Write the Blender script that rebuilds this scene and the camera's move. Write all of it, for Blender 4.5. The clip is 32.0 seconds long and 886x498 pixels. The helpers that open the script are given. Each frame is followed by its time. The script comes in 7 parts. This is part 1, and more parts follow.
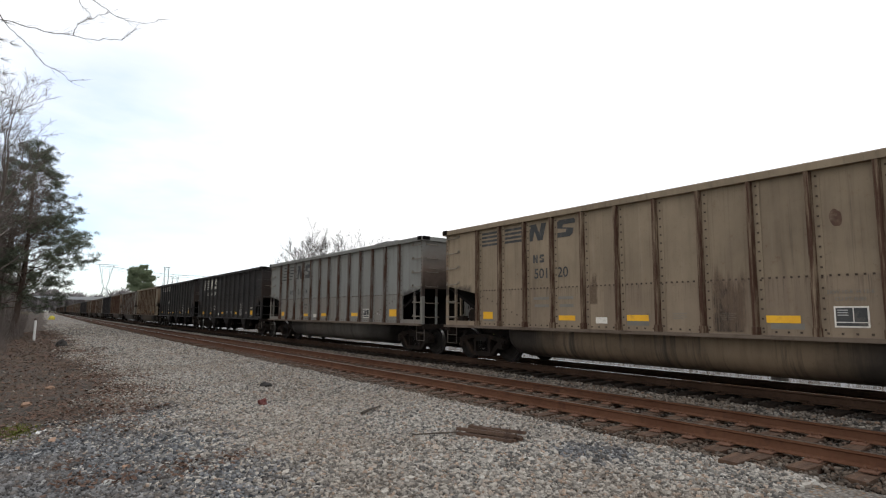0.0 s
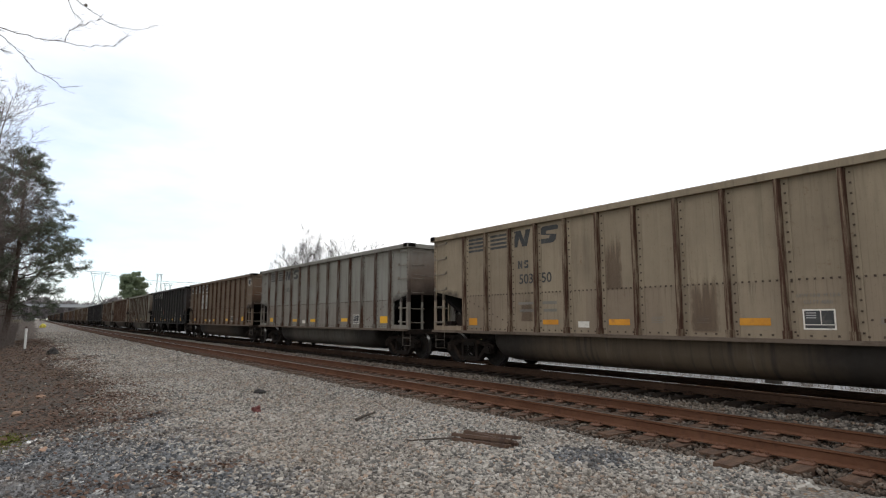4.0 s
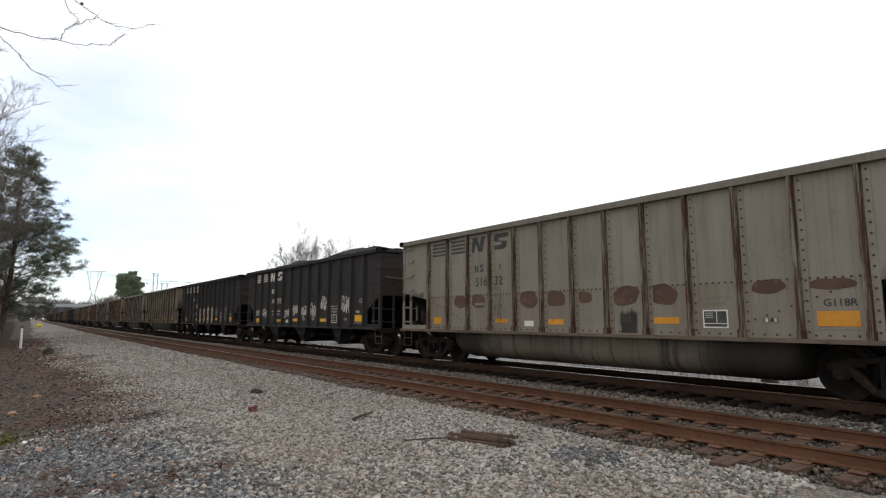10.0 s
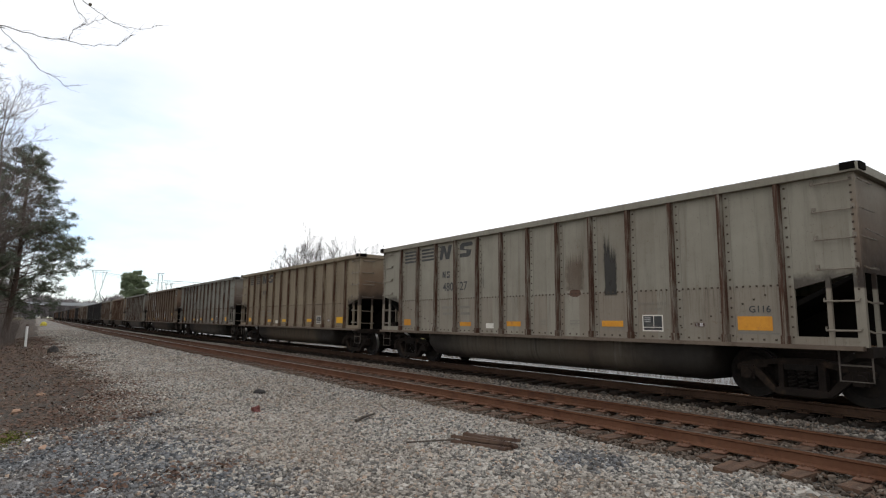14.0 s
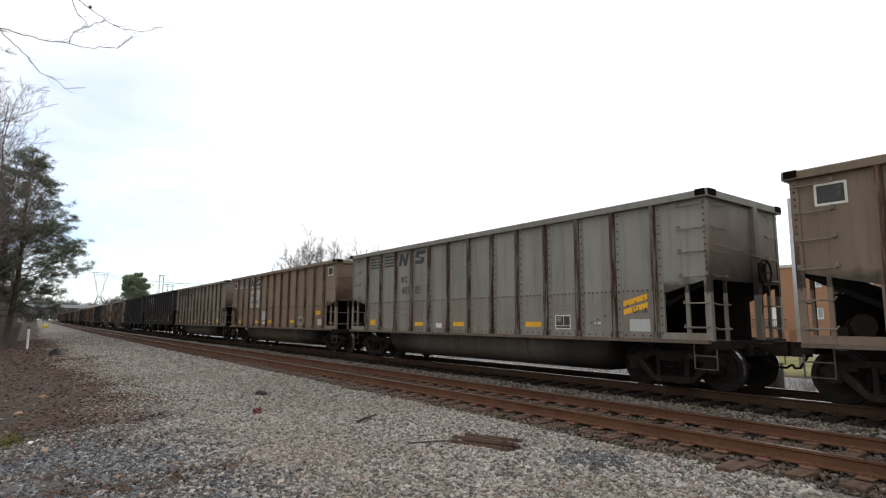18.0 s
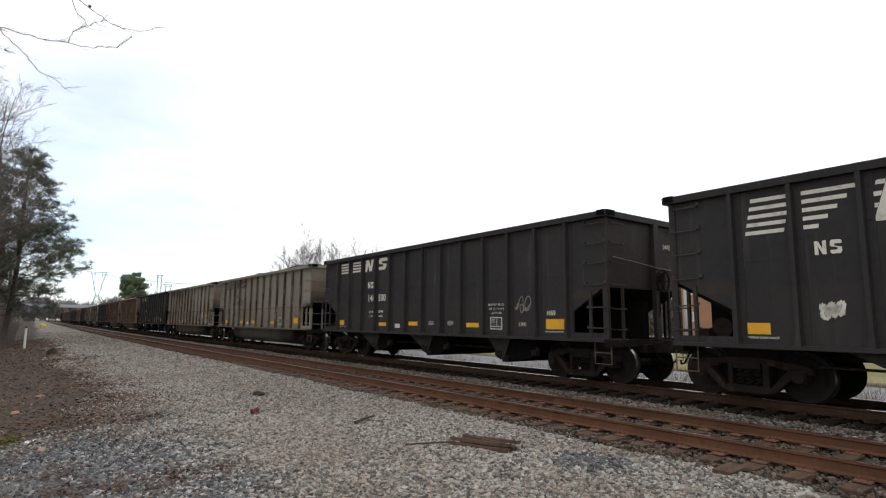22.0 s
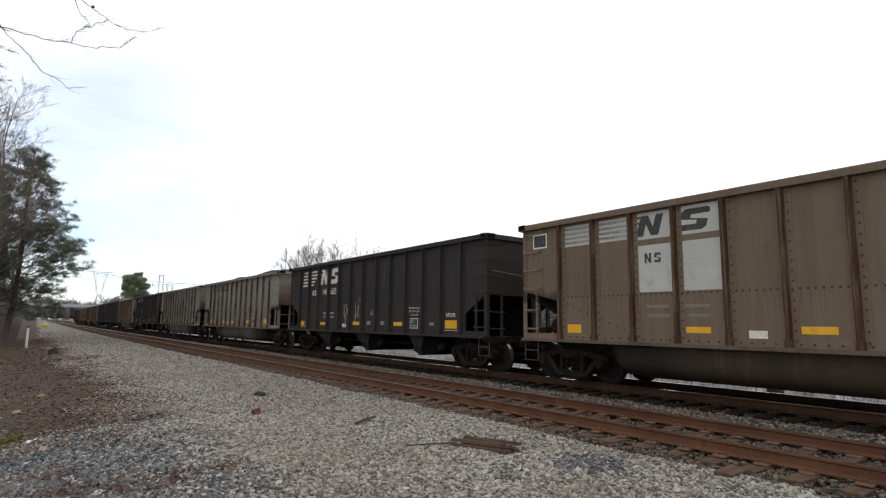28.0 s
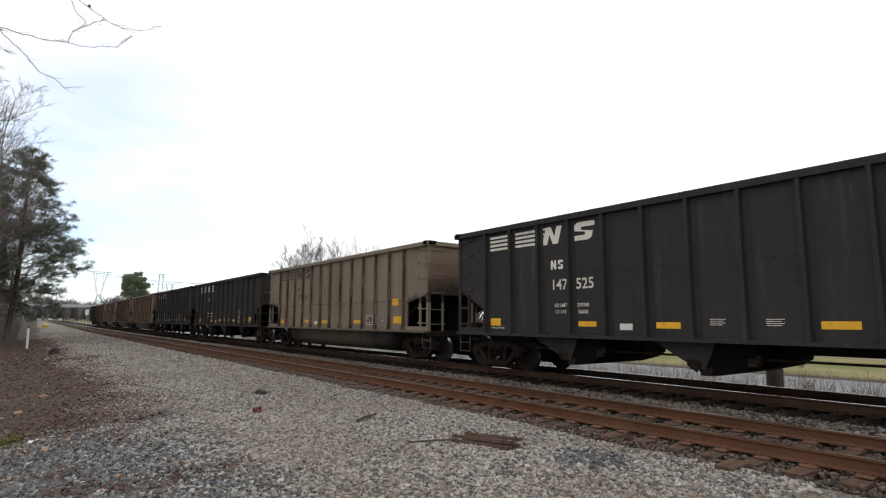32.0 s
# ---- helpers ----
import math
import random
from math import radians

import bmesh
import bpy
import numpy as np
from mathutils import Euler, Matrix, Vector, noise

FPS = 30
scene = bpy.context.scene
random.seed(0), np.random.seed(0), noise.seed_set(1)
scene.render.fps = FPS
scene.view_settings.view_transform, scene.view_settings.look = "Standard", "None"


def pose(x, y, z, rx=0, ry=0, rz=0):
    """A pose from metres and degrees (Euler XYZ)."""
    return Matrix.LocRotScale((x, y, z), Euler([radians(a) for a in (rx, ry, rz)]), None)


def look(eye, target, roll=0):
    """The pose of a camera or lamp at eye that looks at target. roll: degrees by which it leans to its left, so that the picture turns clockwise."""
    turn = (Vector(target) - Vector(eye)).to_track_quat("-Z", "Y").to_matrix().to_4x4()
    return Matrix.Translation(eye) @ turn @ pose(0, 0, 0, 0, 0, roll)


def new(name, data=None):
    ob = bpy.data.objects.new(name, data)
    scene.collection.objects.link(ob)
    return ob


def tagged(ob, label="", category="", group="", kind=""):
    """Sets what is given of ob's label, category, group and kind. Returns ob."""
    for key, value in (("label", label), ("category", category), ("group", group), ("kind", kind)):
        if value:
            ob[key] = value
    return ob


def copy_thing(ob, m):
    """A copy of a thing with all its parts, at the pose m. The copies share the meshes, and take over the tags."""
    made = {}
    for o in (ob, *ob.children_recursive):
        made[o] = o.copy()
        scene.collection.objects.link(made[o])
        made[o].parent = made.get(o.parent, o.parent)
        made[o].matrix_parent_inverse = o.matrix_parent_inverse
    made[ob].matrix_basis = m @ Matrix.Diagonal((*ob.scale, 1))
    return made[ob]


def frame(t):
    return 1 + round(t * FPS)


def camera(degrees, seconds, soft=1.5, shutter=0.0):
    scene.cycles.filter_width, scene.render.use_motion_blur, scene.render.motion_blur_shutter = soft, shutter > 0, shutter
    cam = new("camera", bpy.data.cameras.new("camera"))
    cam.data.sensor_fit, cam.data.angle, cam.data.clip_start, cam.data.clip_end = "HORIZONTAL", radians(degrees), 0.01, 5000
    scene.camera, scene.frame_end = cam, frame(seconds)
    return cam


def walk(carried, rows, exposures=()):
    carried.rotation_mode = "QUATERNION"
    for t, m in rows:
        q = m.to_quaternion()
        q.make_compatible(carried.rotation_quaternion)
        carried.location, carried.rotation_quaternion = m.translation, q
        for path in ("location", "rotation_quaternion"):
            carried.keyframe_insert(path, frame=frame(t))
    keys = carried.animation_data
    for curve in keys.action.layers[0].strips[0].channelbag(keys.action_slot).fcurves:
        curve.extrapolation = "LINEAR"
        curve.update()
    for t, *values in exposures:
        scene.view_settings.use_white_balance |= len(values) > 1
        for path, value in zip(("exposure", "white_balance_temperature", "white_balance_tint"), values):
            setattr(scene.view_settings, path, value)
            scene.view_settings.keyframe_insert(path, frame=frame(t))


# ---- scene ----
cam = camera(76.9, 32.0, soft=1.2)
EYE = (0.0, 0.0, 1.71)
PATH = [
    (0, EYE, (5.894, 7.997, 2.856), 0.36),
    (0.5, EYE, (5.933, 7.956, 2.935), 0.37),
    (1, EYE, (5.973, 7.938, 2.859), -0.03),
    (1.5, EYE, (5.914, 7.969, 2.939), -0.01),
    (2, EYE, (5.933, 7.974, 2.813), -0.61),
    (2.5, EYE, (5.987, 7.950, 2.691), -0.46),
    (3, EYE, (6.091, 7.875, 2.654), -0.16),
    (3.5, EYE, (6.152, 7.826, 2.661), -0.28),
    (4, EYE, (5.972, 7.925, 2.949), -0.03),
    (4.5, EYE, (5.958, 7.924, 3.019), 0.27),
    (6.5, EYE, (5.985, 7.906, 3.005), -0.14),
    (7, EYE, (5.989, 7.901, 3.015), -0.05),
    (7.5, EYE, (5.993, 7.904, 2.981), -0.12),
    (8, EYE, (5.984, 7.908, 2.995), 0.01),
    (8.5, EYE, (5.973, 7.917, 2.992), 0.36),
    (9, EYE, (5.989, 7.904, 3.001), 0.07),
    (9.5, EYE, (6.006, 7.898, 2.958), -0.14),
    (10, EYE, (6.012, 7.895, 2.941), -0.04),
    (10.5, EYE, (5.959, 7.930, 2.982), 0.48),
    (11, EYE, (5.985, 7.915, 2.945), 0.36),
    (11.5, EYE, (6.009, 7.896, 2.953), 0.16),
    (12, EYE, (6.003, 7.893, 3.001), 0.20),
    (12.5, EYE, (5.979, 7.913, 2.987), 0.34),
    (13, EYE, (5.993, 7.898, 3.016), 0.33),
    (13.5, EYE, (5.944, 7.935, 3.013), 0.44),
    (14, EYE, (5.953, 7.934, 2.980), 0.51),
    (14.5, EYE, (5.953, 7.932, 2.990), 0.38),
    (16.5, EYE, (5.965, 7.924, 2.988), 0.39),
    (17, EYE, (5.943, 7.939, 2.999), 0.30),
    (17.5, EYE, (5.969, 7.925, 2.959), 0.29),
    (18, EYE, (5.941, 7.942, 2.989), 0.23),
    (18.5, EYE, (5.935, 7.945, 3.000), 0.30),
    (19, EYE, (5.924, 7.951, 3.010), 0.14),
    (19.5, EYE, (5.934, 7.943, 3.016), 0.24),
    (20, EYE, (5.943, 7.936, 3.014), 0.27),
    (20.5, EYE, (5.972, 7.912, 3.028), 0.32),
    (21, EYE, (5.984, 7.902, 3.034), 0.46),
    (21.5, EYE, (5.972, 7.915, 3.010), 0.60),
    (22, EYE, (5.959, 7.925, 3.011), 0.49),
    (22.5, EYE, (5.970, 7.916, 3.008), 0.25),
    (23, EYE, (5.962, 7.919, 3.029), 0.29),
    (23.5, EYE, (5.934, 7.940, 3.030), 0.39),
    (24, EYE, (5.934, 7.941, 3.025), 0.38),
    (24.5, EYE, (5.959, 7.921, 3.031), 0.28),
    (25, EYE, (5.976, 7.903, 3.061), 0.19),
    (25.5, EYE, (5.944, 7.925, 3.077), 0.42),
    (26, EYE, (5.952, 7.924, 3.046), 0.34),
    (26.5, EYE, (5.955, 7.927, 3.017), 0.27),
    (28.5, EYE, (5.932, 7.941, 3.032), 0.77),
    (29, EYE, (5.922, 7.946, 3.049), 0.58),
    (29.5, EYE, (5.911, 7.954, 3.049), 0.57),
    (30, EYE, (5.912, 7.950, 3.067), 0.69),
    (30.5, EYE, (5.894, 7.961, 3.078), 0.84),
    (31, EYE, (5.902, 7.956, 3.076), 0.86),
    (31.5, EYE, (5.938, 7.948, 2.963), 0.35),
    (32, EYE, (5.947, 7.940, 2.972), 0.18),
]
walk(cam, [(t, look(eye, target, roll)) for t, eye, target, roll in PATH])

# ---- world and light: a bright overcast day ----
world = bpy.data.worlds.new("overcast_sky")
scene.world = world
world.use_nodes = True
wn, wl = world.node_tree.nodes, world.node_tree.links
wn.clear()
w_out = wn.new("ShaderNodeOutputWorld")
w_bg = wn.new("ShaderNodeBackground")
w_sky = wn.new("ShaderNodeTexSky")
w_sky.sky_type, w_sky.sun_disc = "NISHITA", False
w_sky.sun_elevation, w_sky.sun_rotation = radians(42), radians(75)
w_scale = wn.new("ShaderNodeVectorMath")
w_scale.operation = "MULTIPLY"
w_scale.inputs[1].default_value = (0.165, 0.205, 0.235)
wl.new(w_sky.outputs["Color"], w_scale.inputs[0])
w_tc = wn.new("ShaderNodeTexCoord")
w_map = wn.new("ShaderNodeMapping")
w_map.inputs["Scale"].default_value = (1.0, 1.0, 3.2)
wl.new(w_tc.outputs["Generated"], w_map.inputs["Vector"])
w_noise = wn.new("ShaderNodeTexNoise")
w_noise.inputs["Scale"].default_value, w_noise.inputs["Detail"].default_value = 1.7, 6.0
wl.new(w_map.outputs["Vector"], w_noise.inputs["Vector"])
w_ramp = wn.new("ShaderNodeMapRange")
w_ramp.inputs["From Min"].default_value, w_ramp.inputs["From Max"].default_value = 0.30, 0.62
w_ramp.inputs["To Min"].default_value, w_ramp.inputs["To Max"].default_value = 0.88, 1.0
wl.new(w_noise.outputs["Fac"], w_ramp.inputs["Value"])
w_mix = wn.new("ShaderNodeMix")
w_mix.data_type = "RGBA"
w_mix.inputs["B"].default_value = (1.16, 1.165, 1.175, 1)
# the cloud thins low over the line ahead, where pale blue shows
w_dot = wn.new("ShaderNodeVectorMath")
w_dot.operation = "DOT_PRODUCT"
w_dot.inputs[1].default_value = Vector((0.10, 1.0, 0.18)).normalized()
w_norm = wn.new("ShaderNodeVectorMath")
w_norm.operation = "NORMALIZE"
wl.new(w_tc.outputs["Generated"], w_norm.inputs[0])
wl.new(w_norm.outputs["Vector"], w_dot.inputs[0])
w_gap = wn.new("ShaderNodeMapRange")
w_gap.interpolation_type = "SMOOTHSTEP"
for key, value in (("From Min", 0.955), ("From Max", 1.0), ("To Min", 0.0), ("To Max", 0.62)):
    w_gap.inputs[key].default_value = value
wl.new(w_dot.outputs["Value"], w_gap.inputs["Value"])
w_fine = wn.new("ShaderNodeTexNoise")
w_fine.inputs["Scale"].default_value, w_fine.inputs["Detail"].default_value = 3.5, 6.0
wl.new(w_map.outputs["Vector"], w_fine.inputs["Vector"])
w_wisp = wn.new("ShaderNodeMapRange")
for key, value in (("From Min", 0.35), ("From Max", 0.68), ("To Min", 0.15), ("To Max", 1.0)):
    w_wisp.inputs[key].default_value = value
wl.new(w_fine.outputs["Fac"], w_wisp.inputs["Value"])
w_hole = wn.new("ShaderNodeMath")
w_hole.operation = "MULTIPLY"
wl.new(w_gap.outputs["Result"], w_hole.inputs[0])
wl.new(w_wisp.outputs["Result"], w_hole.inputs[1])
w_cover = wn.new("ShaderNodeMath")
w_cover.operation = "SUBTRACT"
w_cover.use_clamp = True
wl.new(w_ramp.outputs["Result"], w_cover.inputs[0])
wl.new(w_hole.outputs["Value"], w_cover.inputs[1])
wl.new(w_cover.outputs["Value"], w_mix.inputs["Factor"])
wl.new(w_scale.outputs["Vector"], w_mix.inputs["A"])
wl.new(w_mix.outputs["Result"], w_bg.inputs["Color"])
w_bg.inputs["Strength"].default_value = 1.0
wl.new(w_bg.outputs["Background"], w_out.inputs["Surface"])

sun = new("sun", bpy.data.lights.new("sun", "SUN"))
sun.data.energy, sun.data.angle, sun.data.color = 0.5, radians(25), (1.0, 0.97, 0.92)
sun.matrix_world = look((60, 15, 60), (0, 0, 0))
scene.view_settings.exposure = 0.0

# ---- materials ----
class Nodes:
    """A node material in few words."""

    def __init__(self, name):
        self.mat = bpy.data.materials.new(name)
        self.mat.use_nodes = True
        self.t = self.mat.node_tree
        self.bsdf = self.t.nodes["Principled BSDF"]

    def n(self, kind, **values):
        node = self.t.nodes.new("ShaderNode" + kind)
        for key, value in values.items():
            node.inputs[key.replace("_", " ")].default_value = value
        return node

    def link(self, a, b):
        self.t.links.new(a, b)

    def coord(self, kind="Object", scale=(1, 1, 1)):
        tc, mp = self.n("TexCoord"), self.n("Mapping", Scale=scale)
        self.link(tc.outputs[kind], mp.inputs["Vector"])
        return mp.outputs["Vector"]

    def noise(self, vec, scale, detail=4.0, rough=0.55, w=None):
        nz = self.n("TexNoise", Scale=scale, Detail=detail, Roughness=rough)
        if w is not None:
            nz.noise_dimensions = "4D"
            self.link(w, nz.inputs["W"])
        self.link(vec, nz.inputs["Vector"])
        return nz.outputs["Fac"]

    def span(self, value, lo, hi, a=0.0, b=1.0):
        m = self.n("MapRange", From_Min=lo, From_Max=hi, To_Min=a, To_Max=b)
        self.link(value, m.inputs["Value"])
        return m.outputs["Result"]

    def math(self, op, a, b):
        m = self.n("Math")
        m.operation = op
        for i, v in enumerate((a, b)):
            if isinstance(v, (int, float)):
                m.inputs[i].default_value = v
            else:
                self.link(v, m.inputs[i])
        return m.outputs[0]

    def mix(self, fac, a, b, blend="MIX"):
        m = self.n("Mix")
        m.data_type, m.blend_type = "RGBA", blend
        for key, v in (("Factor", fac), ("A", a), ("B", b)):
            if isinstance(v, (int, float)):
                m.inputs[key].default_value = v
            elif isinstance(v, tuple):
                m.inputs[key].default_value = (*v, 1) if len(v) == 3 else v
            else:
                self.link(v, m.inputs[key])
        return m.outputs["Result"]

    def info(self):
        return self.n("ObjectInfo").outputs

    def bump(self, height, strength=0.3, distance=0.01):
        b = self.n("Bump", Strength=strength, Distance=distance)
        self.link(height, b.inputs["Height"])
        self.link(b.outputs["Normal"], self.bsdf.inputs["Normal"])

    def done(self, color=None, rough=0.8, metal=0.0, spec=0.5):
        b = self.bsdf
        if isinstance(color, tuple):
            b.inputs["Base Color"].default_value = (*color, 1)
        elif color is not None:
            self.link(color, b.inputs["Base Color"])
        if isinstance(rough, (int, float)):
            b.inputs["Roughness"].default_value = rough
        else:
            self.link(rough, b.inputs["Roughness"])
        b.inputs["Metallic"].default_value = metal
        b.inputs["Specular IOR Level"].default_value = spec
        return self.mat


def grained(name, a, b, scale=6.0, rough=0.85, bump=0.2, dist=0.01, stretch=(1, 1, 1), metal=0.0, c=None, spec=0.4):
    """Two colours mixed at two scales, with fine relief; c: sparse stains."""
    m = Nodes(name)
    v = m.coord("Object", stretch)
    big, fine = m.noise(v, scale * 0.25, 3), m.noise(v, scale * 3, 5, 0.65)
    col = m.mix(m.span(m.math("ADD", m.math("MULTIPLY", big, 0.6), m.math("MULTIPLY", fine, 0.4)), 0.35, 0.65), a, b)
    col = m.mix(m.span(m.info()["Random"], 0, 1, 0.0, 0.25), col, tuple(x * 0.55 for x in a))
    if c:
        col = m.mix(m.span(m.noise(v, scale * 0.6, 6, 0.7), 0.55, 0.72), col, c)
    m.bump(fine, bump, dist)
    return m.done(col, rough, metal, spec)


def car_paint(name, rust, grime, gloss, more=0.0, first=6.07, bays=1.02):
    """Weathered freight-car paint: the car's own colour (its object colour), dust in clouds, rain streaks, rust blooms."""
    m = Nodes(name)
    oi = m.info()
    v = m.coord()
    w = m.math("MULTIPLY", oi["Random"], 40.0)
    clouds = m.noise(v, 0.55, 5, 0.6, w)
    streak = m.noise(m.coord("Object", (1, 2.6, 0.22)), 2.2, 5, 0.6, w)
    speck = m.noise(v, 9.0, 6, 0.7, w)
    col = m.mix(m.math("MULTIPLY", m.span(clouds, 0.38, 0.68), m.math("MULTIPLY", oi["Alpha"], 0.75)), oi["Color"], grime)
    col = m.mix(m.span(streak, 0.52, 0.75, 0.0, 0.42), col, tuple(x * 0.55 for x in grime))
    col = m.mix(m.span(streak, 0.42, 0.25, 0.0, 0.2), col, m.mix(0.2, oi["Color"], (0.8, 0.78, 0.72)))
    if not more:
        # the lower course of sheets has weathered to a pinker tone, each panel a little differently
        zed = m.n("SeparateXYZ")
        m.link(m.coord(), zed.inputs[0])
        dusty = (0.2, 0.146, 0.11) if grime[0] > 0.05 else (0.03, 0.026, 0.024)
        lower = m.span(m.math("ADD", zed.outputs["Z"], m.math("MULTIPLY", speck, 0.05)), 2.09, 2.05)
        bay = m.n("TexWhiteNoise")
        bay.noise_dimensions = "1D"
        m.link(m.math("ADD", m.math("FLOOR", m.math("DIVIDE", m.math("ADD", zed.outputs["Y"], 20.0 - first), bays), 0), w), bay.inputs["W"])
        col = m.mix(m.math("MULTIPLY", lower, m.span(bay.outputs["Value"], 0, 1, 0.08, 0.5)), col, m.mix(0.12, dusty, oi["Color"]))
        col = m.mix(m.span(bay.outputs["Value"], 0, 1, 0.0, 0.16), col, tuple(x * 0.8 for x in grime))
    col = m.mix(m.span(m.noise(v, 26.0, 4, 0.7, w), 0.60, 0.72, 0.0, 0.5), col, tuple(x * 0.6 for x in grime))
    col = m.mix(m.span(m.noise(m.coord("Object", (1, 9, 0.5)), 3.0, 4, 0.7, w), 0.66, 0.74, 0.0, 0.5), col, tuple(x * 0.5 for x in grime))
    if not more:
        # thin dirty runs below the row of bolts
        runs = m.math("MULTIPLY", m.span(m.noise(m.coord("Object", (1, 22, 0.7)), 1.6, 4, 0.7, w), 0.52, 0.66), m.span(zed.outputs["Z"], 1.35, 2.0))
        runs = m.math("MULTIPLY", runs, m.span(zed.outputs["Z"], 2.05, 2.02))
        col = m.mix(m.math("MULTIPLY", runs, 0.55), col, tuple(x * 0.45 for x in grime))
        long = m.math("MULTIPLY", m.span(m.noise(m.coord("Object", (1, 14, 0.25)), 1.3, 5, 0.7, w), 0.55, 0.7), m.span(clouds, 0.35, 0.6))
        col = m.mix(m.math("MULTIPLY", long, 0.45), col, tuple(x * 0.5 for x in grime))
    rusty = m.math("MULTIPLY", m.span(speck, 0.60, 0.74), m.span(clouds, 0.42, 0.62))
    col = m.mix(m.math("MULTIPLY", rusty, 0.8), col, rust)
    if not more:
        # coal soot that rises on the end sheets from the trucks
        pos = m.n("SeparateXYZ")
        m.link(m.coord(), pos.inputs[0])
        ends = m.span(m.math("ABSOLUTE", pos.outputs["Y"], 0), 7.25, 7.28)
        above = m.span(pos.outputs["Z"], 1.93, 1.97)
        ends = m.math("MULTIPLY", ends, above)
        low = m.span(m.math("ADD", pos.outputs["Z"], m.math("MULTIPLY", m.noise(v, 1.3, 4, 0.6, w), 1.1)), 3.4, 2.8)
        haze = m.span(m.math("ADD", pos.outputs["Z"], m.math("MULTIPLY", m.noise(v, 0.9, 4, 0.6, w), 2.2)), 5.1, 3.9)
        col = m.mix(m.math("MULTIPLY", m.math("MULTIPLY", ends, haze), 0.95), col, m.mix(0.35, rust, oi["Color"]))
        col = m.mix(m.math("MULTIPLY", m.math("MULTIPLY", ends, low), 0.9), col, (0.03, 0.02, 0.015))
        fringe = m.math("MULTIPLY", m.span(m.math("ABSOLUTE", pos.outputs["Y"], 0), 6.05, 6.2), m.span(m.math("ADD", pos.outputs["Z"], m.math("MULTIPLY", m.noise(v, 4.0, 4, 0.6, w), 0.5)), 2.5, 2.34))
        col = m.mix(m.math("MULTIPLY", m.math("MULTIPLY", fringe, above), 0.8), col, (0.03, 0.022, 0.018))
    if more > 0:
        col = m.mix(m.span(m.noise(m.coord("Object", (6, 16, 0.6)), 2.0, 5, 0.7, w), 0.38, 0.62, more * 0.2, more * 1.7), col, rust)
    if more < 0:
        # coal dust, grease and painted-in shade near the trucks, old runs down the flanks
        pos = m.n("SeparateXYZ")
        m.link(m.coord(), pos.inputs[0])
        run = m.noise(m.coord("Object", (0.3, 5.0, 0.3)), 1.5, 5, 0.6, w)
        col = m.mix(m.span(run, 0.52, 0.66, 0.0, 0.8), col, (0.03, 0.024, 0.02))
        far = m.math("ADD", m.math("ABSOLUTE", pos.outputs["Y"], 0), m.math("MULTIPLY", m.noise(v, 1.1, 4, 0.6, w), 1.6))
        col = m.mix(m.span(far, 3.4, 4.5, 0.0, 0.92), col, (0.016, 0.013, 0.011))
    m.bump(m.math("ADD", m.math("MULTIPLY", speck, 0.15), m.noise(v, 1.4, 2)), 0.25, 0.03)
    return m.done(col, m.span(speck, 0.3, 0.7, gloss, gloss + 0.2), 0.0, 0.35)


M = {}
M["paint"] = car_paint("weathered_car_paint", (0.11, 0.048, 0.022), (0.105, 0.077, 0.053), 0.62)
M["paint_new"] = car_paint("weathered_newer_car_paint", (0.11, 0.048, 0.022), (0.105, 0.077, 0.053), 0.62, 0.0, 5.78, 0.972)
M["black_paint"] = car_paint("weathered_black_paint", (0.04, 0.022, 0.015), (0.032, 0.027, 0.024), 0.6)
M["rib_rust"] = car_paint("rusty_rib_paint", (0.052, 0.023, 0.013), (0.09, 0.054, 0.035), 0.75, 0.85)
M["rib_face"] = car_paint("rib_face_paint", (0.075, 0.032, 0.017), (0.2, 0.145, 0.1), 0.7, 0.72)
M["sill_rust"] = grained("rust_brown_side_sill", (0.09, 0.064, 0.046), (0.15, 0.115, 0.088), 4, 0.85, 0.2, 0.004, (1, 0.4, 1), c=(0.055, 0.034, 0.023))
M["tub_paint"] = car_paint("grimy_shaded_tub_paint", (0.07, 0.04, 0.023), (0.06, 0.041, 0.027), 0.6, -1.0)
M["bolt"] = grained("rusty_bolt_heads", (0.04, 0.028, 0.02), (0.08, 0.055, 0.04), 6, 0.85)
M["tar"] = grained("black_tar_stain", (0.02, 0.018, 0.016), (0.05, 0.045, 0.04), 6, 0.6, 0.1, c=(0.11, 0.1, 0.085))
M["rust_stain"] = grained("brown_primer_stain", (0.075, 0.042, 0.03), (0.12, 0.068, 0.045), 5, 0.85, 0.1, c=(0.17, 0.12, 0.085))
M["tan_spray"] = grained("pale_tan_spray_paint", (0.34, 0.26, 0.19), (0.45, 0.36, 0.28), 5, 0.8, 0.05, c=(0.12, 0.08, 0.06))
M["orange_spray"] = grained("orange_spray_paint", (0.2, 0.07, 0.03), (0.35, 0.12, 0.05), 8, 0.8, 0.05, c=(0.05, 0.03, 0.02))
M["steel_dark"] = grained("grimy_running_gear_steel", (0.009, 0.007, 0.006), (0.025, 0.018, 0.0142), 5, 0.88, 0.25, 0.006, c=(0.045, 0.029, 0.019), spec=0.15)
M["wheel_face"] = grained("wheel_web_steel", (0.007, 0.006, 0.0055), (0.019, 0.015, 0.012), 4, 0.85, 0.15, 0.004, c=(0.03, 0.02, 0.014), spec=0.2)
M["tread"] = grained("polished_wheel_tread", (0.35, 0.34, 0.33), (0.5, 0.49, 0.48), 10, 0.28, 0.05, 0.002, metal=1.0)
# near-black: recess shade put into sheets and pans; plain black on caps, hoses
M["black_hollow"] = grained("recess_shade_and_plain_black", (0.0045, 0.004, 0.0038), (0.010, 0.0085, 0.0075), 2, 0.95, spec=0.05)
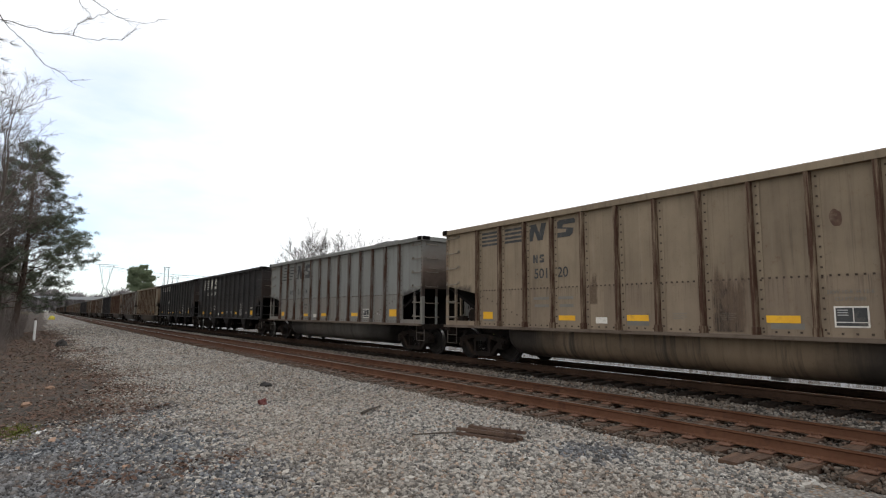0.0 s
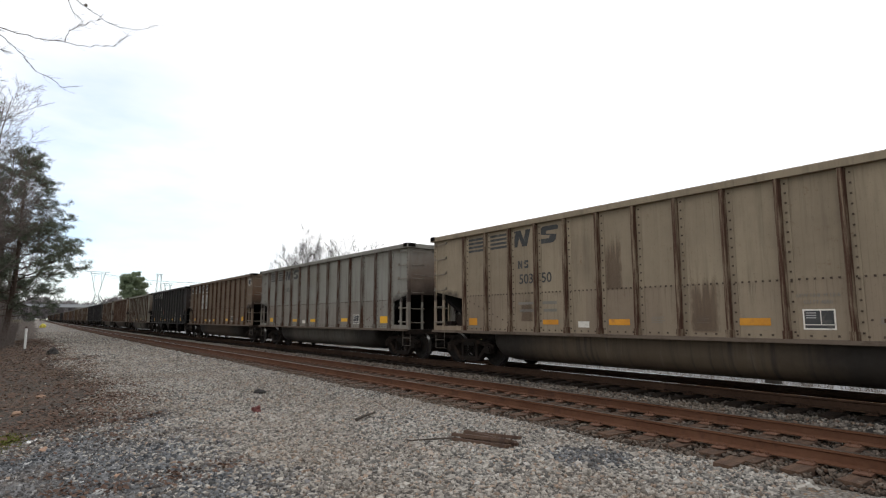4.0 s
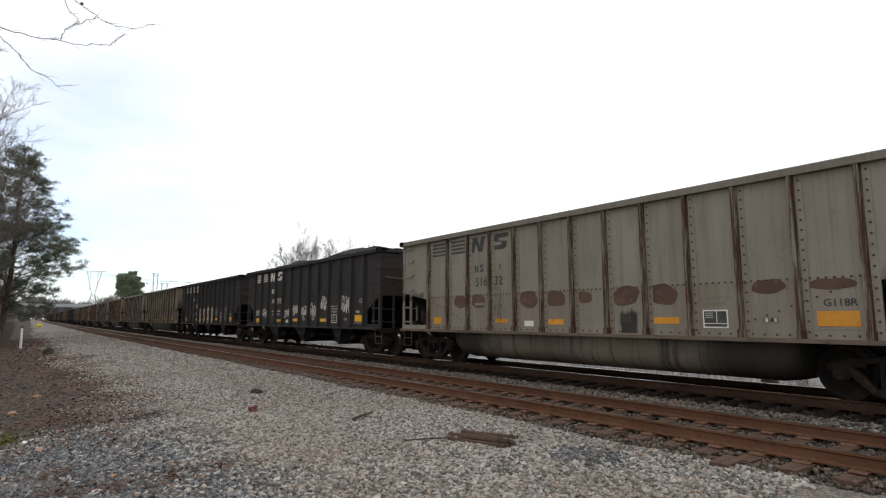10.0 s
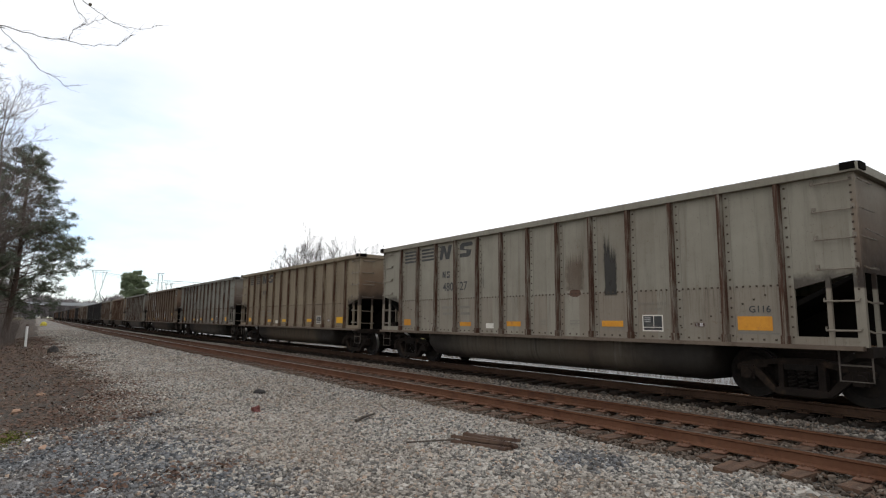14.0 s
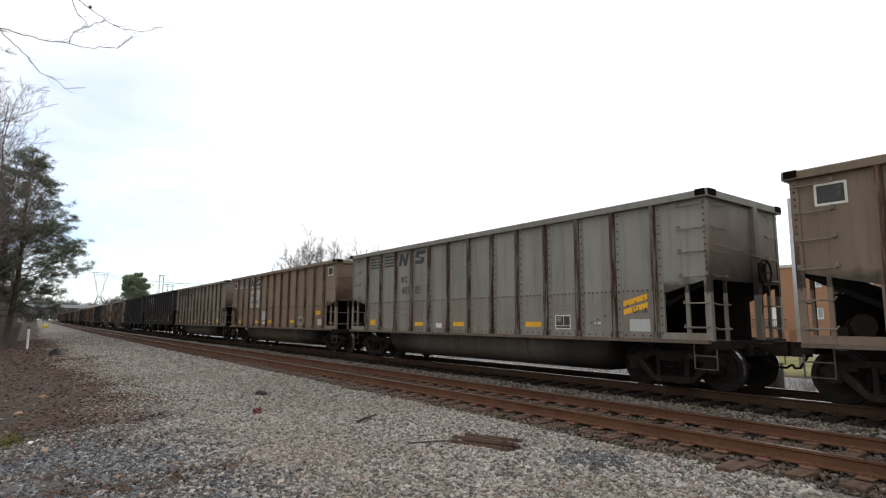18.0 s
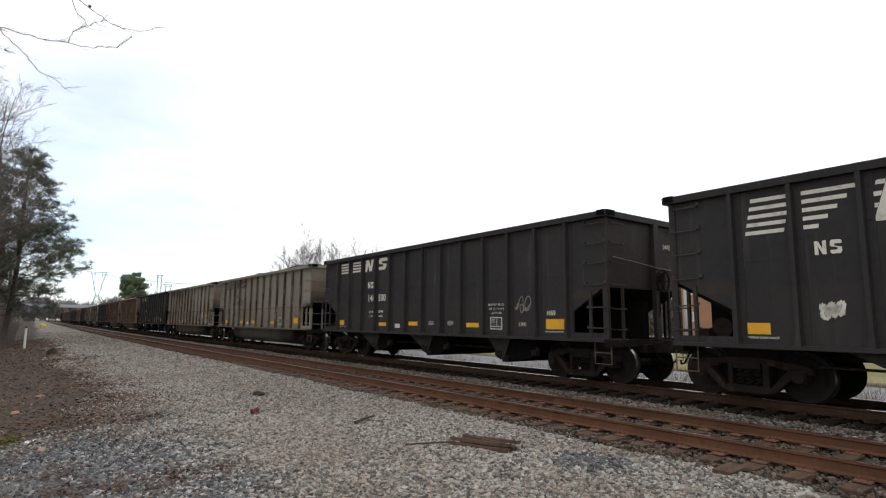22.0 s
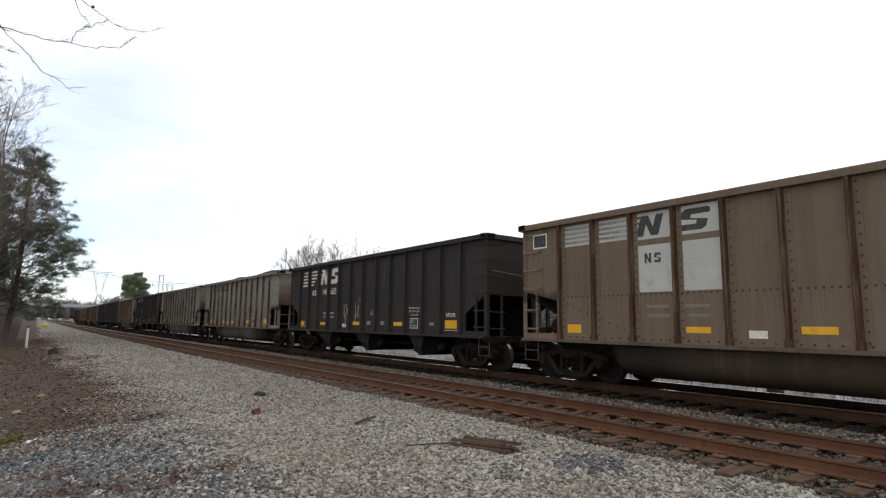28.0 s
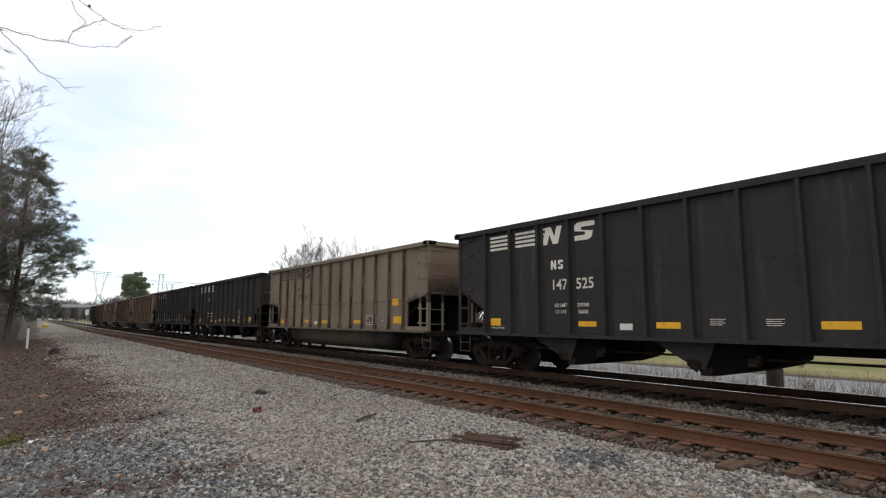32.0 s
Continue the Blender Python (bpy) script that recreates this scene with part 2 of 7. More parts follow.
M["grab"] = grained("worn_grab_iron", (0.13, 0.11, 0.088), (0.24, 0.205, 0.165), 8, 0.6, c=(0.07, 0.04, 0.025))
M["grab_black"] = grained("black_painted_grab_iron", (0.02, 0.018, 0.017), (0.045, 0.04, 0.037), 8, 0.6)
M["stirrup"] = grained("dusty_stirrup_iron", (0.06, 0.05, 0.042), (0.13, 0.11, 0.09), 8, 0.75)
M["coal"] = grained("coal_load", (0.008, 0.008, 0.009), (0.024, 0.024, 0.026), 12, 0.75, 0.8, 0.05, spec=0.15)
M["ink_dark"] = grained("faded_dark_lettering", (0.03, 0.031, 0.033), (0.06, 0.06, 0.06), 7, 0.7, 0.05, c=(0.13, 0.12, 0.1))
def run_stain(name, colour, amount, low=0.45, high=0.95, thread=0.58):
    """Fluid that ran down a panel: streaks, frayed at the sides and towards its ends."""
    m = Nodes(name)
    g, w = m.n("SeparateXYZ"), m.math("MULTIPLY", m.info()["Random"], 30.0)
    m.link(m.coord("Generated"), g.inputs[0])
    spots = m.noise(m.coord("Object", (1, 3.5, 1.6)), 3.2, 6, 0.7, w)
    side = m.span(m.math("ABSOLUTE", m.math("SUBTRACT", g.outputs["Y"], 0.5), 0), 0.5, 0.1)
    side = m.math("ADD", side, m.math("MULTIPLY", m.math("SUBTRACT", spots, 0.5), 0.9))
    broad = m.noise(m.coord("Object", (0.02, 2.6, 0.05)), 2.0, 5, 0.7, w)
    narrow = m.noise(m.coord("Object", (0.02, 16.0, 0.12)), 2.0, 3, 0.6, w)
    crest = m.math("ADD", m.span(broad, 0.3, 0.7, low, high), m.math("MULTIPLY", m.math("SUBTRACT", narrow, 0.5), 0.4))
    body = m.math("MULTIPLY", m.span(m.math("SUBTRACT", crest, g.outputs["Z"]), -0.06, 0.14), m.span(side, 0.15, 0.45))
    body = m.math("MULTIPLY", body, m.span(spots, 0.22, 0.42, 0.45, 1.0))
    threads = m.math("MULTIPLY", m.span(narrow, thread, thread + 0.1), m.span(m.math("ADD", spots, m.math("MULTIPLY", g.outputs["Z"], -0.15)), 0.40, 0.5, 0.0, 0.8))
    threads = m.math("MULTIPLY", threads, m.span(side, 0.0, 0.3))
    cover = m.math("MULTIPLY", m.math("MAXIMUM", body, threads), amount)
    cover = m.math("MULTIPLY", cover, m.math("MULTIPLY", m.span(g.outputs["Z"], 1.0, 0.9), m.span(g.outputs["Z"], 0.0, 0.03)))
    m.link(cover, m.bsdf.inputs["Alpha"])
    return m.done(m.mix(spots, colour, tuple(x * 1.8 for x in colour)), 0.6, 0.0, 0.4)


M["tar_run"] = run_stain("black_tar_runs", (0.018, 0.016, 0.014), 0.95)
M["tar_drops"] = run_stain("black_tar_drips", (0.022, 0.02, 0.018), 0.92, -0.9, -0.6, 0.48)
M["rust_run"] = run_stain("brown_rust_runs", (0.075, 0.042, 0.025), 0.45)
M["ink_faint"] = grained("worn_off_dark_lettering", (0.16, 0.15, 0.13), (0.22, 0.2, 0.17), 7, 0.8, 0.05)
M["ink_white"] = grained("worn_white_lettering", (0.62, 0.585, 0.51), (0.74, 0.71, 0.65), 7, 0.7, 0.05, c=(0.4, 0.37, 0.33))
M["spray_white"] = grained("thin_white_spray_paint", (0.24, 0.215, 0.195), (0.42, 0.39, 0.36), 5, 0.8, 0.05)
M["patch"] = grained("pale_grey_repaint_patch", (0.42, 0.42, 0.4), (0.5, 0.5, 0.48), 4, 0.7, 0.05, c=(0.36, 0.34, 0.31))
M["yellow"] = grained("yellow_reflective_sheet", (0.72, 0.36, 0.012), (0.82, 0.45, 0.02), 6, 0.45, 0.03, c=(0.55, 0.28, 0.03))
M["yellow_old"] = grained("faded_orange_reflective_sheet", (0.5, 0.2, 0.012), (0.66, 0.3, 0.02), 6, 0.5, 0.03, c=(0.36, 0.15, 0.03))
M["rail_side"] = grained("rusty_rail_steel", (0.092, 0.039, 0.021), (0.145, 0.069, 0.04), 5, 0.85, 0.2, 0.004, c=(0.06, 0.03, 0.02), spec=0.2)
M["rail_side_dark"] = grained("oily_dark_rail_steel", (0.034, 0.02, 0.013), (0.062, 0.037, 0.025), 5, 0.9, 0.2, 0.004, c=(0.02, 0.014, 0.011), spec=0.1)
# ties below the train: its shade is darkened into the wood colour
M["tie_dark"] = grained("shade_darkened_timber_sleeper", (0.014, 0.011, 0.009), (0.036, 0.026, 0.02), 5, 0.95, 0.6, 0.012, (1.2, 7, 7), spec=0.1)
M["rail_top"] = grained("worn_rail_top", (0.2, 0.15, 0.12), (0.3, 0.26, 0.23), 6, 0.35, 0.05, 0.002, metal=0.8)
M["rail_top_bright"] = grained("polished_rail_top", (0.55, 0.55, 0.55), (0.7, 0.7, 0.7), 6, 0.2, 0.03, 0.002, metal=1.0)
M["tie"] = grained("weathered_timber_sleeper", (0.05, 0.028, 0.018), (0.145, 0.086, 0.055), 5, 0.92, 0.6, 0.012, (1.2, 7, 7), c=(0.15, 0.078, 0.046))
M["plate"] = grained("rusty_tie_plate", (0.11, 0.05, 0.03), (0.17, 0.088, 0.054), 7, 0.9, 0.3, 0.004)

# ---- mesh helpers ----
def box(bm, x0, x1, y0, y1, z0, z1):
    v = [bm.verts.new((x, y, z)) for x in (x0, x1) for y in (y0, y1) for z in (z0, z1)]
    for f in ((0, 1, 3, 2), (4, 6, 7, 5), (0, 4, 5, 1), (2, 3, 7, 6), (0, 2, 6, 4), (1, 5, 7, 3)):
        bm.faces.new([v[i] for i in f])
    return bm


def prism(bm, pts, axis, a, b):
    """A polygon of 2D points, pushed along an axis from a to b."""
    def at(p, q):
        return {"x": (q, p[0], p[1]), "y": (p[0], q, p[1]), "z": (p[0], p[1], q)}[axis]
    lo, hi = [bm.verts.new(at(p, a)) for p in pts], [bm.verts.new(at(p, b)) for p in pts]
    k = len(pts)
    bm.faces.new(lo[::-1]), bm.faces.new(hi)
    for i in range(k):
        bm.faces.new((lo[i], lo[(i + 1) % k], hi[(i + 1) % k], hi[i]))
    return bm


def tube(bm, pts, r, n=6, r_end=None, cap=True):
    """A round bar along points; r_end: it tapers."""
    pts = [Vector(p) for p in pts]
    rings, side = [], None
    for i, p in enumerate(pts):
        way = (pts[min(i + 1, len(pts) - 1)] - pts[max(i - 1, 0)]).normalized()
        if side is None or abs(side.dot(way)) > 0.95:
            side = way.orthogonal().normalized()
        side = (side - way * side.dot(way)).normalized()
        up = way.cross(side)
        rad = r if r_end is None else r + (r_end - r) * i / (len(pts) - 1)
        rings.append([bm.verts.new(p + rad * (math.cos(2 * math.pi * k / n) * side + math.sin(2 * math.pi * k / n) * up)) for k in range(n)])
    for a, b in zip(rings, rings[1:]):
        for k in range(n):
            bm.faces.new((a[k], a[(k + 1) % n], b[(k + 1) % n], b[k]))
    if cap:
        bm.faces.new(rings[0][::-1]), bm.faces.new(rings[-1])
    return bm


def lathe(bm, profile, axis_x=True, n=24):
    """Turns (along, radius) points about the x axis."""
    rings = [[bm.verts.new((a, r * math.cos(2 * math.pi * k / n), r * math.sin(2 * math.pi * k / n))) for k in range(n)] for a, r in profile]
    for a, b in zip(rings, rings[1:]):
        for k in range(n):
            bm.faces.new((a[k], a[(k + 1) % n], b[(k + 1) % n], b[k]))
    bm.faces.new(rings[0][::-1]), bm.faces.new(rings[-1])
    return bm


def as_mesh(name, bm, mats, bevel=0.0, smooth=False):
    if isinstance(bm, bpy.types.Mesh):
        me = bm
    else:
        if bevel:
            bmesh.ops.bevel(bm, geom=[e for e in bm.edges if e.is_manifold and e.calc_face_angle(0) > 0.7], offset=bevel, segments=1, affect="EDGES")
        bmesh.ops.recalc_face_normals(bm, faces=bm.faces)
        me = bpy.data.meshes.new(name)
        bm.to_mesh(me)
        bm.free()
    if not me.materials:
        for m in mats if isinstance(mats, (list, tuple)) else [mats]:
            me.materials.append(m)
    if smooth:
        me.polygons.foreach_set("use_smooth", [True] * len(me.polygons))
    return me


def part(name, bm, material, parent, label="", m=None, bevel=0.0, smooth=False):
    """One mesh object under a thing or a part."""
    ob = new(name, as_mesh(name, bm, material, bevel, smooth))
    ob.parent = parent
    if m is not None:
        ob.matrix_local = m
    return tagged(ob, label)


def B():
    return bmesh.new()


def thing(name, label, category, group="", m=None):
    ob = tagged(new(name), label, category, group)
    ob.empty_display_size = 0.2
    if m is not None:
        ob.matrix_world = m
    return ob


TEXT = {}


def text_mesh(words, size):
    """Lettering in the built-in font, centred, as a flat mesh."""
    if (words, size) not in TEXT:
        cu = bpy.data.curves.new("lettering", "FONT")
        cu.body, cu.size, cu.align_x, cu.align_y, cu.resolution_u, cu.offset = words, size, "CENTER", "CENTER", 3, size * 0.012
        ob = bpy.data.objects.new("lettering", cu)
        scene.collection.objects.link(ob)
        me = bpy.data.meshes.new_from_object(ob.evaluated_get(bpy.context.evaluated_depsgraph_get()))
        bpy.data.objects.remove(ob)
        TEXT[words, size] = me
    return TEXT[words, size]


def from_lists(name, verts, faces, mats):
    me = bpy.data.meshes.new(name)
    me.from_pydata(verts, [], faces)
    me.update()
    for m in mats if isinstance(mats, (list, tuple)) else [mats]:
        me.materials.append(m)
    return me

# ---- the coal train ----
PITCH = 16.18            # from coupler to coupler
HALF = 7.32              # half the length of a car's box
SIDE = 1.52              # half the width of its sheets
SILL, TOP = 1.01, 3.96   # underside of the sides, top of the rim, above the rail
# the side posts along a car: wide bays on most, narrower bays on the newer gondolas
LAYOUTS = {"wide": (6.07, 1.02), "narrow": (5.78, 0.972)}
LAY = {"now": "wide"}
# cars of the newer class, and how far some stand off the even spacing in the slack of their couplers
NEWER = (0, 1, 4, 10, 29, 30, 32)
SLACK = {0: 0.1, 1: -0.07, 2: -0.05, 3: 0.09, 7: -0.1, 8: -0.06, 9: -0.04, 14: -0.28, 19: -0.05, 20: -0.05, 21: -0.15, 22: -0.08, 23: -0.08, 25: -0.15, 28: -0.05, 29: -0.04, 31: -0.08}
RAIL_TOP = 0.334
TRACK_FAR, TRACK_NEAR = 12.06, 8.426
AXLE = 0.457


def bend(y):
    """The line's slight curve far ahead."""
    return 0.0085 * (math.hypot(y - 70.0, 20.0) + y - 70.0)


def travelled(t):
    """How far the train has rolled at t seconds."""
    s, u = 0.0, t / 32.0
    for k in (91.88, -280.307, 320.503, -160.646, 16.73, 514.084):
        s = (s + k) * u
    return s


def place(n, t):
    """Where car n stands at t seconds."""
    y = n * PITCH + 6.69 + SLACK.get(n, 0.0) - travelled(t)
    slope = 0.0085 * ((y - 70.0) / math.hypot(y - 70.0, 20.0) + 1)
    return pose(TRACK_FAR + bend(y), y, RAIL_TOP, 0, 0, -math.degrees(math.atan(slope)))


def ribs_of():
    """The places of the thirteen side posts in the layout at work."""
    first, bay = LAYOUTS[LAY["now"]]
    return [first - bay * k for k in range(13)]


def mid(p):
    """The middle of a panel along the car; panels 0 and 13 are the end bays."""
    if p == 0:
        return HALF - 0.58
    first, bay = LAYOUTS[LAY["now"]]
    return -HALF + 0.5 if p == 13 else first - bay * (p - 0.5)


def rib_mesh(mat, skin, bolt, outer):
    """A side post: a hat section with a row of bolts on its flange."""
    bm = B()
    prism(bm, [(-0.005, -0.058), (-0.105, -0.038), (-0.105, 0.034), (-0.005, 0.058)], "z", SILL + 0.02, TOP - 0.14)
    prism(bm, [(-0.005, -0.075), (-0.125, -0.05), (-0.125, 0.046), (-0.005, 0.075)], "z", SILL + 0.02, SILL + 0.16)
    box(bm, -0.010, 0.0, -0.17, -0.058, SILL + 0.02, TOP - 0.14)
    flange = len(bm.faces) - 6
    for k in range(16):
        z = SILL + 0.12 + 0.172 * k
        box(bm, -0.026, -0.008, -0.132, -0.102, z, z + 0.03)
    bm.normal_update()
    for i, f in enumerate(bm.faces):
        front = i < flange and f.normal.x < -0.9
        f.material_index = 3 if front else 0 if i < flange else 1 if i < flange + 6 else 2
    return as_mesh("rib", bm, [mat, skin, bolt, outer])


def side_sheet(bm, s, kind):
    """One side of the box, cut away over the trucks at both ends."""
    ribs = ribs_of()
    cut, post = (1.96, 2.22) if kind == "gon" else (1.66, 2.26)
    pts = [(-HALF, post), (ribs[-1] - 0.17, cut), (ribs[-1] - 0.17, SILL), (ribs[0] + 0.1, SILL), (ribs[0] + 0.1, cut), (HALF, post), (HALF, TOP - 0.1), (-HALF, TOP - 0.1)]
    prism(bm, pts, "x", s * SIDE, s * (SIDE - 0.05))


def bolts(bm, s, z, y0, y1, step):
    y = y0
    while y < y1:
        box(bm, s * SIDE - 0.012 if s < 0 else s * SIDE, s * SIDE if s < 0 else s * SIDE + 0.012, y, y + 0.034, z, z + 0.034)
        y += step


def ladder_grabs(car, s, e, skin, iron):
    """Ladder, stile, grab irons with their brackets and the stirrup at one corner of a car."""
    y = e * HALF
    stile = B()
    box(stile, s * SIDE - 0.03, s * SIDE + 0.03, y - e * 0.50, y - e * 0.43, SILL - 0.02, 2.14)
    part("ladder_stile", stile, skin, car)
    for z in (1.27, 1.74):
        b = tube(B(), [(s * SIDE, y - e * 0.54, z + 0.05), (s * (SIDE + 0.06), y - e * 0.53, z), (s * (SIDE + 0.06), y - e * 0.05, z), (s * SIDE, y - e * 0.04, z + 0.05)], 0.017, 5)
        part("ladder_rung", b, iron, car)
        b = tube(B(), [(s * 1.4, y, z), (s * 1.4, y + e * 0.07, z - 0.03), (s * 0.9, y + e * 0.07, z - 0.03), (s * 0.9, y, z)], 0.016, 5)
        part("end_rung", b, iron, car)
    for z in (2.26, 2.75, 3.22, 3.69):
        b = tube(B(), [(s * SIDE, y - e * 0.60, z + 0.045), (s * (SIDE + 0.075), y - e * 0.59, z), (s * (SIDE + 0.075), y - e * 0.05, z), (s * SIDE, y - e * 0.04, z + 0.045)], 0.014, 5)
        for q in (0.60, 0.04):
            box(b, min(s * SIDE, s * (SIDE + 0.03)), max(s * SIDE, s * (SIDE + 0.03)), y - e * q - 0.03, y - e * q + 0.03, z + 0.01, z + 0.09)
        part("grab_iron", b, iron, car)
        b = tube(B(), [(s * 1.4, y, z + 0.045), (s * 1.4, y + e * 0.07, z), (s * 0.92, y + e * 0.07, z), (s * 0.92, y, z + 0.045)], 0.014, 5)
        part("grab_iron", b, iron, car)
    step = tube(B(), [(s * 1.46, y - e * 0.42, SILL), (s * 1.46, y - e * 0.42, 0.47), (s * 1.46, y + e * 0.03, 0.47), (s * 1.46, y + e * 0.03, SILL)], 0.016, 5)
    tube(step, [(s * 1.46, y - e * 0.42, 0.72), (s * 1.46, y + e * 0.03, 0.72)], 0.014, 5)
    part("sill_step", step, M["stirrup"], car)
    if s < 0:
        plank = B()
        box(plank, s * SIDE - 0.015, s * SIDE + 0.03, min(y - e * (HALF - ribs_of()[0]), y), max(y - e * (HALF - ribs_of()[0]), y), SILL + 0.02, SILL + 0.15)
        for k in range(6):
            q = y - e * (0.1 + 0.19 * k)
            box(plank, s * SIDE - 0.027, s * SIDE - 0.015, q - 0.016, q + 0.016, SILL + 0.07, SILL + 0.1)
        part("sill_plank", plank, skin, car)


def side_frame_mesh():
    """The cast side frame of a truck, with its window, journals and spring nest."""
    bm = B()
    w = 0.89
    prism(bm, [(-0.60, 0.58), (-0.60, 0.72), (-0.3, 0.765), (0.3, 0.765), (0.60, 0.72), (0.60, 0.62), (0.3, 0.66), (-0.3, 0.66)], "x", -0.08, 0.08)
    for e in (-1, 1):
        prism(bm, [(e * 0.54, 0.58), (e * 0.54, 0.73), (e * (w - 0.05), 0.70), (e * (w + 0.2), 0.61), (e * (w + 0.2), 0.5), (e * (w - 0.04), 0.56)], "x", -0.07, 0.07)
        prism(bm, [(e * 0.32, 0.12), (e * 0.46, 0.13), (e * 0.72, 0.40), (e * 0.86, 0.5), (e * 0.84, 0.60), (e * 0.74, 0.60), (e * 0.6, 0.46)], "x", -0.085, 0.085)
        box(bm, -0.09, 0.09, min(e * 0.27, e * 0.39), max(e * 0.27, e * 0.36), 0.2, 0.69)
        box(bm, -0.11, 0.10, min(e * (w - 0.12), e * (w + 0.12)), max(e * (w - 0.12), e * (w + 0.12)), 0.36, 0.60)
    prism(bm, [(-0.46, 0.16), (-0.36, 0.11), (0.36, 0.11), (0.46, 0.16), (0.40, 0.25), (-0.40, 0.25)], "x", -0.1, 0.1)
    bmesh.ops.bevel(bm, geom=list(bm.edges), offset=0.012, segments=1, affect="EDGES")
    for e in (-1, 1):
        for k in range(10):
            a = 2 * math.pi * k / 10
            b = 2 * math.pi * (k + 1) / 10
            prism(bm, [(e * w, AXLE), (e * w + 0.1 * math.cos(a), AXLE + 0.1 * math.sin(a)), (e * w + 0.1 * math.cos(b), AXLE + 0.1 * math.sin(b))], "x", -0.15, -0.10)
    return as_mesh("side_frame", bm, M["steel_dark"])


def spring_mesh():
    bm = B()
    for y in (-0.17, 0.0, 0.17):
        pts = [(0.055 * math.cos(a * 0.9), y + 0.06 * math.sin(a * 0.9), 0.26 + 0.021 * a * 0.5) for a in range(0, 30)]
        tube(bm, pts, 0.017, 4)
    box(bm, -0.1, 0.1, -0.25, 0.25, 0.56, 0.66)
    return as_mesh("spring_nest", bm, M["wheel_face"])


def wheelset_mesh():
    """Two flanged wheels on an axle, about the origin."""
    bm = B()
    prof = [(-0.80, 0.10), (-0.80, 0.37), (-0.79, 0.452), (-0.70, 0.457), (-0.682, 0.485), (-0.668, 0.485), (-0.668, 0.40), (-0.70, 0.38), (-0.73, 0.30), (-0.70, 0.13), (-0.66, 0.085),
            (0.66, 0.085), (0.70, 0.13), (0.73, 0.30), (0.70, 0.38), (0.668, 0.40), (0.668, 0.485), (0.682, 0.485), (0.70, 0.457), (0.79, 0.452), (0.80, 0.37), (0.80, 0.10)]
    prof[1:1] = [(-0.775, 0.14), (-0.745, 0.30)]
    prof[-1:-1] = [(0.745, 0.30), (0.775, 0.14)]
    lathe(bm, prof, n=28)
    bm.normal_update()
    for f in bm.faces:
        r = math.hypot(f.calc_center_median().y, f.calc_center_median().z)
        f.material_index = 1 if 0.44 < r < 0.47 and abs(f.normal.x) < 0.5 else 0
    return as_mesh("wheelset", bm, [M["wheel_face"], M["tread"]])


FRAME, SPRING, WHEELS = side_frame_mesh(), spring_mesh(), wheelset_mesh()
RIB = {"newer": rib_mesh(M["rib_rust"], M["paint_new"], M["bolt"], M["rib_face"]), "gon": rib_mesh(M["rib_rust"], M["paint"], M["bolt"], M["rib_face"]), "hopper": rib_mesh(M["black_paint"], M["black_paint"], M["black_paint"], M["black_paint"])}
WHEELSETS = []


def truck(car, y):
    bol = B()
    box(bol, -0.95, 0.95, -0.16, 0.16, 0.42, 0.70)
    box(bol, -0.3, 0.3, -0.3, 0.3, 0.70, 0.84)
    box(bol, -0.6, 0.6, -0.4, 0.4, 0.2, 0.68)
    box(bol, -0.75, 0.75, -0.52, -0.44, 0.30, 0.44)
    box(bol, -0.75, 0.75, 0.44, 0.52, 0.30, 0.44)
    tr = part("truck", bol, M["steel_dark"], car, "grimy cast-steel truck", pose(0, y, 0))
    for s in (-1, 1):
        part("side_frame", FRAME, M["steel_dark"], tr, m=pose(s * 0.99, 0, 0, 0, 0, 0 if s < 0 else 180))
        part("spring_nest", SPRING, M["steel_dark"], tr, m=pose(s * 0.99, 0, 0))
    for e in (-0.889, 0.889):
        ws = part("wheelset", WHEELS, M["wheel_face"], tr)
        ws.matrix_parent_inverse = pose(0, e, AXLE)
    return tr


def coupler(car, e):
    bm = B()
    box(bm, -0.09, 0.09, min(e * 7.25, e * 7.86), max(e * 7.25, e * 7.86), 0.78, 0.95)
    prism(bm, [(-0.16, e * 7.8), (-0.14, e * 8.06), (0.0, e * 8.1), (0.02, e * 7.95), (0.17, e * 8.02), (0.2, e * 7.86), (0.1, e * 7.78)], "z", 0.72, 1.0)
    part("coupler", bm, M["steel_dark"], car, bevel=0.015)
    hose = tube(B(), [(-0.28, e * 7.5, 0.88), (-0.32, e * 7.66, 0.84), (-0.33, e * 7.76, 0.66), (-0.26, e * 7.88, 0.52), (-0.14, e * 8.02, 0.5), (-0.06, e * 8.08, 0.56)], 0.022, 6)
    part("brake_hose", hose, M["black_hollow"], car)


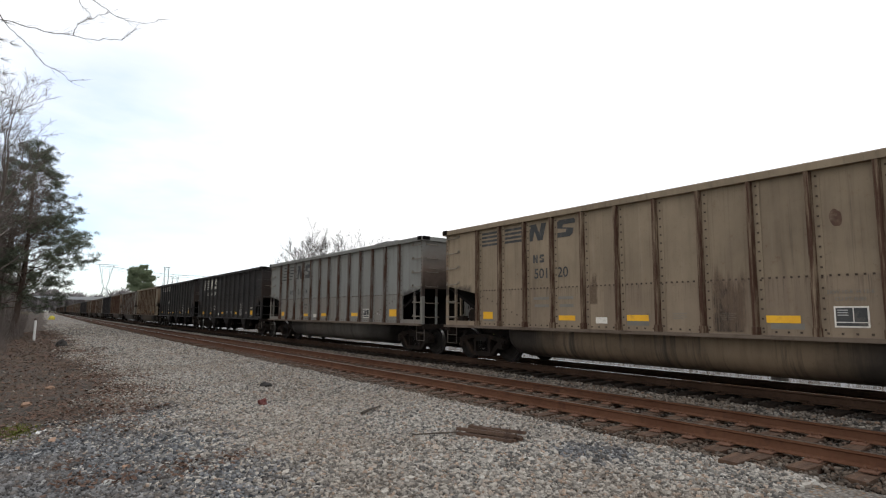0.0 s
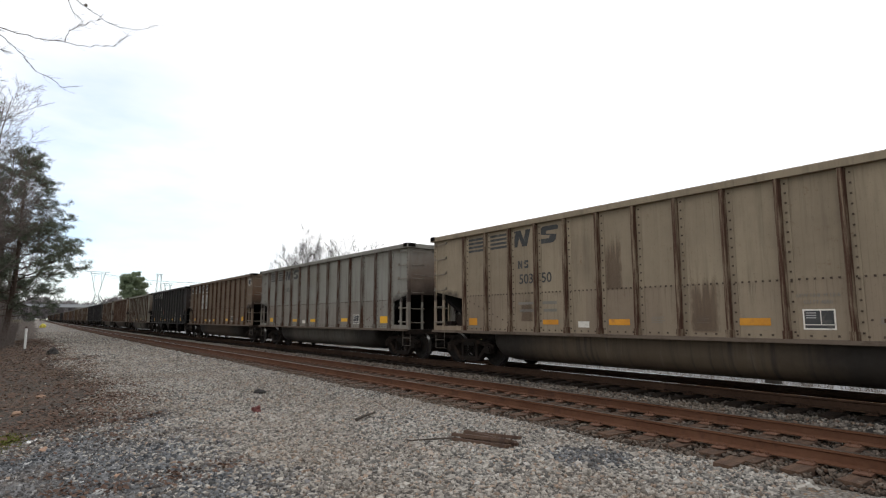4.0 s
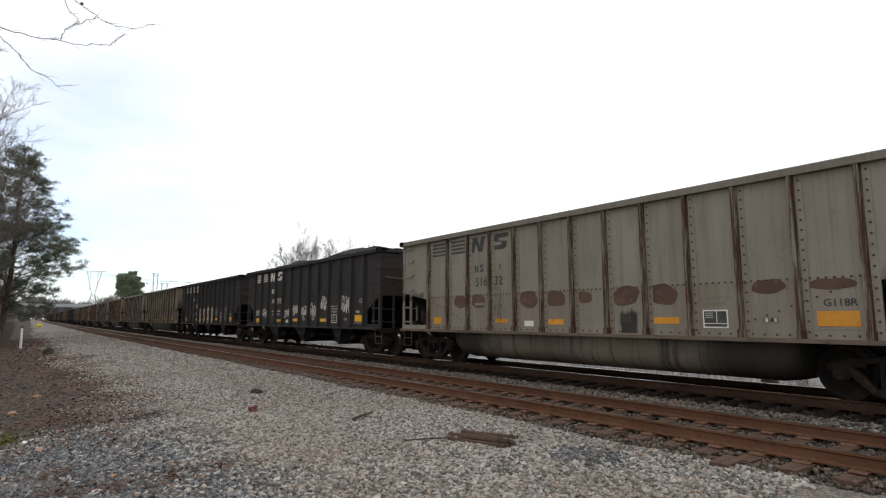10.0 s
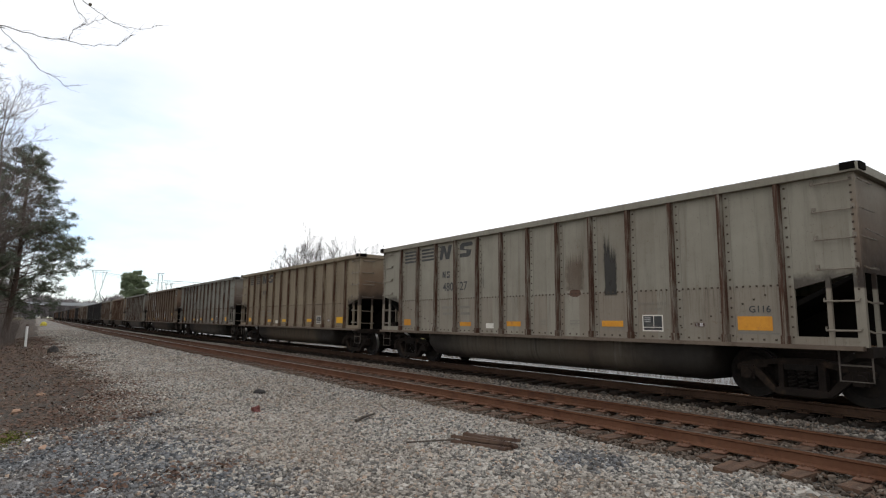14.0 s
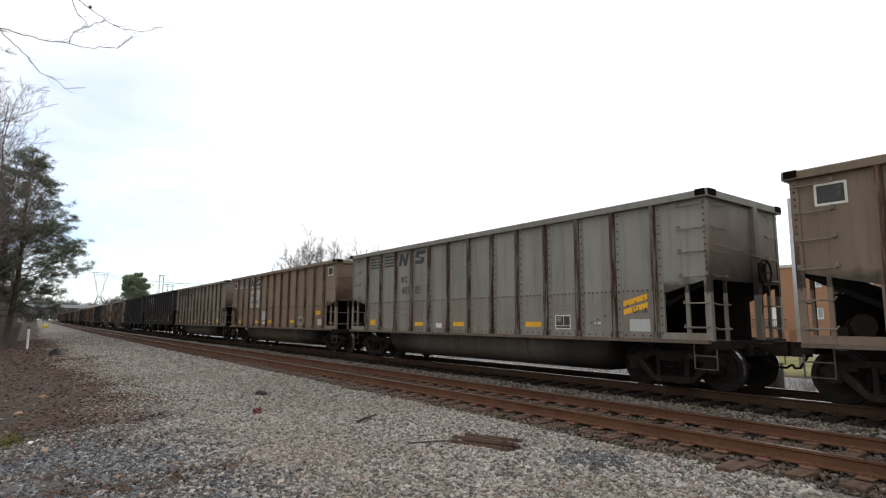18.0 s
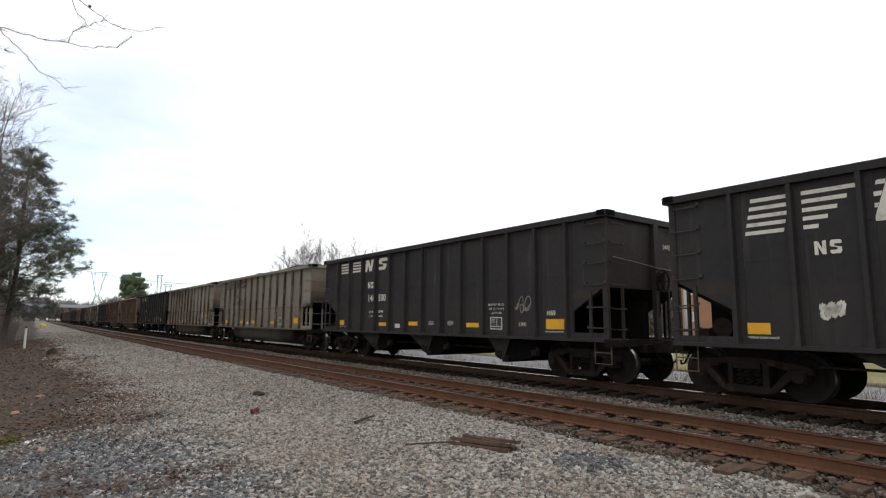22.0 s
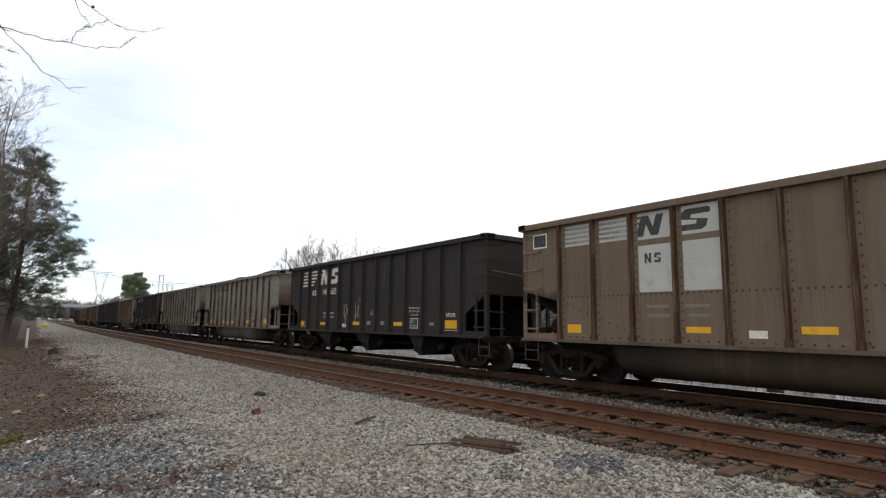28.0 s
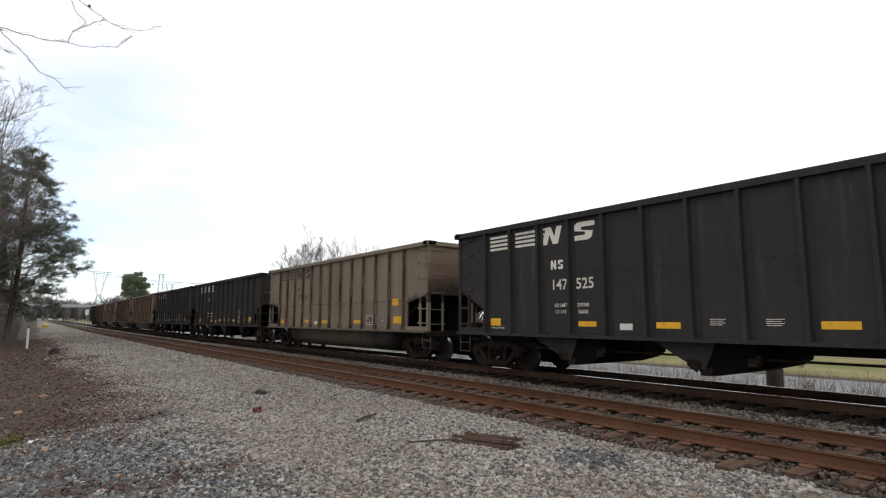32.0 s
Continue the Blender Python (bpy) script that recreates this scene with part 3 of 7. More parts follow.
def car_base(kind):
    """What a bathtub gondola and an open hopper have in common: box, rim, ribs, sills, ends, running gear."""
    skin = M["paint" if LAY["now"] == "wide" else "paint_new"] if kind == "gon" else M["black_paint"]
    ribs = ribs_of()
    car = thing("coal_gondola" if kind == "gon" else "coal_hopper", "", "freight car", "cars of the coal train")
    body = B()
    for s in (-1, 1):
        side_sheet(body, s, kind)
    for e in (-1, 1):
        box(body, -SIDE + 0.05, SIDE - 0.05, min(e * HALF, e * (HALF - 0.05)), max(e * HALF, e * (HALF - 0.05)), 2.2, TOP - 0.1)
    part("body", body, skin, car)
    for s in (-1, 1):
        rows = B()
        bolts(rows, s, 2.02 if kind == "gon" else 2.5, ribs[-1] - 0.05, ribs[0], 0.118)
        bolts(rows, s, SILL + 0.06, ribs[-1] - 0.05, ribs[0], 0.2)
        if kind == "gon":
            for k in range(9):
                y, z = ribs[0] - 0.22 - 0.2 * k, 1.86 - 0.075 * k
                for yy in (y, -y - 0.03):
                    box(rows, min(s * SIDE, s * SIDE + s * 0.014), max(s * SIDE, s * SIDE + s * 0.014), yy, yy + 0.03, z, z + 0.03)
        tagged(part("bolting", rows, M["bolt"] if kind == "gon" else skin, car), kind="stuff")
    for e in (-1, 1):
        # slope sheet and brace: shade below the car end is in their colour
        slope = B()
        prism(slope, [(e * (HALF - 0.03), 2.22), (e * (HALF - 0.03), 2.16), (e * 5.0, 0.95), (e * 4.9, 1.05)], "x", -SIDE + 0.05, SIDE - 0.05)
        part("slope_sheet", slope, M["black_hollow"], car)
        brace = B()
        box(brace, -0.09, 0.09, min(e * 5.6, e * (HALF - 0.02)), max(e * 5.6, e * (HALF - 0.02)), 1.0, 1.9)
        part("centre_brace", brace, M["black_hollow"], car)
        post = B()
        box(post, -0.09, 0.09, min(e * HALF, e * (HALF + 0.1)), max(e * HALF, e * (HALF + 0.1)), SILL, TOP - 0.14)
        part("end_post", post, skin, car, m=pose(0.35, 0, 0))
        for s in (-1, 1):
            thin = B()
            box(thin, s * 0.95 - 0.03, s * 0.95 + 0.03, min(e * (HALF - 0.03), e * (HALF + 0.03)), max(e * (HALF - 0.03), e * (HALF + 0.03)), SILL, 2.2)
            part("end_stile", thin, skin, car)
            corner = B()
            prism(corner, [(s * (SIDE - 0.08), e * (HALF + 0.02)), (s * (SIDE + 0.02), e * (HALF + 0.02)), (s * (SIDE + 0.02), e * (HALF - 0.11)), (s * (SIDE - 0.0), e * (HALF - 0.11)), (s * (SIDE - 0.0), e * (HALF - 0.0)), (s * (SIDE - 0.08), e * (HALF - 0.0))], "z", SILL, TOP - 0.12)
            for k in range(17):
                z = SILL + 0.9 + 0.12 * k
                box(corner, s * (SIDE + 0.02), s * (SIDE + 0.036), e * (HALF - 0.06), e * (HALF - 0.03), z, z + 0.03)
            cp = part("corner_post", corner, skin, car)
            if kind == "gon":
                cp.data.materials.append(M["bolt"])
                for poly in cp.data.polygons[8:]:
                    poly.material_index = 1
            ladder_grabs(car, s, e, skin, M["grab" if kind == "gon" else "grab_black"])
        sill = B()
        box(sill, -SIDE, SIDE, min(e * (HALF - 0.16), e * (HALF + 0.06)), max(e * (HALF - 0.16), e * (HALF + 0.06)), SILL - 0.16, SILL)
        box(sill, -0.32, 0.32, min(e * 7.1, e * 7.5), max(e * 7.1, e * 7.5), 0.7, SILL - 0.1)
        part("end_sill", sill, M["steel_dark"], car)
        line = tube(B(), [(-1.35, e * (HALF + 0.06), 2.9), (-0.6, e * (HALF + 0.08), 2.84), (0.2, e * (HALF + 0.12), 2.75), (1.3, e * (HALF + 0.1), 2.7)], 0.012, 5)
        part("end_rail", line, M["grab"], car)
        coupler(car, e)
    ring = [(0.45 + 0.27 * math.cos(a * math.pi / 9), -HALF - 0.18, 2.42 + 0.27 * math.sin(a * math.pi / 9)) for a in range(19)]
    wheel = tube(B(), ring, 0.022, 6)
    for a in range(5):
        tube(wheel, [(0.45, -HALF - 0.14, 2.42), (0.45 + 0.27 * math.cos(a * 1.257), -HALF - 0.18, 2.42 + 0.27 * math.sin(a * 1.257))], 0.014, 4)
    part("brake_wheel", wheel, M["steel_dark"], car)
    hub = B()
    box(hub, 0.3, 0.6, -HALF - 0.14, -HALF, 2.2, 2.62)
    tube(hub, [(0.42, -HALF - 0.08, 2.2), (0.40, -HALF - 0.1, 1.7), (0.3, -HALF - 0.05, 1.15)], 0.02, 5)
    part("hand_brake", hub, M["steel_dark"], car)
    tank = tube(B(), [(-1.1, HALF - 0.75, 1.32), (-0.2, HALF - 0.75, 1.32)], 0.2, 12)
    tube(tank, [(-1.2, HALF - 0.4, 1.1), (-0.6, HALF - 0.4, 1.4), (0.2, HALF - 0.5, 1.5)], 0.03, 5)
    box(tank, -1.35, -1.15, HALF - 0.6, HALF - 0.35, 1.05, 1.3)
    part("air_reservoir", tank, M["steel_dark"], car)
    rim = B()
    for s in (-1, 1):
        prism(rim, [(s * (SIDE - 0.08), TOP - 0.14), (s * (SIDE + 0.115), TOP - 0.14), (s * (SIDE + 0.125), TOP - 0.02), (s * (SIDE + 0.11), TOP), (s * (SIDE - 0.08), TOP)], "y", -HALF - 0.1, HALF + 0.1)
        box(rim, -SIDE + 0.08, SIDE - 0.08, min(s * (HALF - 0.06), s * (HALF + 0.1)), max(s * (HALF - 0.06), s * (HALF + 0.1)), TOP - 0.14, TOP)
    part("top_chord", rim, skin, car, bevel=0.008)
    for s in (-1, 1):
        for e in (-1, 1):
            cap = B()
            prism(cap, [(s * (SIDE - 0.2), e * (HALF + 0.125)), (s * (SIDE + 0.06), e * (HALF + 0.125)), (s * (SIDE + 0.14), e * (HALF + 0.05)), (s * (SIDE + 0.14), e * (HALF - 0.14)), (s * (SIDE + 0.0), e * (HALF - 0.16))], "z", TOP - 0.11, TOP + 0.012)
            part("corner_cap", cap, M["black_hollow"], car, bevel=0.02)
        ledge = B()
        box(ledge, min(s * (SIDE - 0.06), s * (SIDE + 0.14)), max(s * (SIDE - 0.06), s * (SIDE + 0.14)), -HALF + 0.02, HALF - 0.02, SILL - 0.05, SILL + 0.02)
        part("side_sill", ledge, M["sill_rust"] if kind == "gon" else skin, car, bevel=0.01)
    for y in ribs:
        part("rib", RIB[kind if kind == "hopper" or LAY["now"] == "wide" else "newer"], skin, car, m=pose(-SIDE, y, 0))
    away = B()
    for y in ribs:
        for slot, q in enumerate((0.058, 0.075)):
            prism(away, [(SIDE + 0.005, y - q), (SIDE + 0.105 + 0.02 * slot, y - q * 0.66), (SIDE + 0.105 + 0.02 * slot, y + q * 0.66), (SIDE + 0.005, y + q)], "z", SILL + 0.02, (TOP - 0.14, SILL + 0.16)[slot])
    tagged(part("far_ribs", away, M["rib_rust"] if kind == "gon" else skin, car), kind="stuff")
    heap = B()
    grid = [[heap.verts.new((x * 0.14, y * 0.136, 0)) for y in range(-51, 52)] for x in range(-10, 11)]
    for row in grid:
        for v in row:
            edge = min(1.0, (1.42 - abs(v.co.x)) / 0.9, (7.0 - abs(v.co.y)) / 1.6)
            v.co.z = TOP - 0.42 + 0.30 * max(0, edge) + 0.2 * noise.noise(v.co * 0.55) + 0.06 * noise.noise(v.co * 2.2) + 0.035 * noise.noise(v.co * 9.0)
    for a, b in zip(grid, grid[1:]):
        for k in range(len(a) - 1):
            heap.faces.new((a[k], b[k], b[k + 1], a[k + 1]))
    part("coal_load", heap, M["coal"], car)
    sill = B()
    box(sill, -0.28, 0.28, -7.2, 7.2, 0.74, 0.98)
    part("centre_sill", sill, M["steel_dark"], car)
    for y in (6.17, -6.17):
        truck(car, y)
    return car


def tub_at(a, k, y, out=0.0):
    """The tub's section: a round-cornered trough; k shrinks it towards its ends."""
    c, s = math.cos(a), math.sin(a)
    return (-(1.40 + out) * math.copysign(abs(c) ** 0.5, c) * (0.8 + 0.2 * k), y, 0.98 - (0.77 + out) * k * s ** 0.52)


def tub_run(car, y, w, mat):
    """A run that went on down over the tub's flank."""
    bm = B()
    rows = [[bm.verts.new(tub_at(math.pi * j / 16, 1.0, yy, 0.006)) for j in range(8)] for yy in (y + w, y - w)]
    for j in range(7):
        bm.faces.new((rows[0][j], rows[0][j + 1], rows[1][j + 1], rows[1][j]))
    return part("streak", bm, mat, car)


def bathtub_car():
    car = car_base("gon")
    tub = B()
    secs = []
    for y, k in ((4.78, 0.2), (4.76, 0.55), (4.68, 0.78), (4.5, 0.95), (4.25, 1.0), (0, 1.0), (-4.25, 1.0), (-4.5, 0.95), (-4.68, 0.78), (-4.76, 0.55), (-4.78, 0.2)):
        ring = []
        for j in range(17):
            a = math.pi * j / 16
            ring.append(tub.verts.new((*tub_at(a, k, y),)))
        secs.append(ring)
    for a, b in zip(secs, secs[1:]):
        for j in range(16):
            tub.faces.new((a[j], a[j + 1], b[j + 1], b[j]))
    for ring in (secs[0], secs[-1]):
        tub.faces.new(ring)
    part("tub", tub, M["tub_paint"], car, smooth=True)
    return car


def hopper_car():
    car = car_base("hopper")
    # three pairs of outlets: a sloped face towards the far end, then a dark pan and its gate
    for a, b, c, d in ((4.5, 3.4, 2.5, 2.3), (1.0, 0.05, -0.9, -1.1), (-3.05, -3.55, -4.7, -4.9)):
        plate = B()
        prism(plate, [(a, 0.98), (b, 0.45), (b - 0.2, 0.42), (b - 0.45, 0.98)], "x", -1.36, 1.36)
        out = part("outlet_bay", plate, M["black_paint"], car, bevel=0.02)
        # the pan's recess shade is set into its near-black colour
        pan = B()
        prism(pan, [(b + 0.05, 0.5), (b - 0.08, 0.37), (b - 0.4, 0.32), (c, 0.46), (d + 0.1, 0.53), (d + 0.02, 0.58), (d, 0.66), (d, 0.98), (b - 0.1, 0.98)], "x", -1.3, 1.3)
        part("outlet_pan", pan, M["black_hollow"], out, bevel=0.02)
        gate = B()
        box(gate, -1.38, -1.1, b - 0.12, b + 0.1, 0.42, 0.6)
        box(gate, -1.34, -1.2, b - 0.32, b - 0.1, 0.31, 0.47)
        box(gate, -1.37, -1.22, b + 0.02, b + 0.16, 0.5, 0.62)
        lug = B()
        box(lug, -1.35, -1.2, d - 0.04, d + 0.14, 0.54, 0.68)
        box(lug, -1.33, -1.25, d - 0.08, d - 0.02, 0.6, 0.75)
        part("pan_lug", lug, M["steel_dark"], out)
        tube(gate, [(-1.32, b + 0.05, 0.62), (-1.36, b + 0.14, 0.5), (-1.3, b - 0.02, 0.38)], 0.03, 5)
        part("outlet_gate", gate, M["steel_dark"], out, bevel=0.015)
    rod = tube(B(), [(-1.0, 5, 0.66), (-1.0, -5, 0.66)], 0.025, 6)
    part("brake_rod", rod, M["steel_dark"], car)
    return car


def face(u, v, p, z, k=0):
    """A point of the car's near side: u to the reader's right of the panel's middle, v up from z."""
    return (-SIDE - 0.006 - 0.003 * k, mid(p) - u, z + v)


def flat(name, shapes, p, z, mat, car, k=0, label=""):
    """Painted shapes on a panel: lists of (u, v) corners."""
    bm = B()
    for pts in shapes:
        bm.faces.new([bm.verts.new(face(u, v, p, z, k)) for u, v in pts])
    me = bpy.data.meshes.new(name)
    bm.normal_update()
    bm.to_mesh(me)
    bm.free()
    me.materials.append(mat)
    ob = new(name, me)
    ob.parent = car
    return tagged(ob, label, kind="stuff" if name in ("notice", "inspection_mark", "weight_mark", "scrawl") else "")


def rect(u0, u1, v0, v1, lean=0.0):
    return [(u0 + lean * v0, v0), (u1 + lean * v0, v0), (u1 + lean * v1, v1), (u0 + lean * v1, v1)]


def write(words, size, p, z, mat, car, u=0.0, k=1, name="lettering"):
    me = text_mesh(words, size).copy()
    me.materials.clear()
    me.materials.append(mat)
    ob = new(name, me)
    ob.parent = car
    x, y, zz = face(u, 0, p, z, k)
    ob.matrix_local = Matrix(((0, 0, -1, x), (-1, 0, 0, y), (0, 1, 0, zz), (0, 0, 0, 1)))
    return ob


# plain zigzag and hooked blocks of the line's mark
ZIG = [(-0.78, -1), (-0.78, 1), (-0.2, 1), (0.42, -0.15), (0.42, 1), (1, 1), (1, -1), (0.42, -1), (-0.2, 0.15), (-0.2, -1)]
HOOKS = ([(-1, 0.1), (0.25, -0.12), (0.25, -0.45), (-1, -0.45), (-1, -0.8), (-0.75, -1), (0.75, -1), (1, -0.75), (1, -0.1)], [(1, -0.1), (-0.25, 0.12), (-0.25, 0.45), (1, 0.45), (1, 0.8), (0.75, 1), (-0.75, 1), (-1, 0.75), (-1, 0.1)])


def emblem(car, style, ink):
    """The line's mark as plain shapes: slanted bars, then two solid slanted blocks with slots."""
    if style == "big":
        z, h, lean = 3.33, 0.33, 0.32
        flat("stripe_mark", [rect(-0.22, 0.44, h - 0.07 - 0.148 * i, h - 0.148 * i, 0.2) for i in range(5)], 1, z, ink, car)
        flat("stripe_mark", [rect(-0.42, 0.44 - 0.13 * i, h - 0.07 - 0.148 * i, h - 0.148 * i, 0.1) for i in range(5)], 2, z, ink, car)
    else:
        z, h, lean = 3.5, 0.22, 0.3
        for p in (1, 2):
            flat("stripe_mark", [rect(-0.40, 0.40, 0.15 - 0.112 * i, 0.215 - 0.112 * i) for i in range(4)], p, z, ink, car)
    w = 0.36 if style == "big" else 0.30
    u = 0.02 if style == "big" else -0.08
    def lean_to(pts):
        return [(u + x * w + lean * v * h, v * h) for x, v in pts]
    block = [lean_to(ZIG)] + [lean_to([(-1.15, q), (-0.8, q), (-0.8, q + 0.22), (-1.15, q + 0.22)]) for q in (-0.9, -0.35, 0.2, 0.75)]
    flat("emblem_block", block, 3, z, ink, car, 1)
    bars = [lean_to(h) for h in HOOKS]
    flat("emblem_block", bars, 4, z, ink, car, 1)


def blotch(car, p, u, z, w, h, mat, rng, name="stain", k=0, label=""):
    """An irregular patch on the side of a car, with a ragged outline."""
    n, ph = 26, rng.uniform(0, 9)
    pts = []
    for i in range(n):
        a = 2 * math.pi * i / n
        r = 1 + 0.1 * math.sin(2 * a + ph) + 0.04 * math.sin(5 * a + 2 * ph) + rng.uniform(-0.02, 0.02)
        c, q = math.cos(a), math.sin(a)
        pts.append((u + w * r * c * abs(c) ** -0.1 if abs(c) > 0.01 else u, h * r * q * abs(q) ** -0.1 if abs(q) > 0.01 else 0.0))
    return flat(name, [pts], p, z, mat, car, k, label)


def drips(car, p, u, z0, z1, w, mat, rng, n=7, thin=False):
    """A sheet of stains that have run down the side; the material frays it."""
    run = M["tar_drops"] if thin else M["tar_run"] if mat is M["tar"] else M["rust_run"]
    return flat("streak", [rect(u - w * 1.3, u + w * 1.3, z0 - 1.0, z1 - 1.0)], p, 1.0, run, car, 2 if thin else 1)


def scrawl(car, p, u, z, w, h, mat, rng, loops=4, thick=0.02):
    """A sprayed scrawl: one looping line, no words."""
    pts = []
    loops, thick, ph = loops * 2, thick * 0.75, [rng.uniform(0, 6.28) for _ in range(4)]
    for i in range(loops * 12):
        a = i / 12 * 2 * math.pi
        f = i / (loops * 12)
        big = 0.55 + 0.45 * math.sin(0.31 * a + ph[0])
        pts.append((u + w * (-0.8 + 1.6 * f) + 0.3 * w * big * math.sin(a + 0.9 * math.sin(0.43 * a + ph[1])), h * (0.7 * big * math.cos(a * 0.97) + 0.3 * math.sin(0.27 * a + ph[2]))))
    shapes = []
    for (a, b), (c, d) in zip(pts, pts[1:]):
        ln = math.hypot(c - a, d - b) or 1
        nx, ny = -(d - b) / ln * thick, (c - a) / ln * thick
        shapes.append([(a - nx, b - ny), (c - nx, d - ny), (c + nx, d + ny), (a + nx, b + ny)])
    return flat("scrawl", shapes, p, z, mat, car, 2, "sprayed scrawl")


# cars whose last yellow sheet was stuck on slantwise or higher up
END_SHEETS = {"48785": "slanted", "46648": "high", "47389": "high", "46184": "high"}


def lettering(car, style, kind, ink, left, right, code, loads, rng):
    """Everything painted or stuck on a car's side."""
    old_sheets = left + right in ("47179", "48027", "50350", "47389", "51632", "47144")
    faint = ink if kind == "hopper" else M["ink_faint"]
    emblem(car, style, ink)
    zn = (2.66 if kind == "hopper" else 2.36) if style == "big" else 2.40
    zi = zn if style == "big" else 2.80
    shift = 0.0
    if kind == "hopper" and style == "box":
        zn, zi, shift = 2.24, 2.75, 0.1
    kx, kz = (0.098, 0.115) if kind == "hopper" else (0.09, 0.105)
    marks = [[(shift - 0.12 + x * kx, v * kz) for x, v in ZIG]] + [[(shift + 0.115 + x * kx * 0.85, v * kz) for x, v in h] for h in HOOKS]
    flat("initial_mark", marks, 2 if style == "big" else 3, zi, ink, car, 1)
    if left:
        write(left, 0.36, 3, zn, ink, car, 0.1 + 0.6 * shift)
        write(right, 0.36, 4, zn, ink, car, -0.07 if len(right) > 2 else -0.16)
    if loads:
        for i, (a, b) in enumerate(zip(("LD LMT", "LT WT"), loads)):
            write(a, 0.118, 3, 1.74 - 0.165 * i, ink, car, 0.2)
            write(b, 0.118, 4, 1.74 - 0.165 * i, ink, car, -0.14)
    else:
        flat("weight_mark", [rect(-0.2, 0.34, 0.06, 0.13), rect(-0.16, 0.34, -0.13, -0.06)], 3, 1.68, faint, car, 1)
        flat("weight_mark", [rect(-0.36, 0.16, 0.06, 0.13), rect(-0.28, 0.16, -0.13, -0.06)], 4, 1.68, faint, car, 1)
    for p, u, z, w, h in ((1, -0.1, 1.30, 0.205, 0.10), (3 if kind == "hopper" and style == "big" else 4, -0.05, 1.28, 0.26, 0.06), (6, -0.05, 1.30, 0.27, 0.065), (9, -0.02, 1.31, 0.28, 0.065), (12, 0.05, 1.36, 0.30, 0.125)):
        u += rng.uniform(-0.06, 0.06)
        z += rng.uniform(-0.02, 0.03)
        turned = END_SHEETS.get(left + right, "") if p == 12 else ""
        if turned:
            flat("repaint_patch", [rect(-0.16, 0.34, -0.13, 0.13)], 12, 1.3, M["patch"], car, 0, "pale repaint patch")
        if turned == "slanted":
            for q in (1.58, 1.76):
                flat("reflector", [[(-0.3, q - 1.36), (0.3, q - 1.21), (0.3, q - 1.09), (-0.3, q - 1.24)]], 12, 1.3, M["yellow"], car, 1, "slanted yellow reflective sheet")
            continue
        if turned == "high":
            u, z, w, h = -0.1, 1.72, 0.24, 0.09
        flat("reflector", [rect(u - w, u + w, z - 1.3 - h, z - 1.3 + h)], p, 1.3, M["yellow_old" if old_sheets else "yellow"], car, 1, "yellow reflective sheet")
        if p in (1, 12):
            flat("reflector_backing", [rect(u - w, u + w + 0.1, z - 1.365 - h, z - 1.335 - h)], p, 1.3, faint, car, 0) if kind == "gon" else write("3 INCH TREAD COND SHOES", 0.052, p, z - h - 0.06, ink, car, u)
    flat("placard", [rect(-0.16, 0.16, -0.07, 0.07)], 5, 1.24, M["ink_white"], car, 1, "small white placard")
    flat("inspection_frame", [rect(-0.24, 0.24, -0.17, 0.17)], 10, 1.36, M["ink_white"], car, 1, "white-framed inspection stencil")
    flat("inspection_pane", [rect(-0.215, 0.02, -0.08, 0.145), rect(0.035, 0.215, -0.08, 0.145), rect(-0.215, 0.215, -0.145, -0.095)], 10, 1.36, M["ink_dark"], car, 2)
    flat("inspection_mark", [rect(-0.19, -0.04, 0.10 - 0.04 * i, 0.115 - 0.04 * i) for i in range(3)], 10, 1.36, M["patch"], car, 3)
    dims = ("EXW 10-7  H 12-7", "EW  10-7  H 12-6", "CU FT 3744") if kind == "hopper" else ("EXW 10-8  H 12-6", "CU FT 4080")
    for i, words in enumerate(dims):
        write(words, 0.085, 10, (1.87 if kind == "hopper" else 1.76) - 0.115 * i, faint, car, 0.0)
    for p in (7, 8):
        flat("notice", [rect(-0.17, 0.13 - 0.05 * (i % 2), 0.06 - 0.036 * i, 0.071 - 0.036 * i) for i in range(4)], p, 1.34, faint, car, 1)
    flat("plate", [rect(-0.14, 0.14, -0.055, 0.055)], 11, 1.34, M["grab"], car, 1)
    flat("plate_centre", [rect(-0.10, 0.10, -0.03, 0.03)], 11, 1.34, M["rib_rust"], car, 2)
    if code:
        write(code, 0.17, 12, 1.62, ink, car, 0.1 if kind == "gon" else -0.02)


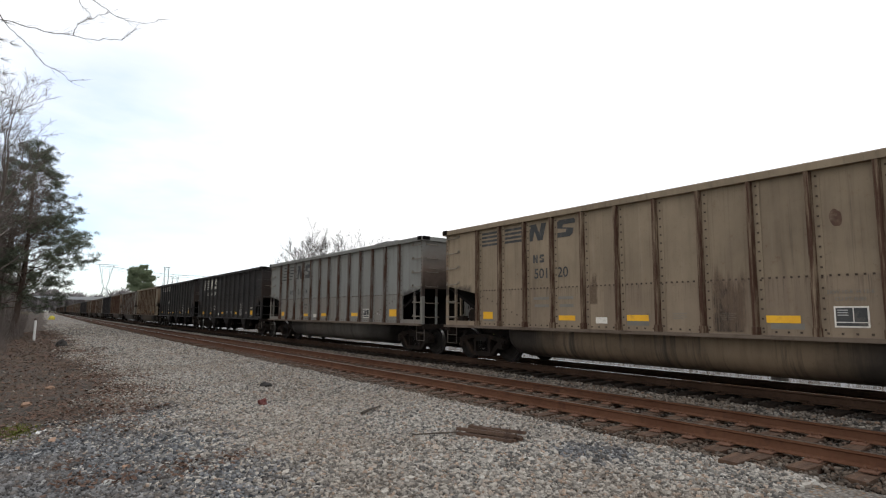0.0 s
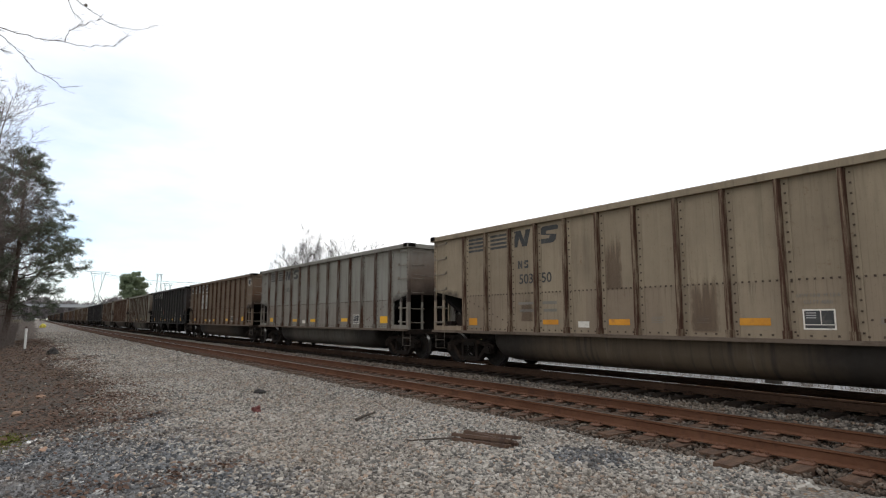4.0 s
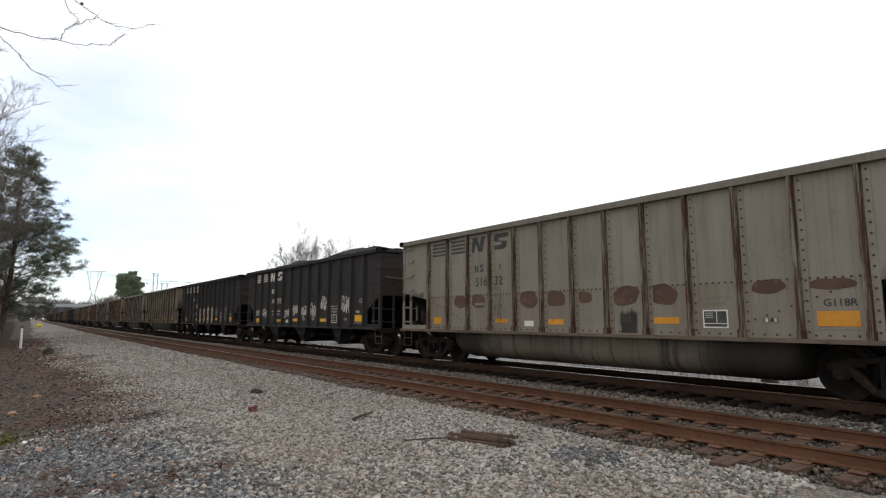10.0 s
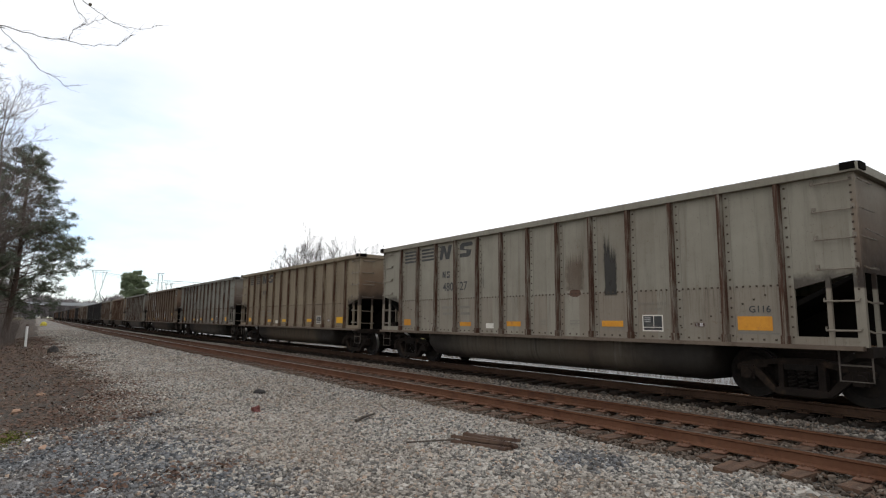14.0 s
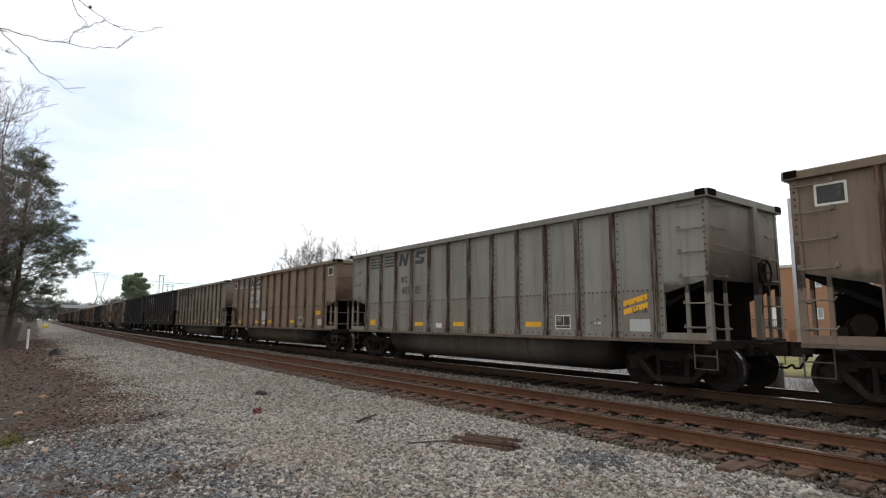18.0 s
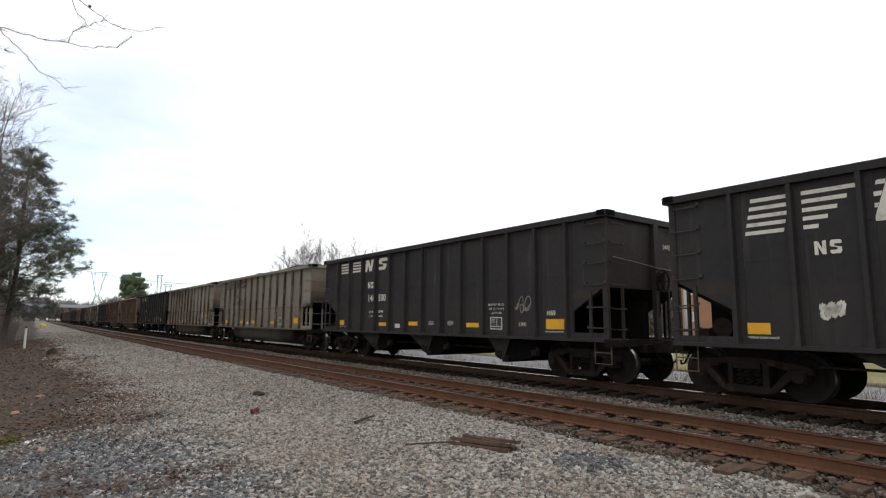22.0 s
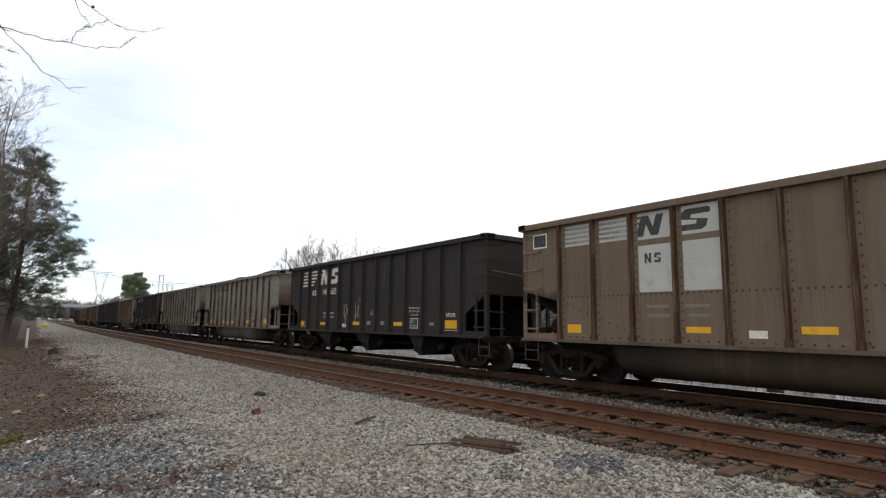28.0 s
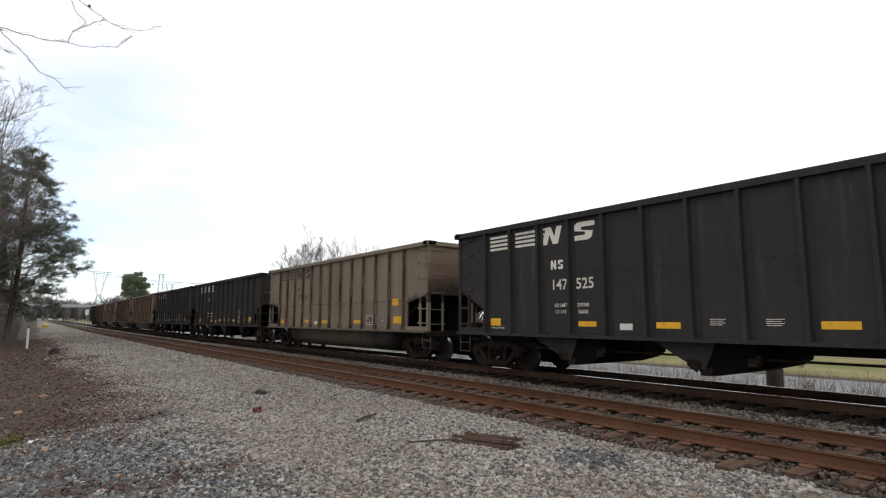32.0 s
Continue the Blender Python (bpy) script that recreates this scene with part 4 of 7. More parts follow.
# kind, colour, dust, style, number in two halves, class code, the two weights
TAN, GREY, BROWN, INK = (0.245, 0.2, 0.138), (0.255, 0.24, 0.198), (0.165, 0.12, 0.084), (0.017, 0.0155, 0.016)
PALE = (0.235, 0.232, 0.208)
CARS = [
    ("gon", (0.275, 0.215, 0.148), 0.7, "box", "501", "20", "", ()), ("gon", (0.2, 0.205, 0.195), 0.25, "big", "510", "14", "", ("236500", "49500")),
    ("hopper", INK, 0.4, "big", "146", "208", "HP28R", ("229700", "56300")), ("hopper", INK, 0.5, "box", "148", "899", "H69", ("229900", "56100")),
    ("gon", (0.295, 0.24, 0.168), 0.6, "box", "503", "50", "", ()), ("gon", PALE, 0.5, "box", "", "", "", ()),
    ("gon", BROWN, 0.6, "patch", "464", "10", "", ()), ("hopper", INK, 0.5, "box", "147", "817", "H65", ("229800", "56200")),
    ("gon", (0.265, 0.255, 0.212), 0.4, "box", "50", "59", "", ()), ("gon", (0.2, 0.155, 0.115), 0.5, "patch", "471", "79", "", ()),
    ("gon", (0.25, 0.232, 0.188), 0.4, "box", "516", "32", "G118R", ()), ("hopper", INK, 0.5, "box", "146", "513", "H65", ("229800", "56200")),
    ("hopper", INK, 0.5, "box", "147", "900", "H65", ("229800", "56200")), ("gon", (0.232, 0.21, 0.16), 0.5, "big", "508", "11", "G117R", ()),
    ("gon", GREY, 0.6, "box", "480", "27", "G116", ()), ("gon", TAN, 0.6, "box", "", "", "", ()),
    ("gon", PALE, 0.2, "box", "487", "46", "", ("237600", "48400")), ("gon", (0.2, 0.15, 0.11), 0.5, "patch", "461", "84", "G113", ()),
    ("gon", PALE, 0.35, "box", "487", "85", "G116", ()), ("gon", (0.24, 0.182, 0.13), 0.5, "patch", "466", "48", "G113", ()),
    ("gon", GREY, 0.4, "box", "489", "22", "G116", ()), ("hopper", INK, 0.4, "big", "145", "625", "HP29R", ("228400", "57600")),
    ("hopper", INK, 0.4, "box", "148", "500", "H69", ("229900", "56100")), ("gon", GREY, 0.5, "box", "486", "75", "G116", ("237700", "48300")),
    ("gon", (0.3, 0.276, 0.222), 0.4, "box", "473", "89", "G116", ("237400", "48600")), ("hopper", INK, 0.5, "box", "147", "025", "H65", ("229200", "56800")),
    ("gon", (0.205, 0.148, 0.108), 0.5, "patch", "471", "44", "G113", ()), ("gon", BROWN, 0.5, "patch", "", "", "", ()),
    ("hopper", INK, 0.4, "big", "145", "655", "HP29R", ("229100", "56900")), ("gon", PALE, 0.4, "box", "496", "57", "", ("236400", "49600")),
    ("gon", PALE, 0.25, "big", "522", "10", "", ("237100", "48900")), ("hopper", INK, 0.5, "box", "147", "525", "H65", ("229200", "56800")),
    ("gon", (0.24, 0.2, 0.148), 0.5, "box", "501", "42", "", ()), ("hopper", INK, 0.5, "box", "", "", "", ()),
    ("hopper", INK, 0.5, "box", "", "", "", ()), ("gon", TAN, 0.6, "box", "", "", "", ()),
    ("gon", BROWN, 0.5, "box", "", "", "", ()), ("gon", GREY, 0.6, "box", "", "", "", ()),
    ("gon", BROWN, 0.6, "box", "", "", "", ()), ("hopper", INK, 0.5, "box", "", "", "", ()),
]


# angular sprayed shapes, one to a panel
SPRAYED = ([(-0.4, -0.5), (0.38, -0.5), (0.4, -0.1), (0.28, 0.0), (0.4, 0.2), (0.34, 0.5), (-0.3, 0.46), (-0.42, 0.1)],
           [(-0.3, -0.5), (0.3, -0.5), (0.42, -0.35), (0.12, -0.02), (0.38, 0.1), (0.34, 0.46), (0.06, 0.42), (-0.05, 0.5), (-0.38, 0.42), (-0.4, 0.02), (-0.24, -0.04)],
           [(-0.4, -0.54), (0.38, -0.54), (0.4, -0.2), (0.26, -0.08), (0.38, 0.1), (0.36, 0.4), (0.14, 0.56), (-0.16, 0.56), (-0.38, 0.4), (-0.4, 0.12), (-0.24, -0.06), (-0.4, -0.22)],
           [(-0.4, -0.5), (-0.1, -0.54), (0.1, -0.3), (0.2, -0.54), (0.42, -0.46), (0.32, -0.02), (0.42, 0.12), (0.36, 0.42), (0.0, 0.5), (-0.3, 0.54), (-0.42, 0.3), (-0.34, 0.0)])


def own_marks(n, car, rng):
    """Stains, repairs and sprayed scrawls of single cars."""
    tar, white, tan, rust = M["tar"], M["spray_white"], M["tan_spray"], M["rust_stain"]
    if n == 0:
        drips(car, 8, 0.0, 1.05, 2.5, 0.3, rust, rng, 6)
        drips(car, 8, -0.05, 1.05, 2.0, 0.2, tar, rng, 6, True)
        drips(car, 5, -0.3, 1.6, 2.5, 0.2, rust, rng, 6)
        blotch(car, 10, -0.12, 2.98, 0.085, 0.15, rust, rng, label="dark oval rust spot")
        for p, u in ((6, -0.02), (9, 0.02)):
            flat("bare_strip", [rect(u - 0.27, u + 0.27, -0.05, 0.05)], p, 1.19, M["ink_faint"], car, 0, "bare grey strip under the sheet")
    if n == 4:
        drips(car, 3, 0.1, 1.3, 2.0, 0.2, rust, rng, 6)
        drips(car, 6, -0.1, 2.0, 3.7, 0.2, rust, rng, 6)
        drips(car, 8, 0.0, 1.1, 2.6, 0.25, rust, rng, 6)
    if n == 8:
        drips(car, 3, 0.0, 1.05, 3.75, 0.45, tar, rng, 60)
        drips(car, 3, 0.0, 1.05, 3.8, 0.36, tar, rng, 60, True)
        drips(car, 4, -0.1, 1.05, 3.3, 0.36, tar, rng, 22, True)
        drips(car, 4, 0.1, 1.3, 2.9, 0.2, tar, rng, 22, True)
        drips(car, 8, 0.0, 1.9, 3.75, 0.24, tar, rng, 16, True)
        drips(car, 8, 0.02, 1.02, 2.35, 0.33, tar, rng)
        drips(car, 5, -0.2, 1.4, 3.3, 0.2, tar, rng, 6, True)
        drips(car, 7, 0.0, 1.8, 3.2, 0.12, tar, rng, 6, True)
        for p, u, w in ((3, 0.0, 0.5), (4, -0.2, 0.3), (8, 0.05, 0.45), (5, 0.1, 0.12)):
            tub_run(car, mid(p) - u, w, M["tar_run"])
    if n == 10:
        for p, u, w in ((2, 0.1, 0.26), (3, -0.05, 0.3), (5, 0.0, 0.34), (6, -0.1, 0.33), (7, -0.15, 0.2), (8, 0.0, 0.34), (9, -0.1, 0.34), (11, 0.0, 0.26), (12, 0.0, 0.32)):
            blotch(car, p, u, 1.86 if p < 11 else 1.93, w, {7: 0.15, 11: 0.14, 12: 0.1}.get(p, 0.21), rust, rng, "repair_patch", 0, "brown oval primer patch")
        drips(car, 8, 0.05, 1.05, 1.7, 0.2, tar, rng)
        drips(car, 4, -0.2, 1.2, 3.2, 0.12, tar, rng, 9, True)
    if n == 7:
        for rad, wide in ((0.2, 0.045), (0.1, 0.03)):
            arc = [(rad * math.cos(a * math.pi / 10), 1.35 * rad * math.sin(a * math.pi / 10)) for a in range(21)]
            flat("scrawl", [[q, r, (r[0] * (1 - wide / rad), r[1] * (1 - wide / rad)), (q[0] * (1 - wide / rad), q[1] * (1 - wide / rad))] for q, r in zip(arc, arc[1:])], 5, 2.0, M["orange_spray"], car, 1, "orange sprayed ring")
        flat("scrawl", [rect(-0.05, 0.05, -0.05, 0.05, 0.3)], 5, 2.0, M["orange_spray"], car, 1)
        scrawl(car, 7, 0.1, 1.95, 0.34, 0.1, white, rng, 5, 0.009)
    if n == 11:
        for p, z, h in ((1, 1.7, 0.2), (2, 1.65, 0.25), (5, 1.65, 0.25), (6, 1.75, 0.3), (7, 1.65, 0.3), (8, 1.75, 0.38), (9, 1.95, 0.4), (11, 1.85, 0.45)):
            scrawl(car, p, 0.0, z, 0.38, h, M["ink_white"], rng, 5, 0.022)
        scrawl(car, 12, 0.3, 2.02, 0.3, 0.14, white, rng, 3, 0.018)
    if n == 12:
        for p in (5, 6, 7, 8):
            flat("sprayed_block", [SPRAYED[p - 5]], p, 1.6, tan, car, 0, "pale tan sprayed block")
            flat("sprayed_hatching", [rect(-0.26 + 0.05 * (i % 3), 0.24 - 0.06 * ((i + p) % 3), -0.36 + 0.085 * i, -0.345 + 0.085 * i, 0.4) for i in range(9)], p, 1.6, rust, car, 1)
            flat("sprayed_hatching", [rect(-0.05, 0.06, 0.1, 0.24, 0.3)], p, 1.62, M["ink_dark"], car, 2)
        scrawl(car, 9, 0.0, 1.8, 0.36, 0.36, white, rng, 5, 0.016)
        scrawl(car, 11, 0.0, 1.75, 0.36, 0.68, white, rng, 4, 0.018)
        scrawl(car, 2, 0.0, 1.8, 0.15, 0.4, white, rng, 2, 0.012)
    if n == 13:
        drips(car, 3, 0.1, 1.2, 3.4, 0.14, tar, rng, 4, True)
    if n == 14:
        drips(car, 9, 0.0, 1.95, 3.75, 0.16, tar, rng, 10)
        drips(car, 5, -0.3, 2.3, 3.5, 0.05, tar, rng, 3, True)
        drips(car, 8, 0.0, 2.1, 3.4, 0.25, rust, rng, 3)
        blotch(car, 8, 0.0, 2.05, 0.2, 0.08, rust, rng)
    if n == 17:
        for p, u, z, w, h in ((5, 0, 1.62, 0.36, 0.24), (6, 0, 1.58, 0.36, 0.26), (9, -0.1, 1.6, 0.3, 0.34)):
            flat("repaint_patch", [rect(u - w, u + w, -h, h)], p, z, M["patch"], car, 0, "pale repaint patch")
    if n == 19:
        flat("repaint_patch", [rect(-0.3, 0.3, -0.24, 0.24)], 5, 1.62, M["patch"], car, 0, "pale repaint patch")
    if n == 21:
        scrawl(car, 2, 0.0, 1.62, 0.2, 0.16, M["ink_white"], rng, 5, 0.04)
    if n == 22:
        scrawl(car, 11, 0.0, 1.8, 0.34, 0.3, white, rng, 3, 0.014)
    if n == 24:
        drips(car, 7, 0.0, 1.3, 3.3, 0.16, tar, rng, 8, True)
        drips(car, 8, 0.1, 1.3, 3.5, 0.16, tar, rng, 8, True)
        drips(car, 2, 0.25, 1.1, 1.5, 0.1, rust, rng, 8)
        drips(car, 4, 0.0, 1.25, 1.6, 0.12, tar, rng, 8, True)
        flat("repaint_patch", [rect(-0.26, 0.2, -0.2, 0.2)], 11, 1.75, M["patch"], car, 0)
    if n == 25:
        for p in (9, 10, 11):
            scrawl(car, p, 0.0, 1.5, 0.42, 0.3, white, rng, 3, 0.028)
        flat("reflector", [rect(-0.38, -0.29, -0.25, 0.2)], 4, 1.5, M["yellow"], car, 1, "yellow reflective sheet")
    if n == 26:
        drips(car, 4, -0.1, 1.05, 2.9, 0.12, tar, rng, 9)
        drips(car, 8, -0.2, 1.1, 2.2, 0.12, tar, rng, 12)
    if n == 32:
        flat("reflector", [rect(-0.34, 0.1, -0.12, 0.12)], 12, 2.0, M["yellow"], car, 1, "yellow reflective sheet")
        drips(car, 6, -0.1, 2.4, 3.4, 0.07, tar, rng, 4, True)
    if n == 28:
        scrawl(car, 5, 0.2, 1.8, 0.36, 0.62, white, rng, 2, 0.02)
        scrawl(car, 6, 0.1, 1.75, 0.36, 0.6, white, rng, 2, 0.016)
        scrawl(car, 7, 0.3, 1.7, 0.22, 0.15, white, rng, 3, 0.014)
    if n == 30:
        drips(car, 8, 0.0, 2.05, 3.6, 0.16, tar, rng, 5, True)
        blotch(car, 8, 0.04, 3.32, 0.035, 0.05, tar, rng)
        blotch(car, 8, -0.05, 2.6, 0.03, 0.06, tar, rng)


TRAIN = []
# how light the rim of a car is against its sides
RIMS = {13: 0.4, 26: 1.3, 10: 0.75}


def build_train():
    masters, used = {"gon": bathtub_car(), "hopper": hopper_car()}, set()
    LAY["now"] = "narrow"
    masters["newer"] = bathtub_car()
    for n, (kind, *_) in enumerate(CARS):
        kind = "newer" if n in NEWER else kind
        TRAIN.append(copy_thing(masters[kind], Matrix()) if kind in used else masters[kind])
        used.add(kind)
    for n, (kind, colour, dust, style, left, right, code, loads) in enumerate(CARS):
        car, rng = TRAIN[n], random.Random(n + 5)
        LAY["now"] = "narrow" if n in NEWER else "wide"
        for ob in car.children_recursive:
            shade = rng.uniform(0.95, 1.04)
            # tub and outlet bays get darker colours that hold the shade under the body
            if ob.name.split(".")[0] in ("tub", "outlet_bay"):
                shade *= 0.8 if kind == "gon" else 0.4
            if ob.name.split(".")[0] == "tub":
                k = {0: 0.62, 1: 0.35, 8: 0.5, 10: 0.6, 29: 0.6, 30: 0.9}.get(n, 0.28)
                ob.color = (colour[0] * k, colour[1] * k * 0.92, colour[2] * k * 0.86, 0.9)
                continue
            if ob.name.split(".")[0] == "top_chord" and kind == "gon":
                ob.color = (*(c * RIMS.get(n, 0.95) for c in colour), dust * 0.6)
                continue
            ob.color = (*(c * shade for c in colour), dust)
            if ob.name.split(".")[0] == "coal_load":
                ob.location.z = {1: 0.3, 2: 0.17, 3: 0.27, 7: 0.15, 9: 0.24, 10: 0.24, 11: 0.42, 14: 0.18, 23: 0.34, 24: 0.3, 29: 0.36, 30: 0.12}.get(n, rng.uniform(-0.2, 0.0))
        ink = M["ink_white"] if kind == "hopper" else M["ink_dark"]
        if style == "patch":
            for p in (3, 4):
                flat("repaint_patch", [rect(-0.42, 0.42, -0.29, 0.29)], p, 3.5, M["patch"], car, 0, "pale repaint patch")
                flat("repaint_patch", [rect(-0.42, 0.42, -0.5, 0.5)], p, 2.58, M["patch"], car, 0, "pale repaint patch")
            for p in (1, 2):
                flat("repaint_patch", [rect(-0.43, 0.43, -0.24, 0.26)], p, 3.5, M["patch"], car, 0, "pale repaint patch")
            for p, u in ((0, 0.0), (13, -0.1)):
                flat("frame_mark", [rect(u - 0.24, u + 0.24, -0.19, 0.19)], p, 3.5, M["ink_white"], car, 0)
                flat("dark_square", [rect(u - 0.2, u + 0.2, -0.15, 0.15)], p, 3.5, M["ink_dark"], car, 1)
        if kind == "hopper" and left:
            end = write(left + right, 0.2, 0, 0, ink, car)
            end.matrix_local = Matrix(((1, 0, 0, 1.05), (0, 0, -1, -HALF - 0.012), (0, 1, 0, 3.3), (0, 0, 0, 1)))
        lettering(car, style, kind, ink, left, right, code, loads, rng)
        own_marks(n, car, rng)
        car.matrix_world = place(n, 0.0)
        what = "black" if colour == INK else "brown" if colour == BROWN else "grey" if colour in (GREY, PALE) else "tan"
        body = "bathtub coal gondola" if kind == "gon" else "three-bay coal hopper"
        state = {"big": "with large slanted emblem", "box": "with barred emblem", "patch": "with pale number patches"}[style]
        extra = {8: ", stained with tar", 10: ", brown primer ovals", 11: ", white scrawls", 12: ", tan sprayed blocks", 25: ", white scrawls", 28: ", thin scrawls"}.get(n, "")
        tagged(car, f"weathered {what} {body} {state}{extra}")


build_train()

# ---- ground ----
def smooth(a, b, v):
    k = min(1.0, max(0.0, (v - a) / (b - a)))
    return k * k * (3 - 2 * k)


def ground_z(x, y):
    u = x - bend(y)
    z = -0.05
    z += -0.06 * smooth(6.9, 7.15, u) * smooth(9.9, 9.7, u) + 0.10 * smooth(9.6, 10.6, u) - 0.75 * smooth(14.0, 17.0, u)
    z -= 0.22 * smooth(2.2, -1.5, u) - 0.3 * smooth(-6, -14, u)
    k = 1 - 0.8 * smooth(14, 17, u)
    z += k * 0.035 * noise.noise(Vector((x * 0.35, y * 0.35, 0))) + k * 0.015 * noise.noise(Vector((x * 1.6, y * 1.6, 3)))
    return z


def dirt_at(x, y):
    """How far earth and leaf litter cover the gravel."""
    u = x - bend(y) + 0.9 * noise.noise(Vector((x * 0.5, y * 0.3, 7))) + 0.45 * noise.noise(Vector((x * 1.6, y * 1.3, 1)))
    edge = 1.05 + 0.85 * smooth(10, 16, y) - 0.2 * smooth(20, 45, y)
    d = smooth(edge + 0.9, edge - 1.0, u) * smooth(9.0, 12.0, y + 0.6 * noise.noise(Vector((x, y * 0.5, 4))))
    return max(d, smooth(-1.5, -4, u), smooth(15.0, 16.0, u))


def grass_at(x, y):
    u = x - bend(y)
    return max(smooth(28.0, 29.0, u), 0.8 * smooth(-6, -12, u))


def spread(edges):
    out = []
    for a, b, step in edges:
        k = max(1, round((b - a) / step))
        out += [a + (b - a) * i / k for i in range(k)]
    return out + [edges[-1][1]]


def ground_material():
    m = Nodes("gravel_earth_and_grass")
    v = m.coord("Object")
    vor = m.n("TexVoronoi", Scale=30.0)
    m.link(v, vor.inputs["Vector"])
    tone = m.n("SeparateColor")
    m.link(vor.outputs["Color"], tone.inputs["Color"])
    stone = m.mix(tone.outputs[0], (0.12, 0.118, 0.112), (0.36, 0.34, 0.31))
    stone = m.mix(m.span(tone.outputs[1], 0.8, 0.95), stone, (0.27, 0.17, 0.10))
    stone = m.mix(m.span(vor.outputs["Distance"], 0.4, 0.8, 0.0, 0.8), stone, (0.07, 0.064, 0.058))
    stone = m.mix(m.span(m.noise(v, 0.5, 4), 0.45, 0.7, 0.0, 0.5), stone, (0.17, 0.13, 0.095))
    litter = m.noise(v, 9.0, 8, 0.75)
    earth = m.mix(m.span(litter, 0.4, 0.6), (0.026, 0.023, 0.021), (0.1, 0.086, 0.073))
    earth = m.mix(m.span(m.noise(v, 0.6, 5, 0.6), 0.4, 0.62, 0.0, 0.75), earth, m.mix(m.span(litter, 0.4, 0.6), (0.03, 0.022, 0.017), (0.13, 0.085, 0.06)))
    earth = m.mix(m.span(m.noise(v, 30.0, 3), 0.6, 0.7), earth, (0.15, 0.1, 0.065))
    turf = m.mix(m.span(m.noise(v, 0.35, 6), 0.35, 0.65), (0.16, 0.17, 0.06), (0.27, 0.23, 0.115))
    dirt, grass = m.n("Attribute"), m.n("Attribute")
    dirt.attribute_name, grass.attribute_name = "dirt", "grass"
    col = m.mix(m.span(m.math("ADD", dirt.outputs["Fac"], m.math("MULTIPLY", m.math("SUBTRACT", litter, 0.5), 0.8)), 0.35, 0.65), stone, earth)
    col = m.mix(grass.outputs["Fac"], col, turf)
    m.bump(m.math("SUBTRACT", litter, vor.outputs["Distance"]), 0.8, 0.03)
    return m.done(col, 0.95, 0.0, 0.2)


def build_ground():
    xs = spread([(-2600, -300, 400), (-300, -60, 40), (-60, -12, 4), (-12, -3, 0.6), (-3, 7, 0.2), (7, 16, 0.35), (16, 40, 1.5), (40, 120, 10), (120, 400, 70), (400, 2800, 400)])
    ys = spread([(-2600, -600, 500), (-600, -60, 60), (-60, -4, 4), (-4, 3, 0.5), (3, 24, 0.2), (24, 60, 0.8), (60, 200, 4), (200, 700, 25), (700, 3000, 400)])
    verts = [(x + (bend(y) if y < 700 else bend(700)), y, 0.0) for x in xs for y in ys]
    verts = [(x, y, ground_z(x, min(y, 700))) for x, y, _ in verts]
    k = len(ys)
    faces = [(i * k + j, (i + 1) * k + j, (i + 1) * k + j + 1, i * k + j + 1) for i in range(len(xs) - 1) for j in range(k - 1)]
    me = from_lists("ground", verts, faces, ground_material())
    for name, f in (("dirt", dirt_at), ("grass", grass_at)):
        att = me.attributes.new(name, "FLOAT", "POINT")
        att.data.foreach_set("value", [f(x, min(y, 700)) for x, y, _ in verts])
    me.polygons.foreach_set("use_smooth", [True] * len(me.polygons))
    return tagged(new("ground", me), "grey gravel ground with brown earth and dry grass", "ground", kind="structure")


ground = build_ground()


# ---- the two tracks ----
def rail_mesh(mats, y0, y1, x, z):
    """A flat-bottomed rail along the line; z is its top."""
    prof = [(-0.036, 0), (-0.036, -0.03), (-0.009, -0.045), (-0.009, -0.135), (-0.07, -0.155), (-0.07, -0.17), (0.07, -0.17), (0.07, -0.155), (0.009, -0.135), (0.009, -0.045), (0.036, -0.03), (0.036, 0)]
    ys = spread([(y0, -20, 60), (-20, 60, 20), (60, y1, 10)])
    bm = B()
    rings = [[bm.verts.new((x + bend(y) + a, y, z + b)) for a, b in prof] for y in ys]
    for p, q in zip(rings, rings[1:]):
        for j in range(12):
            f = bm.faces.new((p[j], p[(j + 1) % 12], q[(j + 1) % 12], q[j]))
            f.material_index = 1 if j == 11 else 0
    return as_mesh("rail", bm, mats)


